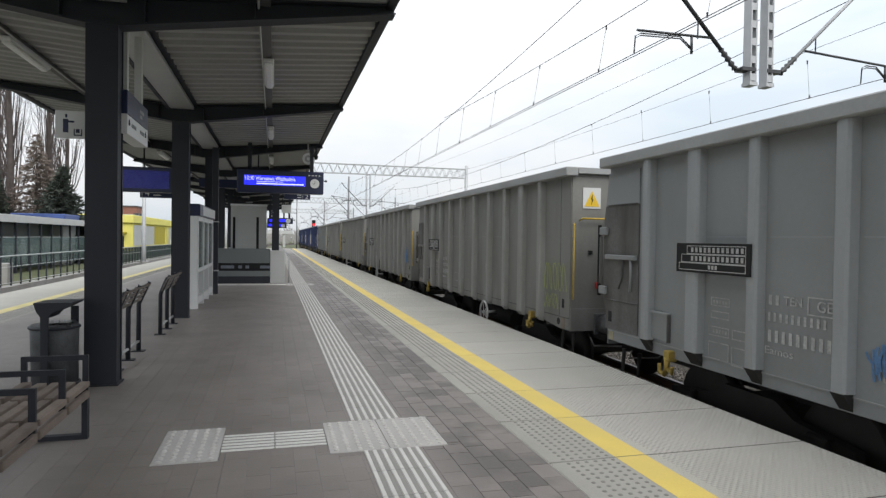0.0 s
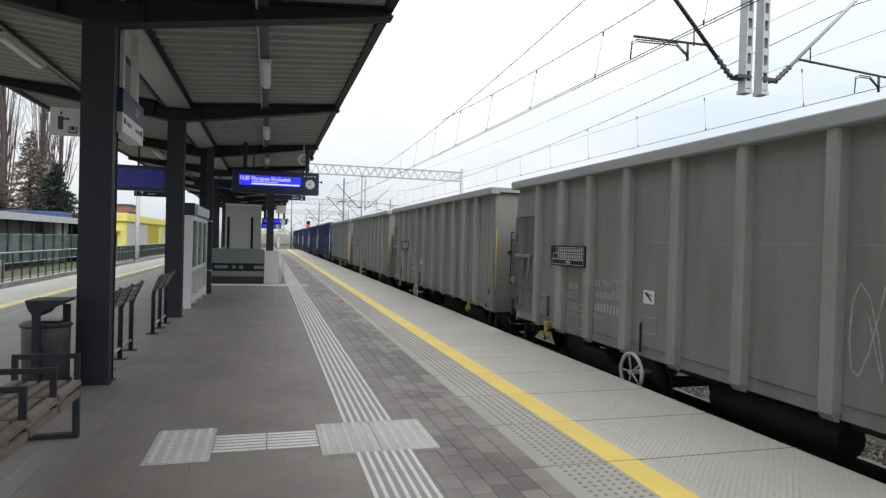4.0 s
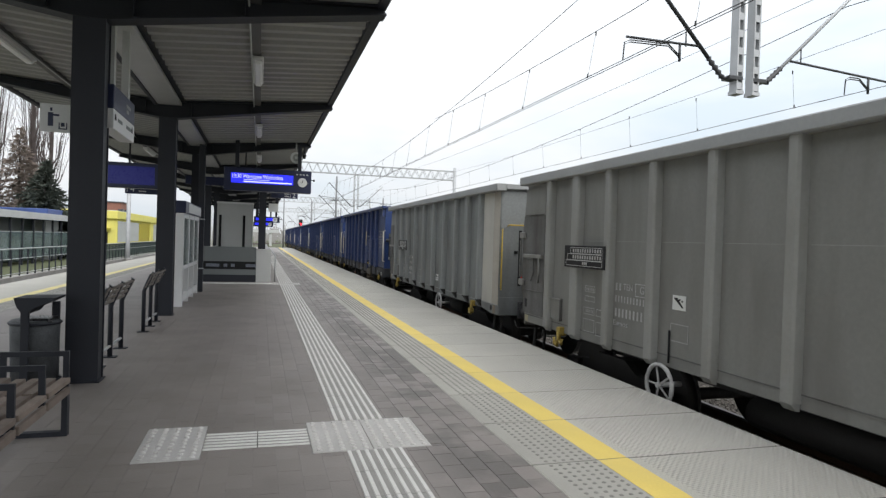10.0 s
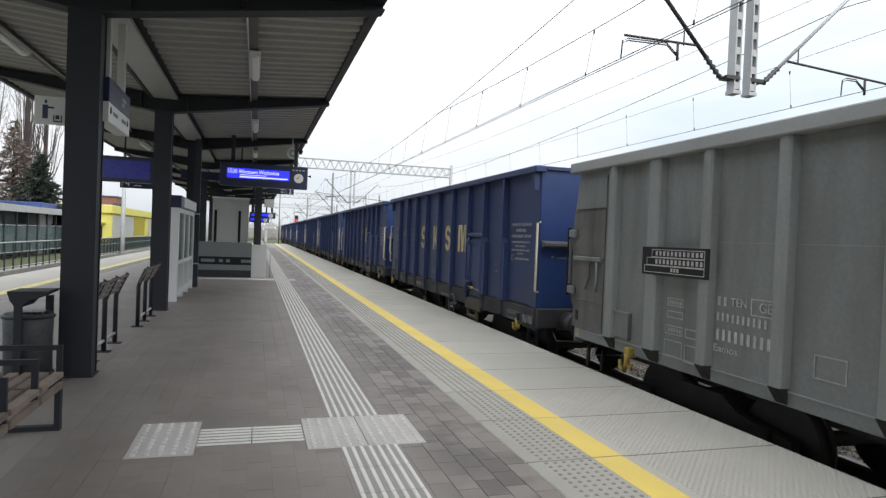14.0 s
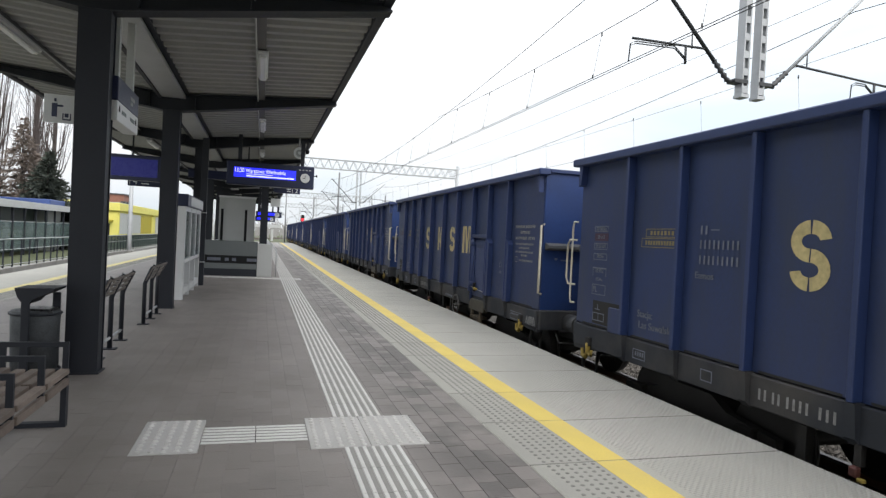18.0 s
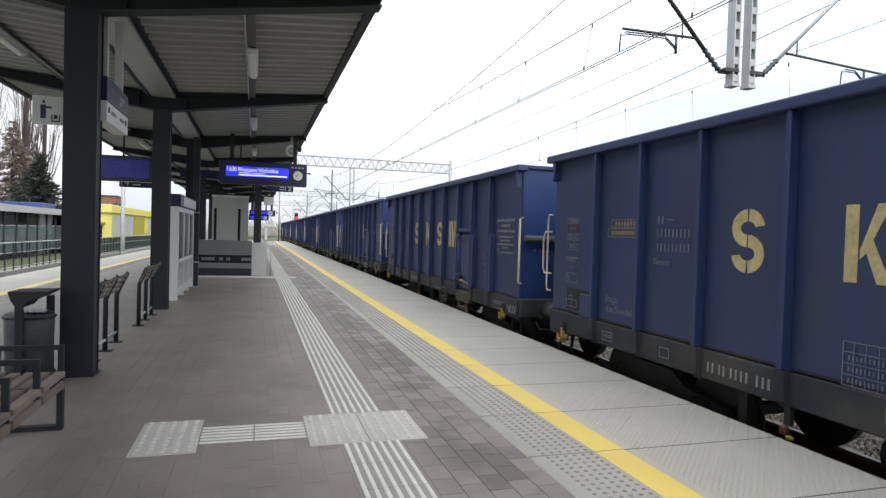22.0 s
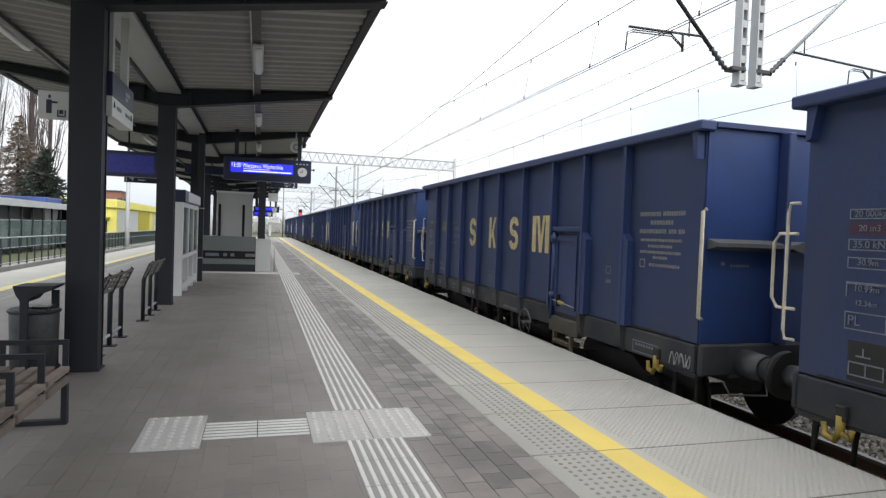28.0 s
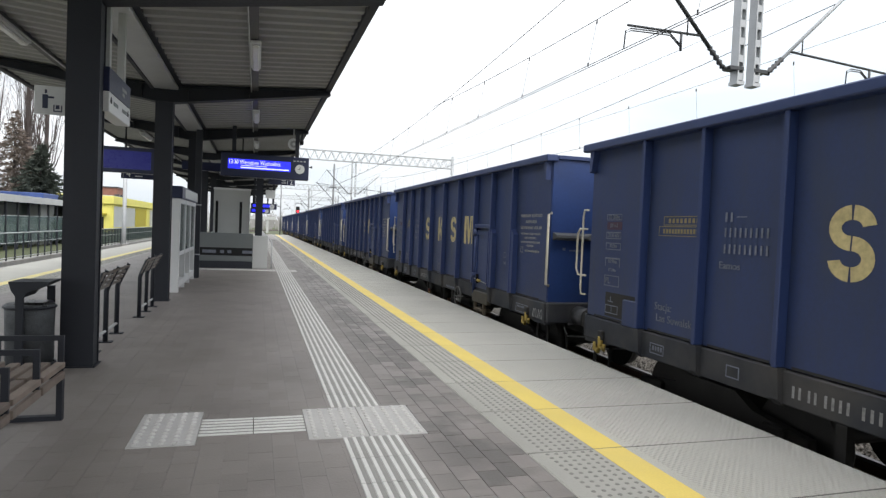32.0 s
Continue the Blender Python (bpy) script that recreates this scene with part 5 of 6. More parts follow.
def grey_wagon(m_wall, m_rib, feet):
    L, LB = GL, GL + 0.14
    w = thing("freight_wagon", pose(5.0, 0, RAIL_Z), "weathered grey high-sided open freight wagon on two bogies", "freight wagon", "train wagons")
    body_shell(w, LB, 1.14, m_wall, m_wall, M_GREYRIM, (1.545, 3.325, 3.465), 0.09, (0.01, 0.06))
    for sx in (-1, 1):
        for i, y in enumerate(GREY_RIBS):
            hw = 0.092 if i in (1, 8) else 0.062
            bm = bmesh.new()
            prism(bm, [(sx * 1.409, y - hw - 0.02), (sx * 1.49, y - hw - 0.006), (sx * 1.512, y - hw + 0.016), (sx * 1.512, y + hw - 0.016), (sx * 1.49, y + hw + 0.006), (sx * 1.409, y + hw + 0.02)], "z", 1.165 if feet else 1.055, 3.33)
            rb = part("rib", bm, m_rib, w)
            bm = bmesh.new()
            if feet:
                prism(bm, [(sx * 1.512, 1.163), (sx * 1.409, 1.163), (sx * 1.409, 1.02)], "y", y - hw, y + hw)
            else:
                prism(bm, [(sx * 1.505, 1.053), (sx * 1.409, 1.053), (sx * 1.409, 0.985), (sx * 1.45, 0.99)], "y", y - hw - 0.004, y + hw + 0.004)
            # slanted feet near black: grime plus the shade of facing down, in the colour
            part("rib_foot", bm, M_SOLE if feet else m_rib, rb)
        bm = bmesh.new()
        a, b = sorted((sx * 1.406, sx * 1.30))
        prism(bm, [(0.10, 1.138), (0.10, 0.95), (0.45, 0.95), (1.0, 1.01), (LB - 0.03, 1.01), (LB - 0.03, 1.138)], "x", a, b)
        sb = part("sole_bar", bm, m_wall, w)
        a, b = sorted((sx * 1.416, sx * 1.406))
        # without feet the dark strip stands in for a shaded groove
        bx("ledge", M_GREYRIM if feet else M_GREYDK, sb, a, b, 0.10, LB - 0.03, 1.130, 1.143)
        for y0, y1 in zip(GREY_RIBS[2:-2], GREY_RIBS[3:-1]):
            a, b = sorted((sx * 1.4125, sx * 1.40))
            bx("weld_seam", m_rib, w, a, b, y0 + 0.12, y1 - 0.12, 2.395, 2.401)
    for end, s in ((0.0, -1), (LB, 1)):
        for x in (-0.57, 0.57):
            bm = bmesh.new()
            a, b = (-0.02, 0.07) if s < 0 else (LB, LB + 0.09)
            box(bm, x - 0.10, x + 0.10, a, b, 1.30, 3.375, 0.015)
            part("end_post", bm, m_rib, w)
        a, b = (0.064, 0.098) if s < 0 else (LB - 0.01, LB + 0.012)
        bx("headstock", m_wall, w, -1.404, 1.404, a, b, 0.94, 1.30, 0.012)
    # near corner: yellow grab rails
    rail_part("corner_grab", [(-1.36, 0.07, 2.60), (-1.40, -0.01, 2.58), (-1.40, -0.01, 1.46), (-1.36, 0.07, 1.44)], 0.014, M_HANDY, w)
    arc = [(-0.84 + 0.06 * math.sin(a), -0.09, 2.30 + 0.06 * math.cos(a)) for a in (0.0, 0.4, 0.8, 1.2, 1.57)]
    rail_part("end_grab", [(-1.02, 0.07, 2.36), (-1.02, -0.09, 2.36)] + arc + [(x, y, 4.02 - z) for x, y, z in arc[::-1]] + [(-1.02, -0.09, 1.66), (-1.02, 0.07, 1.66)], 0.019, M_HANDY, w)
    rail_part("end_grab", [(-0.50, -0.02, 2.66), (-0.60, -0.07, 2.66), (-0.64, -0.07, 2.60), (-0.64, -0.07, 1.48), (-0.60, -0.07, 1.42), (-0.50, -0.02, 1.42)], 0.014, M_HANDY, w)
    bx("panel_seam", M_SOLE, w, -1.4115, -1.4095, 0.416, 0.424, 1.15, 3.30)
    bx("tail_lamp_bracket", M_BLACK, w, -1.12, -1.05, 0.04, 0.069, 2.13, 2.19, 0.006)
    bx("wall_slot", M_BLACK, w, -1.4125, -1.4105, 0.26, 0.34, 1.28, 1.42)
    bx("rust_stain", M_RUSTP, w, -1.4095, -1.4062, 0.24, 0.36, 0.955, 1.125)
    bm = bmesh.new()
    tube(bm, [(-1.405, 0.46, 1.055), (-1.411, 0.46, 1.055)], 0.055, 14)
    part("drain_ring", bm, M_SOLE, w)
    # far end: sooty end-door bay with hinges and levers; recess shade is in its colour too
    a = LB - 0.74
    bm = bmesh.new()
    prism(bm, [(a, 1.16), (LB + 0.03, 1.16), (LB + 0.03, 1.42), (LB + 0.10, 1.55), (LB + 0.10, 2.62), (LB + 0.06, 2.81), (a, 2.81)], "x", -1.424, -1.4115)
    up = bmesh.new()
    prism(up, [(a, 2.812), (LB + 0.06, 2.812), (LB + 0.03, 2.95), (LB - 0.005, 3.25), (a, 3.25)], "x", -1.424, -1.4115)
    part("end_plate", up, m_wall, w)
    dr = part("end_door", bm, M_GREYDK, w, "sooty end door plate with a stepped outer edge")
    for z, t, d, m in ((1.545, 0.018, 0.012, M_GREYDK), (2.10, 0.06, 0.05, m_wall), (2.81, 0.018, 0.014, M_GREYDK)):
        bx("door_stiffener", m, dr, -1.4265 - d, -1.4265, a + 0.02, LB - 0.01, z, z + t, min(0.008, d * 0.4))
    for z in (1.62, 2.42):
        hg = bx("hinge", m_wall, w, -1.475, -1.427, LB - 0.03, LB + 0.15, z, z + 0.11, 0.012)
        bx("hinge_strap", M_BLACK, hg, -1.479, -1.43, LB + 0.15, LB + 0.175, z - 0.03, z + 0.14, 0.004)
    bx("hinge_rod", M_GREYDK, w, -1.465, -1.43, LB + 0.10, LB + 0.14, 1.75, 2.41, 0.01)
    rail_part("end_grab", [(-1.44, LB + 0.16, 2.50), (-1.46, LB + 0.18, 2.46), (-1.46, LB + 0.18, 1.64), (-1.44, LB + 0.16, 1.60)], 0.012, M_BLACK, w)
    rail_part("lever", [(-1.46, LB - 0.42, 2.12), (-1.46, LB - 0.43, 1.86), (-1.47, LB - 0.36, 1.72)], 0.014, M_GREYDK, w)
    rail_part("lever", [(-1.46, LB - 0.62, 2.10), (-1.47, LB - 0.65, 1.92), (-1.47, LB - 0.63, 1.70)], 0.018, m_wall, w)
    bx("wall_slot", M_BLACK, w, -1.4275, -1.4245, LB - 0.13, LB - 0.05, 1.26, 1.40)
    bx("repaint_patch", M_PATCH, w, -1.4105, -1.4062, LB - 0.16, LB - 0.04, 1.02, 1.13)
    # table plate, label holder, stencils
    y1, y0 = L - 1.49, L - 2.59
    pl = bx("load_table", M_BLACK, w, -1.527, -1.513, y0, y1, 1.26 + P, 1.57 + P, 0.004, "black load table plate with white grid")
    bars = []
    for y_a, y_b, z_a, z_b in ((y0 + 0.06, y1 - 0.18, 1.455, 1.545), (y0 + 0.06, y1 - 0.09, 1.365, 1.455), (y0 + 0.06, y1 - 0.05, 1.285, 1.365)):
        bars += frame_bars(y_a, y_b, z_a, z_b, 0.008)
    for r0, n, z in ((y0 + 0.09, 6, 1.475), (y0 + 0.09, 6, 1.385)):
        bars += glyph_row(r0, y1 - 0.22, z, 0.05, 2 * n, 0.45)
    bars += glyph_row(y0 + 0.45, y0 + 0.60, 1.305, 0.04, 3)
    mark(w, bars, M_STENCILT, -1.5275, "table_grid").parent = pl
    lh = bx("label_holder", m_wall, w, -1.440, -1.4125, L - 1.24, L - 0.86, 0.43 + P, 0.74 + P, 0.004, "flat label holder with a raised lip")
    bx("lip", m_rib, lh, -1.462, -1.412, L - 1.25, L - 0.84, 0.742 + P, 0.757 + P)
    for y in (L - 1.255, L - 0.855):
        bx("guide", M_GREYDK, lh, -1.458, -1.4125, y, y + 0.014, 0.42 + P, 0.741 + P)
    sb = frame_bars(L - 2.2, L - 1.93, 0.93, 1.02) + frame_bars(L - 2.2, L - 1.93, 0.80, 0.88) + frame_bars(L - 2.2, L - 1.9, 0.62, 0.72) + frame_bars(L - 2.46, L - 2.24, 0.62, 0.72)
    sb += frame_bars(L - 2.2, L - 1.9, 0.38, 0.56) + frame_bars(L - 2.46, L - 2.24, 0.36, 0.55) + glyph_row(L - 2.17, L - 1.95, 0.95, 0.04, 5) + glyph_row(L - 2.17, L - 1.95, 0.65, 0.04, 5)
    mark(w, sb, M_GRAFW)
    nb = glyph_row(L - 2.82, L - 2.66, 1.02, 0.09, 2, 0.55) + glyph_row(L - 3.32, L - 2.66, 0.87, 0.08, 10, 0.6) + glyph_row(L - 3.45, L - 2.66, 0.68, 0.11, 10, 0.55)
    nb += frame_bars(L - 3.48, L - 3.13, 0.97, 1.13)
    mark(w, nb, M_STENCILT)
    side_text(w, "TEN", 0.115, L - 2.98, 1.065, M_STENCILT, 0.20)
    side_text(w, "Eamos", 0.10, L - 2.83, 0.60, M_STENCILT, 0.32)
    side_text(w, "GE", 0.13, L - 3.305, 1.05, M_STENCILT)
    dp = bx("data_plate", M_SIGNW, w, -1.4165, -1.4115, 6.06, 6.28, 0.90 + P, 1.06 + P, 0.0, "small white data plate with a dark drawing")
    bm = bmesh.new()
    prism(bm, [(6.09, 0.93 + P), (6.12, 0.93 + P), (6.25, 1.02 + P), (6.25, 1.035 + P), (6.20, 1.03 + P)], "x", -1.4185, -1.417)
    for k in range(3):
        box(bm, -1.4185, -1.417, 6.10 + 0.045 * k, 6.13 + 0.045 * k, 0.99 + 0.012 * k + P, 1.01 + 0.012 * k + P)
    part("drawing", bm, M_BLACK, dp)
    mark(w, frame_bars(6.0, 6.3, 0.55, 0.75), M_GRAFW)
    for y in (1.44, L - 1.28):
        hook_yellow(w, y, -1, M_YHOOK)
    hook_yellow(w, 4.6, 1)
    running_gear(w, L, 0.93)
    brake_wheel(w, 6.30, 0.82, M_STENCIL, t=0.024)
    rail_part("brake_rod", [(-1.43, 6.30, 1.06), (-1.43, 6.30, 1.42)], 0.012, M_BLACK, w)
    return w


BLUE_RIBS = [1.36, 2.37, 3.33, 4.44, 5.57, 6.71, 7.80, 8.83, 9.83]


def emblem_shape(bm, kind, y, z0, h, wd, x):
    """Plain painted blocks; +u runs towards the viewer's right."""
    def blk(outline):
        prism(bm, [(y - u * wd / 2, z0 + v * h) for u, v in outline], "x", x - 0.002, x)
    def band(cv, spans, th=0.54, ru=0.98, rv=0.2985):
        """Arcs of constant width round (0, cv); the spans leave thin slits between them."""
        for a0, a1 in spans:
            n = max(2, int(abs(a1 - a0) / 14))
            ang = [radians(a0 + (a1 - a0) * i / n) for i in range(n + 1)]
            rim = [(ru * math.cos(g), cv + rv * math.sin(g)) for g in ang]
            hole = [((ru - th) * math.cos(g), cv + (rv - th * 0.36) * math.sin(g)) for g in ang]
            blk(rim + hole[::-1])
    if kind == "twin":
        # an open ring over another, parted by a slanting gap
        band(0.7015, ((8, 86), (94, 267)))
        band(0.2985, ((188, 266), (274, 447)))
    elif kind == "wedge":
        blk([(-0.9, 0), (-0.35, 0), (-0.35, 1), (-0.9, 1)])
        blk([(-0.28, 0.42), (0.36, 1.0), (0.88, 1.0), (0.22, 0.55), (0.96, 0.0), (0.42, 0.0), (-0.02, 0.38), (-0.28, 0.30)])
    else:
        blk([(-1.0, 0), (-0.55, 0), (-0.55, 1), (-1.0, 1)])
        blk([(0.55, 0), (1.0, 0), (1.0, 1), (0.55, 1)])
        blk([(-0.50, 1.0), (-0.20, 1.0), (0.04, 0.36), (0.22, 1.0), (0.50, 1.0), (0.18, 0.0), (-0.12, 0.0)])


def blue_wagon():
    L = BL
    w = thing("freight_wagon", pose(5.0, 0, RAIL_Z), "blue high-sided open freight wagon with faded yellow painted blocks", "freight wagon", "train wagons")
    body_shell(w, L, 1.26, M_BLUEW, M_BLUEEND, M_BLUERIM, (1.545, 3.465, 3.57), 0.03, (0.04, 0.08))
    for sx in (-1, 1):
        for i, y in enumerate(BLUE_RIBS):
            bm = bmesh.new()
            hw = 0.028
            box(bm, min(sx * 1.409, sx * 1.518), max(sx * 1.409, sx * 1.518), y - hw, y + hw, 1.26, 3.464, 0.007)
            if i in (0, 1):
                prism(bm, [(y - hw - 0.10, 1.262), (y - hw + 0.01, 1.262), (y - hw + 0.01, 2.40), (y - hw - 0.10, 2.30)], "x", sx * 1.411, sx * 1.505)
            rb = part("rib", bm, M_BLUERIM, w)
            bm = bmesh.new()
            prism(bm, [(sx * 1.512, 1.258), (sx * 1.40, 1.258), (sx * 1.38, 0.94), (sx * 1.43, 0.93), (sx * 1.49, 0.99)], "y", y - 0.05, y + 0.05)
            part("rib_foot", bm, M_SILL, rb)
        a, b = sorted((sx * 1.445, sx * 1.30))
        bx("sole_bar", M_SILL, w, a, b, 0.04, L - 0.04, 0.95, 1.245, 0.012, "dark grimy lower side sill")
        for y in (0.05, L - 0.05):
            bm = bmesh.new()
            prism(bm, [(y, 3.464), (y + (0.10 if y < 1 else -0.10), 3.464), (y + (0.05 if y < 1 else -0.05), 3.20), (y, 3.18)], "x", sx * 1.412, sx * 1.50)
            part("corner_gusset", bm, M_BLUERIM, w)
    for end, s in ((0.0, -1), (L, 1)):
        a, b = sorted((end, end + s * 0.13))
        bm = bmesh.new()
        e0 = 0.009 if s < 0 else L
        prism(bm, [(e0, 2.24), (e0, 2.36), (e0 + s * 0.14, 2.32), (e0 + s * 0.14, 2.28)], "x", -1.36, 1.36)
        part("end_shelf", bm, M_LEDGE, w, "dusty horizontal stiffener across the wagon end")
        for x in (-0.45, 0.45):
            bm = bmesh.new()
            a, b = sorted((end + (0.008 if s < 0 else 0.0), end + s * 0.13))
            box(bm, x - 0.045, x + 0.045, a, b, 1.26, 3.51, 0.010)
            part("end_post", bm, M_BLUERIM, w)
        a, b = sorted((end - s * 0.02, end + s * 0.05))
        bx("headstock", M_SILL, w, -1.42, 1.42, a, b, 0.93, 1.26, 0.02)
        bm = bmesh.new()
        prism(bm, [(end - s * 0.02, 0.95), (end - s * 0.02, 0.90), (end - s * 0.40, 0.90), (end - s * 0.75, 0.95)], "x", -1.43, -1.32)
        part("corner_bracket", bm, M_SILL, w)
    # near end: cream grab rails, lettering
    rail_part("corner_grab", [(-1.40, -0.0, 2.66), (-1.47, -0.04, 2.64), (-1.47, -0.04, 1.54), (-1.40, -0.0, 1.52)], 0.02, M_HANDW, w)
    mark(w, glyph_row(0.73, 1.13, 1.84, 0.050, 14, 0.5) + glyph_row(0.30, 0.69, 1.84, 0.050, 13, 0.5) + glyph_row(0.50, 0.92, 1.74, 0.050, 15, 0.5)
         + glyph_row(0.62, 1.13, 1.64, 0.050, 18, 0.5) + glyph_row(0.44, 0.58, 1.64, 0.050, 5, 0.5) + glyph_row(0.30, 0.41, 1.64, 0.050, 4, 0.5)
         + glyph_row(0.34, 1.10, 1.545, 0.032, 30, 0.45) + glyph_row(0.50, 0.95, 1.475, 0.032, 18, 0.45) + glyph_row(0.35, 1.10, 1.405, 0.032, 30, 0.45)
         + glyph_row(0.58, 0.85, 1.345, 0.032, 11, 0.45) + glyph_row(0.36, 0.92, 1.255, 0.036, 20, 0.45) + frame_bars(0.99, 1.09, 1.235, 1.335), M_STENCILC)
    bm = bmesh.new()
    box(bm, -1.18, -1.13, 0.0055, 0.008, 2.08, 2.12)
    for i in range(7):
        box(bm, -1.06 + 0.036 * i, -1.035 + 0.036 * i, 0.0055, 0.008, 2.07, 2.095)
    tagged(part("stencil_mark", bm, M_STENCILB, w), kind="stuff")
    # far end: loops beyond the corner, label column
    rail_part("corner_grab", [(-1.44, L + 0.02, 2.68), (-1.46, L + 0.10, 2.68), (-1.46, L + 0.12, 2.60), (-1.46, L + 0.12, 1.60), (-1.46, L + 0.10, 1.52), (-1.44, L + 0.02, 1.52)], 0.0145, M_HANDW, w)
    rail_part("end_grab", [(-1.44, L + 0.03, 2.42), (-1.46, L + 0.20, 2.42), (-1.46, L + 0.26, 2.34), (-1.46, L + 0.26, 1.86), (-1.46, L + 0.20, 1.78), (-1.44, L + 0.03, 1.78)], 0.0145, M_HANDW, w)
    yc = L - 0.59
    bars = []
    for z0, z1 in ((1.78, 1.86), (1.54, 1.63), (1.40, 1.49), (1.28, 1.30), (0.93, 1.07)):
        bars += frame_bars(yc - 0.17, yc + 0.17, z0, z1, 0.010)
    bars += [(yc + 0.16, yc + 0.17, 1.18, 1.28), (yc - 0.17, yc - 0.16, 1.18, 1.28)]
    bars += [(yc - 0.06, yc + 0.06, 0.73, 0.742), (yc - 0.006, yc + 0.006, 0.742, 0.80)] + frame_bars(yc - 0.17, yc + 0.12, 0.58, 0.69) + [(yc - 0.03, yc - 0.02, 0.58, 0.69)]
    mark(w, bars, M_STENCILB)
    bx("red_label", mat("faded_maroon_paint", (0.055, 0.025, 0.048), 0.6) if "faded_maroon_paint" not in bpy.data.materials else bpy.data.materials["faded_maroon_paint"], w, -1.4125, -1.4105, yc - 0.17, yc + 0.17, 1.66 + P, 1.76 + P)
    for tx, z, sz in (("20 000kg", 1.80, 0.07), ("20 m3", 1.69, 0.07), ("35.0 kN", 1.565, 0.08), ("30.9m", 1.43, 0.07), ("10.99m", 1.23, 0.07), ("12.34m", 1.12, 0.06), ("PL", 0.98, 0.11)):
        side_text(w, tx, sz, yc + (0.09 if tx == "PL" else 0.0), z + 0.02, M_STENCILB)
    bx("label_holder", M_BLUEW, w, -1.45, -1.412, L - 1.24, L - 0.90, 0.48 + P, 0.80 + P, 0.01)
    bm = bmesh.new()
    box(bm, -1.4135, -1.4105, L - 1.22, L - 0.46, 0.54 + P, 0.85 + P)
    part("worn_patch", bm, M_SOLE, w)
    # table box, station lettering, number rows
    b2 = frame_bars(L - 2.22, L - 1.60, 1.72, 1.82, 0.008) + frame_bars(L - 2.22, L - 1.52, 1.60, 1.71, 0.008) + glyph_row(L - 2.18, L - 1.66, 1.745, 0.05, 8, 0.4) + glyph_row(L - 2.18, L - 1.58, 1.63, 0.05, 12, 0.3)
    mark(w, b2, M_LETTERD)
    side_text(w, "Stacja:", 0.12, L - 1.66, 0.80, M_STENCILB)
    side_text(w, "Las Suwalski", 0.12, L - 1.86, 0.67, M_STENCILB, 0.62)
    b3 = glyph_row(L - 2.65, L - 2.51, 1.76, 0.09, 2, 0.62) + [(L - 2.83, L - 2.70, 1.80, 1.81)] + glyph_row(L - 3.10, L - 2.51, 1.61, 0.09, 9, 0.65) + glyph_row(L - 3.10, L - 2.51, 1.45, 0.09, 9, 0.65)
    mark(w, b3, M_STENCILB)
    side_text(w, "Eamos", 0.10, L - 2.64, 1.33, M_STENCILB, 0.27)
    tb = frame_bars(5.80, 6.20, 0.49, 0.84, 0.009)
    for k in range(1, 4):
        tb += [(5.81, 6.19, 0.49 + 0.0875 * k, 0.497 + 0.0875 * k), (5.80 + 0.10 * k, 5.806 + 0.10 * k, 0.50, 0.83)]
    for k in range(3):
        tb += glyph_row(5.83, 6.17, 0.52 + 0.0875 * k, 0.035, 10, 0.6)
    mark(w, tb, M_STENCILB)
    mark(w, frame_bars(5.60, 5.82, 0.30, 0.42, 0.008) + glyph_row(5.63, 5.79, 0.34, 0.04, 5, 0.5), M_STENCILB, -1.4465)
    # flat dark strips painted in for the shaded recess below each panel
    for y0, y1 in zip([0.0] + BLUE_RIBS[2:], BLUE_RIBS[2:] + [L - 0.1]):
        if y0 > 3.0:
            bx("groove_shade", M_SOLE, w, -1.4135, -1.4105, y0 + 0.14, y1 - 0.10, 1.262, 1.284)
    bx("groove_shade", M_SOLE, w, -1.4135, -1.4105, 0.30, 1.22, 1.262, 1.284)
    mark(w, glyph_row(4.62, 5.25, 0.23, 0.045, 16, 0.4), M_STENCILB, -1.4465)
    mark(w, glyph_row(6.86, 7.06, 0.275, 0.10, 3, 0.62) + glyph_row(7.12, 7.38, 0.275, 0.10, 4, 0.62) + glyph_row(7.41, 7.53, 0.275, 0.10, 2, 0.62) + glyph_row(7.56, 7.69, 0.275, 0.10, 2, 0.62), M_STENCILC, -1.4465)
    mark(w, frame_bars(L - 1.75, L - 1.50, 0.26, 0.38) + glyph_row(L - 1.72, L - 1.53, 0.30, 0.05, 4), M_STENCILB, -1.4465)
    mark(w, frame_bars(8.25, 8.42, 0.27, 0.39), M_STENCILB, -1.4465)
    mark(w, frame_bars(0.62, 1.12, 0.22, 0.36) + glyph_row(0.66, 1.08, 0.30, 0.03, 8), M_STENCILB, -1.4465)
    mark(w, glyph_row(1.72, 1.84, 0.98, 0.05, 3) + frame_bars(1.72, 1.84, 1.10, 1.20), M_STENCILB)
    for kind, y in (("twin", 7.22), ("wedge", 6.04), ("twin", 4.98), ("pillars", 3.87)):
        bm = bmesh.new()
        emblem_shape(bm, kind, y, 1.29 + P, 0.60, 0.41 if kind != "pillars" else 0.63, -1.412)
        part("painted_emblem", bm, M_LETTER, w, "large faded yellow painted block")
    # side door bay
    y0, y1 = 2.44, 3.26
    dr = bx("side_door", M_BLUEW, w, -1.455, -1.412, y0 + 0.06, y1 - 0.02, 0.42 + P, 1.60 + P, 0.012, "small hinged side door")
    bm = bmesh.new()
    for a, b, c, d in ((y0 + 0.10, y1 - 0.06, 1.50, 1.56), (y0 + 0.10, y0 + 0.18, 0.5, 1.5), (y1 - 0.14, y1 - 0.06, 0.5, 1.5)):
        box(bm, -1.475, -1.456, a, b, c + P, d + P)
    part("door_frame", bm, M_BLUERIM, dr)
    bx("lintel", M_BLUERIM, w, -1.50, -1.412, y0 - 0.02, y1 + 0.02, 1.64 + P, 1.71 + P, 0.01)
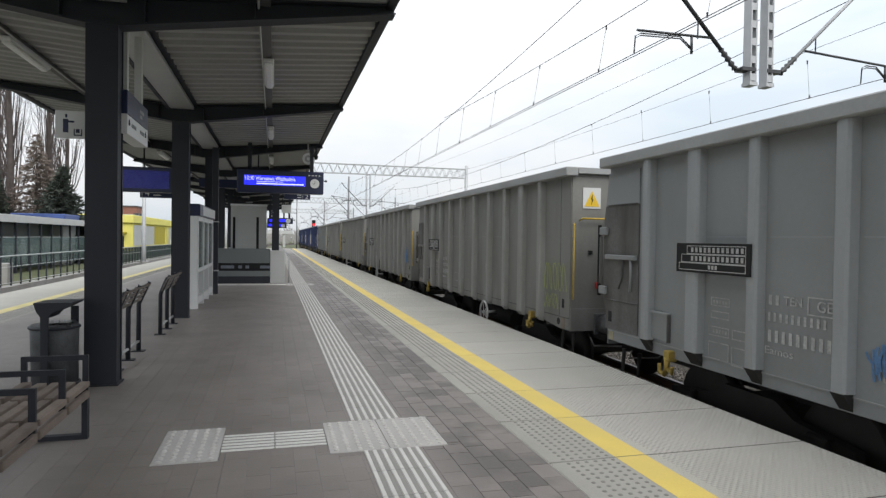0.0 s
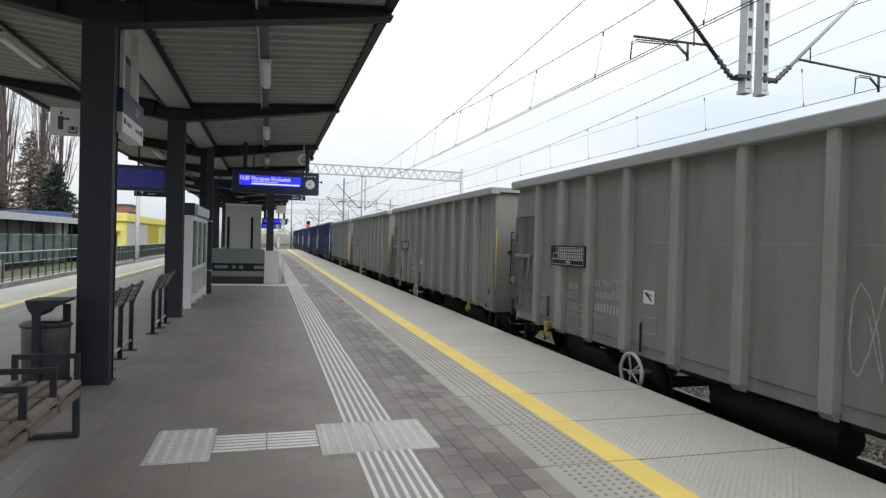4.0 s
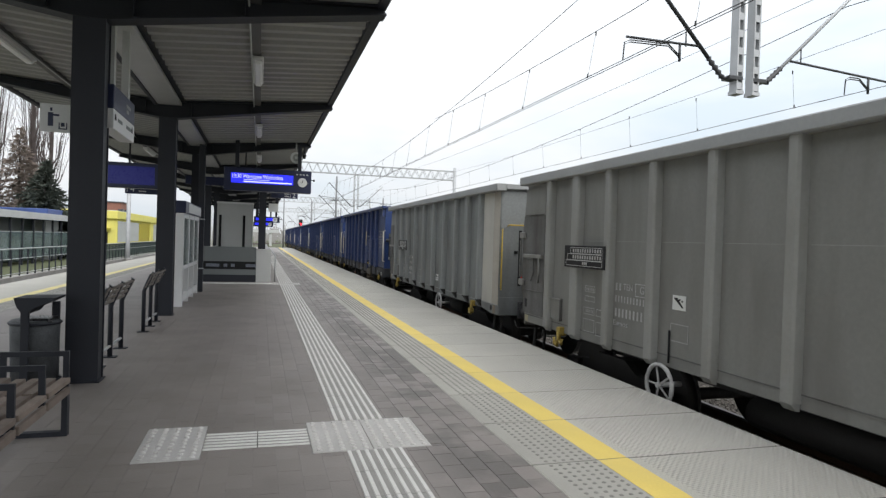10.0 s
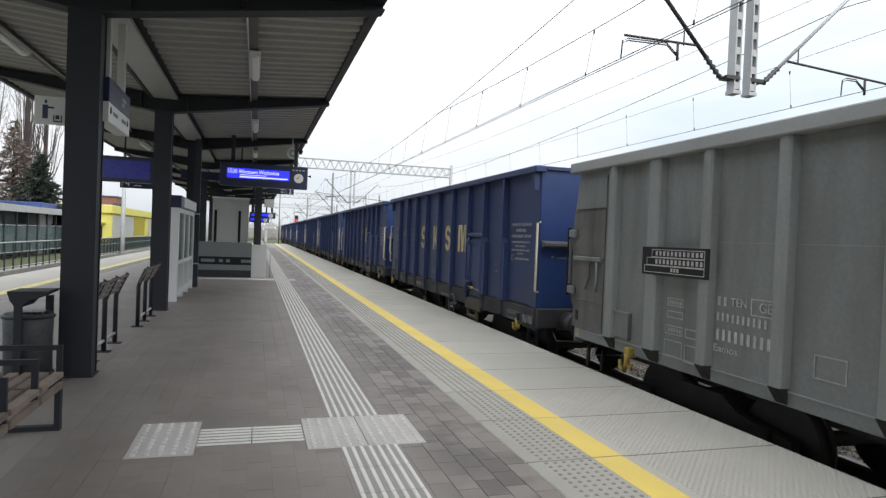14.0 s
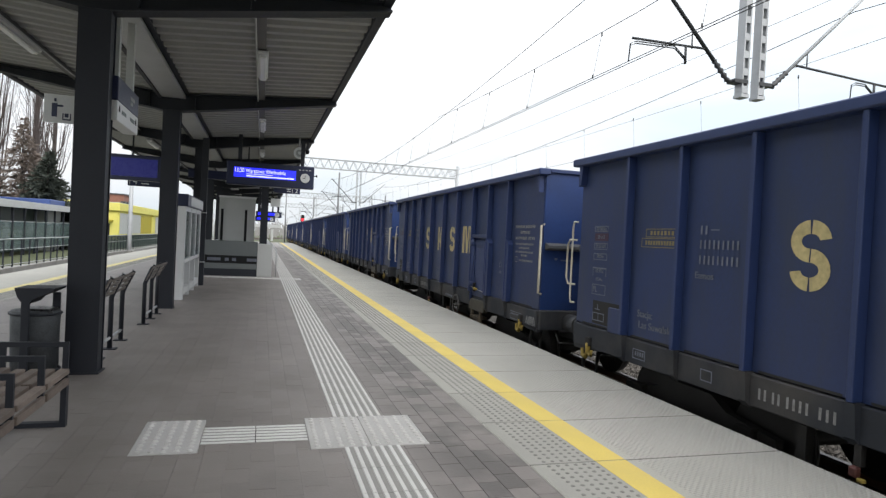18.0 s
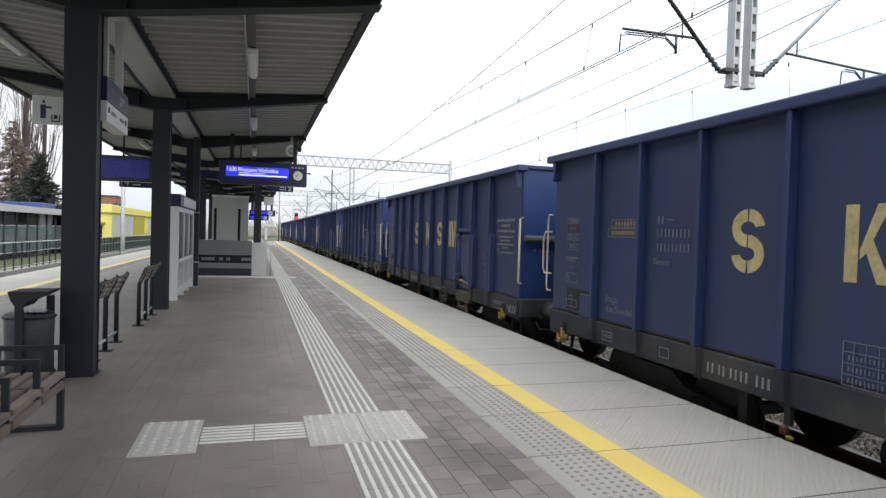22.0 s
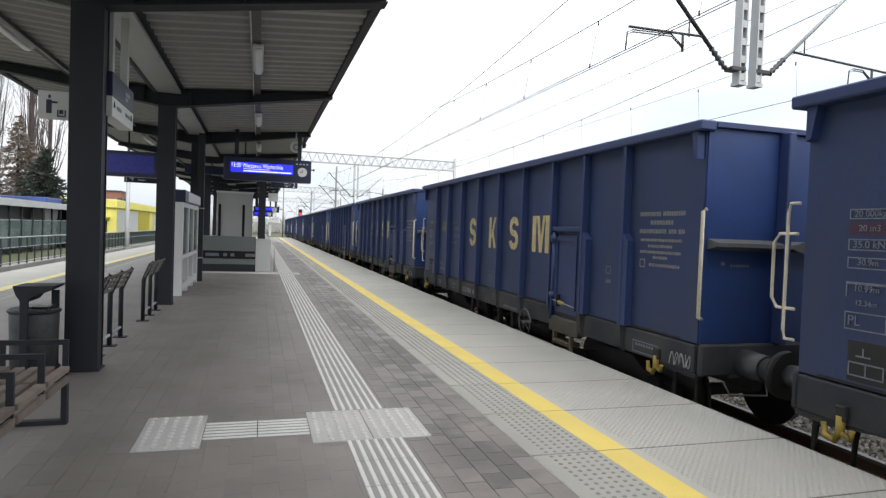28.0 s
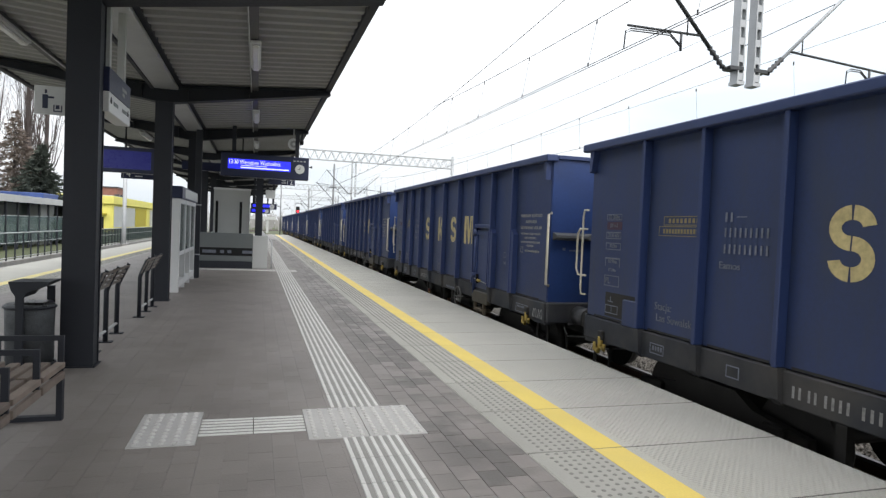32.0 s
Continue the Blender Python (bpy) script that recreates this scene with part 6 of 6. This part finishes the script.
    rail_part("door_post", [(-1.48, y1 - 0.03, 0.30 + P), (-1.48, y1 - 0.03, 1.62 + P)], 0.035, M_BLUERIM, w)
    rail_part("door_lever", [(-1.50, y1 - 0.27, 0.59 + P), (-1.51, y1 - 0.32, 0.583 + P), (-1.51, y1 - 0.43, 0.577 + P), (-1.50, y1 - 0.45, 0.575 + P)], [0.02, 0.03, 0.03, 0.012], M_YHOOK, w)
    rail_part("lock_rod", [(-1.485, y1 - 0.04, 0.60 + P), (-1.495, y1 - 0.45, 0.575 + P), (-1.485, y0 + 0.08, 0.55 + P)], 0.010, M_GREYRIM, w)
    bx("latch", M_BLACK, w, -1.515, -1.46, y1 - 0.26, y1 - 0.21, 0.52 + P, 0.70 + P, 0.008)
    for zz in (0.62, 1.48):
        bm = bmesh.new()
        tube(bm, [(-1.48, y1 - 0.03, zz + P), (-1.48, y1 - 0.03, zz + 0.10 + P)], 0.055, 10)
        part("hinge_knuckle", bm, M_BLUEW, w)
    bx("door_panel", M_BLUERIM, dr, -1.462, -1.4555, y0 + 0.20, y1 - 0.16, 0.56 + P, 1.42 + P, 0.004)
    bx("door_sill", mat("oily_brown_steel", (0.052, 0.044, 0.030), 0.6, var=0.3, scale=6) if "oily_brown_steel" not in bpy.data.materials else bpy.data.materials["oily_brown_steel"], w, -1.50, -1.40, y0 - 0.05, y1 + 0.02, 0.13 + P, 0.36 + P, 0.015)
    st = bx("step", M_TREAD, w, -1.53, -1.32, y0 + 0.17, y1 - 0.19, -0.03 + P, 0.03 + P, 0.006, "worn brown wooden step")
    for y in (y0 + 0.12, y1 - 0.19):
        bx("step_hanger", M_TREAD, st, -1.51, -1.45, y, y + 0.045, -0.30 + P, 0.14 + P, 0.006)
    for y in (0.62, L - 0.48):
        hook_yellow(w, y)
    running_gear(w, L, 0.92)
    brake_wheel(w, 4.08, 0.12 + P, M_SOOTY, r=0.22, t=0.014)
    lv = bx("changeover_lever", M_REDDULL, w, -1.50, -1.44, 6.63, 6.70, 0.71, 0.79, 0.012, "red brake changeover handle")
    bx("lever_tip", M_YHOOK, lv, -1.50, -1.46, 6.57, 6.628, 0.69, 0.72, 0.006)
    bx("lever_shaft", M_UNDER, lv, -1.45, -1.40, 6.635, 6.695, 0.79, 0.95)
    for y in (5.0, 5.65, 7.2):
        bx("brake_hanger", M_UNDER, w, -1.36, -1.28, y, y + 0.10, 0.45, 0.92)
    return w


# two of the grey wagons carry their brake wheel nearer the front
TRAIN = []
b0 = blue_wagon()
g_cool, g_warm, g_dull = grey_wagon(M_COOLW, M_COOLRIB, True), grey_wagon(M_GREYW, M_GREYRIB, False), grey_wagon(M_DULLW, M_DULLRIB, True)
GREYS = [g_cool, g_warm] + [copy_thing(g_warm, g_warm.matrix_basis.copy()) for _ in range(3)] + [g_dull]
BLUES = [b0] + [copy_thing(b0, b0.matrix_basis.copy()) for _ in range(13)]
for w in GREYS[:2] + GREYS[5:]:
    for c in w.children:
        if c.name.split(".")[0] in ("brake_wheel", "brake_rod", "data_plate"):
            c.location.y -= 2.3
        if c.name.split(".")[0] in ("brake_wheel", "brake_rod"):
            c.location.y -= 0.3
for c in GREYS[5].children:
    if c.name.split(".")[0] == "data_plate":
        c.location.y, c.location.z = c.location.y + 0.49, c.location.z - 0.34
    if c.name.split(".")[0] == "load_table":
        c.location.y -= 0.09
for k, w in enumerate(GREYS):
    TRAIN.append((w, 8.23 + 11.4 * (k - 1) + (0.10 if k == 0 else 0.0), GL))
for k, w in enumerate(BLUES):
    TRAIN.append((w, 65.34 + 12.34 * k, BL))


def spray(w, strokes, m, r=0.016, x=-1.420):
    bm = bmesh.new()
    step = 0
    for s in strokes:
        for (ya, za), (yb, zb) in zip(s, s[1:]):
            step += 1
            d = Vector((yb - ya, zb - za))
            nrm = Vector((-d.y, d.x)).normalized() * r
            v = [bm.verts.new((x - 0.0004 * step, a + o.x, z + P + o.y)) for a, z, o in ((ya, za, nrm), (yb, zb, nrm), (yb, zb, -nrm), (ya, za, -nrm))]
            bm.faces.new(v)
    return tagged(part("spray_scribble", bm, m, w, "scribbled spray paint mark"), kind="stuff")


def scribble(seed, y0, y1, z0, z1, n):
    rr = random.Random(seed)
    out = []
    for i in range(n):
        yy = y0 + (y1 - y0) * (i + 0.5) / n
        hw = (y1 - y0) / n * 0.45
        a0 = rr.uniform(0, 6)
        f, g = rr.uniform(0.35, 0.6), rr.uniform(0.5, 0.95)
        out.append([(yy + hw * math.cos(a0 + f * j), (z0 + z1) / 2 + (z1 - z0) / 2 * math.sin(a0 * 1.7 + g * j)) for j in range(14)])
    return out


def blot(seed, yc, zc, ry, rz, n):
    """A sprayed blot: many short strokes inside an uneven oval, and a few loose curls."""
    rr = random.Random(seed)
    out = []
    for i in range(n):
        a, d = rr.uniform(0, 2 * math.pi), rr.random() ** 0.6
        y, z, b = yc + ry * d * math.cos(a), zc + rz * d * math.sin(a), rr.uniform(-0.5, 0.5) + 1.2
        ln = rr.uniform(0.05, 0.13)
        out.append([(y - ln * math.cos(b), z - ln * math.sin(b)), (y, z), (y + ln * math.cos(b + 0.4), z + ln * math.sin(b + 0.4))])
    for i in range(4):
        c, r = yc - ry * (0.7 + 0.35 * i), rr.uniform(0.06, 0.12)
        out.append([(c + r * math.cos(0.5 * j), zc - rz * 0.5 + 1.2 * r * math.sin(0.5 * j + i)) for j in range(11)])
    return out


tagged(GREYS[0], "weathered grey open freight wagon with blue spray paint")
spray(GREYS[0], blot(2, GL - 3.85, 0.75, 0.16, 0.16, 22), M_GRAFB, 0.010)
spray(GREYS[0], blot(12, GL - 4.15, 0.50, 0.10, 0.20, 14), M_GRAFB, 0.010)
tagged(GREYS[1], "grey open freight wagon with lime scribble and warning sign")
spray(GREYS[1], scribble(3, 0.16, 0.96, 0.78, 1.22, 5), M_GRAFY, 0.007)
spray(GREYS[1], scribble(13, 0.45, 0.95, 0.48, 0.72, 3), M_GRAFY, 0.006, -1.4215)
sg = bx("warning_sign", M_SIGNW, GREYS[1], -1.22, -0.92, 0.058, 0.067, 2.84, 3.16, 0.0, "white board with yellow electric warning triangle")
bm = bmesh.new()
prism(bm, [(-1.20, 2.87), (-0.94, 2.87), (-1.07, 3.11)], "y", 0.054, 0.0575)
part("triangle", bm, M_ORANGE, sg)
bm = bmesh.new()
prism(bm, [(-1.09, 2.89), (-1.05, 2.97), (-1.08, 2.97), (-1.06, 3.06), (-1.09, 2.99), (-1.065, 2.99)], "y", 0.050, 0.0535)
part("bolt", bm, M_BLACK, sg)
tagged(GREYS[2], "grey open freight wagon with a blue spray blot")
spray(GREYS[2], blot(4, 0.68, 0.99, 0.20, 0.20, 60), M_GRAFB, 0.015)
spray(GREYS[2], scribble(5, 1.3, 3.5, 0.62, 1.35, 7), M_GRAFW, 0.006, -1.4215)
spray(GREYS[3], scribble(9, GL - 1.27, GL - 0.83, 0.30, 0.48, 4), M_GRAFY, 0.008, -1.4415)
spray(GREYS[3], scribble(10, GL - 1.22, GL - 1.02, 0.18, 0.29, 2), M_GRAFY, 0.008, -1.4175)
tagged(GREYS[4], "grey open freight wagon with lime graffiti")
spray(GREYS[4], scribble(6, 0.22, 0.96, 0.98, 1.26, 5), M_GRAFY, 0.0075)
spray(GREYS[4], scribble(7, 0.50, 0.76, 0.76, 0.95, 2), M_GRAFY, 0.009, -1.4215)
tagged(GREYS[5], "grey open freight wagon with a pale repainted corner panel")
bx("pale_panel", mat("pale_repaint", (0.42, 0.41, 0.37), 0.6, var=0.08, scale=1.5, dirt=(0.25, 0.23, 0.2), dirt_amount=0.4, streak=True), GREYS[5], -1.4145, -1.4105, 0.42, 0.985, 1.145, 3.32)
bx("pale_panel", mat("rust_stained_repaint", (0.36, 0.335, 0.29), 0.65, var=0.12, scale=2.5, dirt=(0.23, 0.19, 0.15), dirt_amount=0.5, streak=True), GREYS[5], -1.4145, -1.4105, 0.10, 0.416, 1.145, 3.32)
# these two have a level rail and a red reflector on the near end instead of the loops
for w in (GREYS[1], GREYS[5]):
    for c in [c for c in w.children if c.name.split(".")[0] == "end_grab" and c.data.vertices[0].co.y < 1]:
        bpy.data.objects.remove(c)
    rail_part("end_grab", [(-1.26, 0.07, 2.66), (-1.26, -0.01, 2.68), (-0.72, -0.01, 2.68), (-0.72, 0.07, 2.66)], 0.014, M_HANDY, w)
    bx("tail_reflector", M_REDP, w, -0.99, -0.90, 0.04, 0.069, 1.60, 1.70, 0.005)

for k, w in enumerate(BLUES[:5]):
    spray(w, scribble(20 + k, 0.07, 0.40, 0.22, 0.36, 4), M_GRAFW, 0.006, -1.4475)


def motions():
    for w, start, length in TRAIN:
        rows = []
        for t, s in S_ROWS:
            x0, y0 = on_track(start - s)
            x1, y1 = on_track(start - s + length)
            rows.append((t, pose(x0, y0, RAIL_Z, 0, 0, -math.degrees(math.atan2(x1 - x0, y1 - y0)))))
        walk(w, rows)


# ---- paving pieces ----
def stud_grid(bm, x0, x1, y0, y1, nx, ny, r, h, z=0.0, seg=8):
    for i in range(nx):
        for j in range(ny):
            cx, cy = x0 + (x1 - x0) * (i + 0.5) / nx, y0 + (y1 - y0) * (j + 0.5) / ny
            lo = [bm.verts.new((cx + r * math.cos(2 * math.pi * k / seg), cy + r * math.sin(2 * math.pi * k / seg), z)) for k in range(seg)]
            hi = [bm.verts.new((cx + 0.6 * r * math.cos(2 * math.pi * k / seg), cy + 0.6 * r * math.sin(2 * math.pi * k / seg), z + h)) for k in range(seg)]
            for k in range(seg):
                bm.faces.new((lo[k], lo[(k + 1) % seg], hi[(k + 1) % seg], hi[k]))
            bm.faces.new(hi)


SW = EDGE_R - SLAB_R
slab_me = mesh_of("edge_slab", box(bmesh.new(), 0, SW, 0.006, 0.994, -0.13, 0.0, 0.007), M_SLAB)
paint_me = mesh_of("yellow_paint", box(bmesh.new(), 0.532, 0.777, 0.008, 0.993, 0.0, 0.0025), M_YEL)
pale_line_me = mesh_of("yellow_paint", box(bmesh.new(), 0.532, 0.777, 0.008, 0.993, 0.0, 0.0025), M_YELPALE)
seam_me = mesh_of("joint", box(bmesh.new(), 0.01, SW - 0.01, -0.0055, 0.0055, -0.02, -0.0015), M_SEAM)
bm = bmesh.new()
stud_grid(bm, 0.10, 0.52, 0.01, 0.99, 6, 14, 0.018, 0.0065, 0.0)
stud_me = mesh_of("warning_studs", bm, M_STUD)
field_me = mesh_of("warning_field", box(bmesh.new(), 0.012, 0.530, 0.010, 0.990, -0.01, 0.0016), M_FIELD)
for i in range(102):
    y = Y0 + 0.667 + i - 1.0
    for x, rz in ((SLAB_R, 0), (SLAB_L, 180)):
        s = shared("edge_slab", slab_me, platform, (x, y + (1.0 if rz else 0.0), 0), (0, 0, radians(rz)))
        shared("yellow_paint", pale_line_me if rz else paint_me, s)
        shared("warning_field", field_me, s)
        shared("warning_studs", stud_me, s)
        shared("joint", seam_me, s)

# guiding strip: ribbed tiles
T0, T1 = -0.151, 0.268
TL = 0.42


def ribbed(w, length, n, name="guide_tile"):
    """Tile with n pale ribs along y."""
    base = box(bmesh.new(), 0, w, 0.003, length - 0.003, -0.045, 0.0)
    me = mesh_of(name, base, M_GROOVE)
    bm = bmesh.new()
    step = (w - 0.034) / (n - 1)
    for i in range(n):
        c = 0.017 + i * step
        a, b = 0.0155, 0.0115
        prism(bm, [(c - a, 0.0), (c + a, 0.0), (c + b, 0.006), (c - b, 0.006)], "y", 0.004, length - 0.004)
    return me, mesh_of("guide_ribs", bm, M_RIBW)


tile_me, ribs_me = ribbed(T1 - T0, TL, 7)
PAD_Y0, PAD_Y1 = 4.207, 4.972
y = PAD_Y1
ys = []
while y < Y1 - 1:
    ys.append(y)
    y += TL
y = PAD_Y0 - TL
while y > Y0 + 8:
    ys.append(y)
    y -= TL
for y in ys:
    if abs(y + TL / 2 - 20.72) > 0.3:
        t = shared("guide_tile", tile_me, platform, (T0, y, 0.001))
        shared("guide_ribs", ribs_me, t)


def pad(x0, x1, y0, y1, nx, ny):
    w, d = x1 - x0, y1 - y0
    me = mesh_of("attention_tile", box(bmesh.new(), 0.002, w - 0.002, 0.002, d - 0.002, -0.045, 0.004, 0.003), M_TACT)
    bm = bmesh.new()
    stud_grid(bm, 0.01, w - 0.01, 0.01, d - 0.01, nx, ny, 0.023, 0.011, 0.004, 8)
    sm = mesh_of("studs", bm, M_DOME)
    t = shared("attention_tile", me, platform, (x0, y0, 0))
    shared("studs", sm, t)


pad(-0.396, 0.054, PAD_Y0, PAD_Y1, 5, 10)
pad(0.054, 0.503, PAD_Y0, PAD_Y1, 5, 10)
pad(-1.612, -1.168, 4.235, 5.015, 5, 10)
pad(-0.396, 0.503, 20.35, 21.1, 10, 9)
cr_me, cr_ribs = ribbed(0.385, 0.386, 6)
for x in (-1.168, -0.782):
    t = shared("guide_tile", cr_me, platform, (x, 4.80, 0.001), (0, 0, -math.pi / 2))
    shared("guide_ribs", cr_ribs, t)
for i in range(6):
    t = shared("guide_tile", cr_me, platform, (-2.71 + 0.386 * i, 20.92, 0.001), (0, 0, -math.pi / 2))
    shared("guide_ribs", cr_ribs, t)

# pavers in running bond: single pieces nearest the way, the rest one field
PW, PL = 0.158, 0.236


def gap_at(x):
    """Joints are washed out beyond the canopy edge and filled with sand under it."""
    return 0.0034 if x > 0.26 else 0.0007


one = {g: mesh_of("paver", box(bmesh.new(), g / 2, PW - g / 2, g / 2, PL - g / 2, -0.05, 0.0, 0.0016 if g > 0.002 else 0.0006), M_PAVE) for g in (0.0034, 0.0007)}
HOLES = [(T0, T1, Y0, Y1), (-0.396, 0.503, PAD_Y0, PAD_Y1), (-1.612, -1.168, 4.235, 5.015), (-1.168, -0.396, 4.413, 4.80), (-0.396, 0.503, 20.35, 21.1), (-2.71, -0.396, 20.53, 20.92)]
fv, ff = [], []
rp = np.random.RandomState(9)


def clip_cell(cell):
    """Cut a paver back from the tactile tiles into the pieces that are left."""
    left = [cell]
    for a, b, c, d in HOLES:
        cut = []
        for x0, x1, y0, y1 in left:
            if x1 <= a or x0 >= b or y1 <= c or y0 >= d:
                cut.append((x0, x1, y0, y1))
                continue
            lo, hi = max(y0, c), min(y1, d)
            cut += [(x0, x1, y0, lo), (x0, x1, hi, y1), (x0, min(x1, a), lo, hi), (max(x0, b), x1, lo, hi)]
        left = [o for o in cut if o[1] - o[0] > 0.008 and o[3] - o[2] > 0.008]
    return left


ncol = int((SLAB_R - SLAB_L) / PW) + 1
near = 0
for i in range(ncol):
    x0 = SLAB_R - (i + 1) * PW
    y = -2.0 - (PL / 2 if i % 2 else 0)
    while y < 62.0:
        cells = clip_cell((max(x0, SLAB_L), x0 + PW, y, y + PL))
        whole = len(cells) == 1 and abs((cells[0][1] - cells[0][0]) - PW) < 1e-4 and abs((cells[0][3] - cells[0][2]) - PL) < 1e-4
        if whole and -1.2 < x0 and 2.5 < y < 7.3 and near < 296:
            shared("paver", one[gap_at(x0)], platform, (x0, y, rp.uniform(-0.0010, 0.0003)))
            near += 1
            cells = []
        for c in cells:
            g = gap_at(x0)
            a, b, d, e = c[0] + g / 2, c[1] - g / 2, c[2] + g / 2, c[3] - g / 2
            z, q = rp.uniform(-0.0008, 0.0002), 0.0014 if x0 > 0.26 else 0.0006
            k = len(fv)
            fv += [(a, d, -0.03), (b, d, -0.03), (b, e, -0.03), (a, e, -0.03), (a + q, d + q, z), (b - q, d + q, z), (b - q, e - q, z), (a + q, e - q, z)]
            ff += [(k, k + 1, k + 5, k + 4), (k + 1, k + 2, k + 6, k + 5), (k + 2, k + 3, k + 7, k + 6), (k + 3, k, k + 4, k + 7), (k + 4, k + 5, k + 6, k + 7)]
        y += PL
me = bpy.data.meshes.new("paver_field")
me.from_pydata(fv, [], ff)
me.materials.append(M_PAVEJ)
field = new("paver_field", me)
field.parent = platform
tagged(field, "grey concrete pavers laid in running bond", kind="stuff")
bx("far_paving", M_PAVEJ, platform, SLAB_L, SLAB_R, 61.9, Y1, -0.05, -0.004)
bx("near_paving", M_PAVEJ, platform, SLAB_L, SLAB_R, BACK_Y, -1.9, -0.049, -0.004)
for x0, x1 in ((SLAB_R, EDGE_R), (EDGE_L, SLAB_L)):
    bx("edge_slab", M_SLAB, platform, x0, x1, BACK_Y, Y0 - 0.34, -0.13, 0.0, 0.007)

motions()
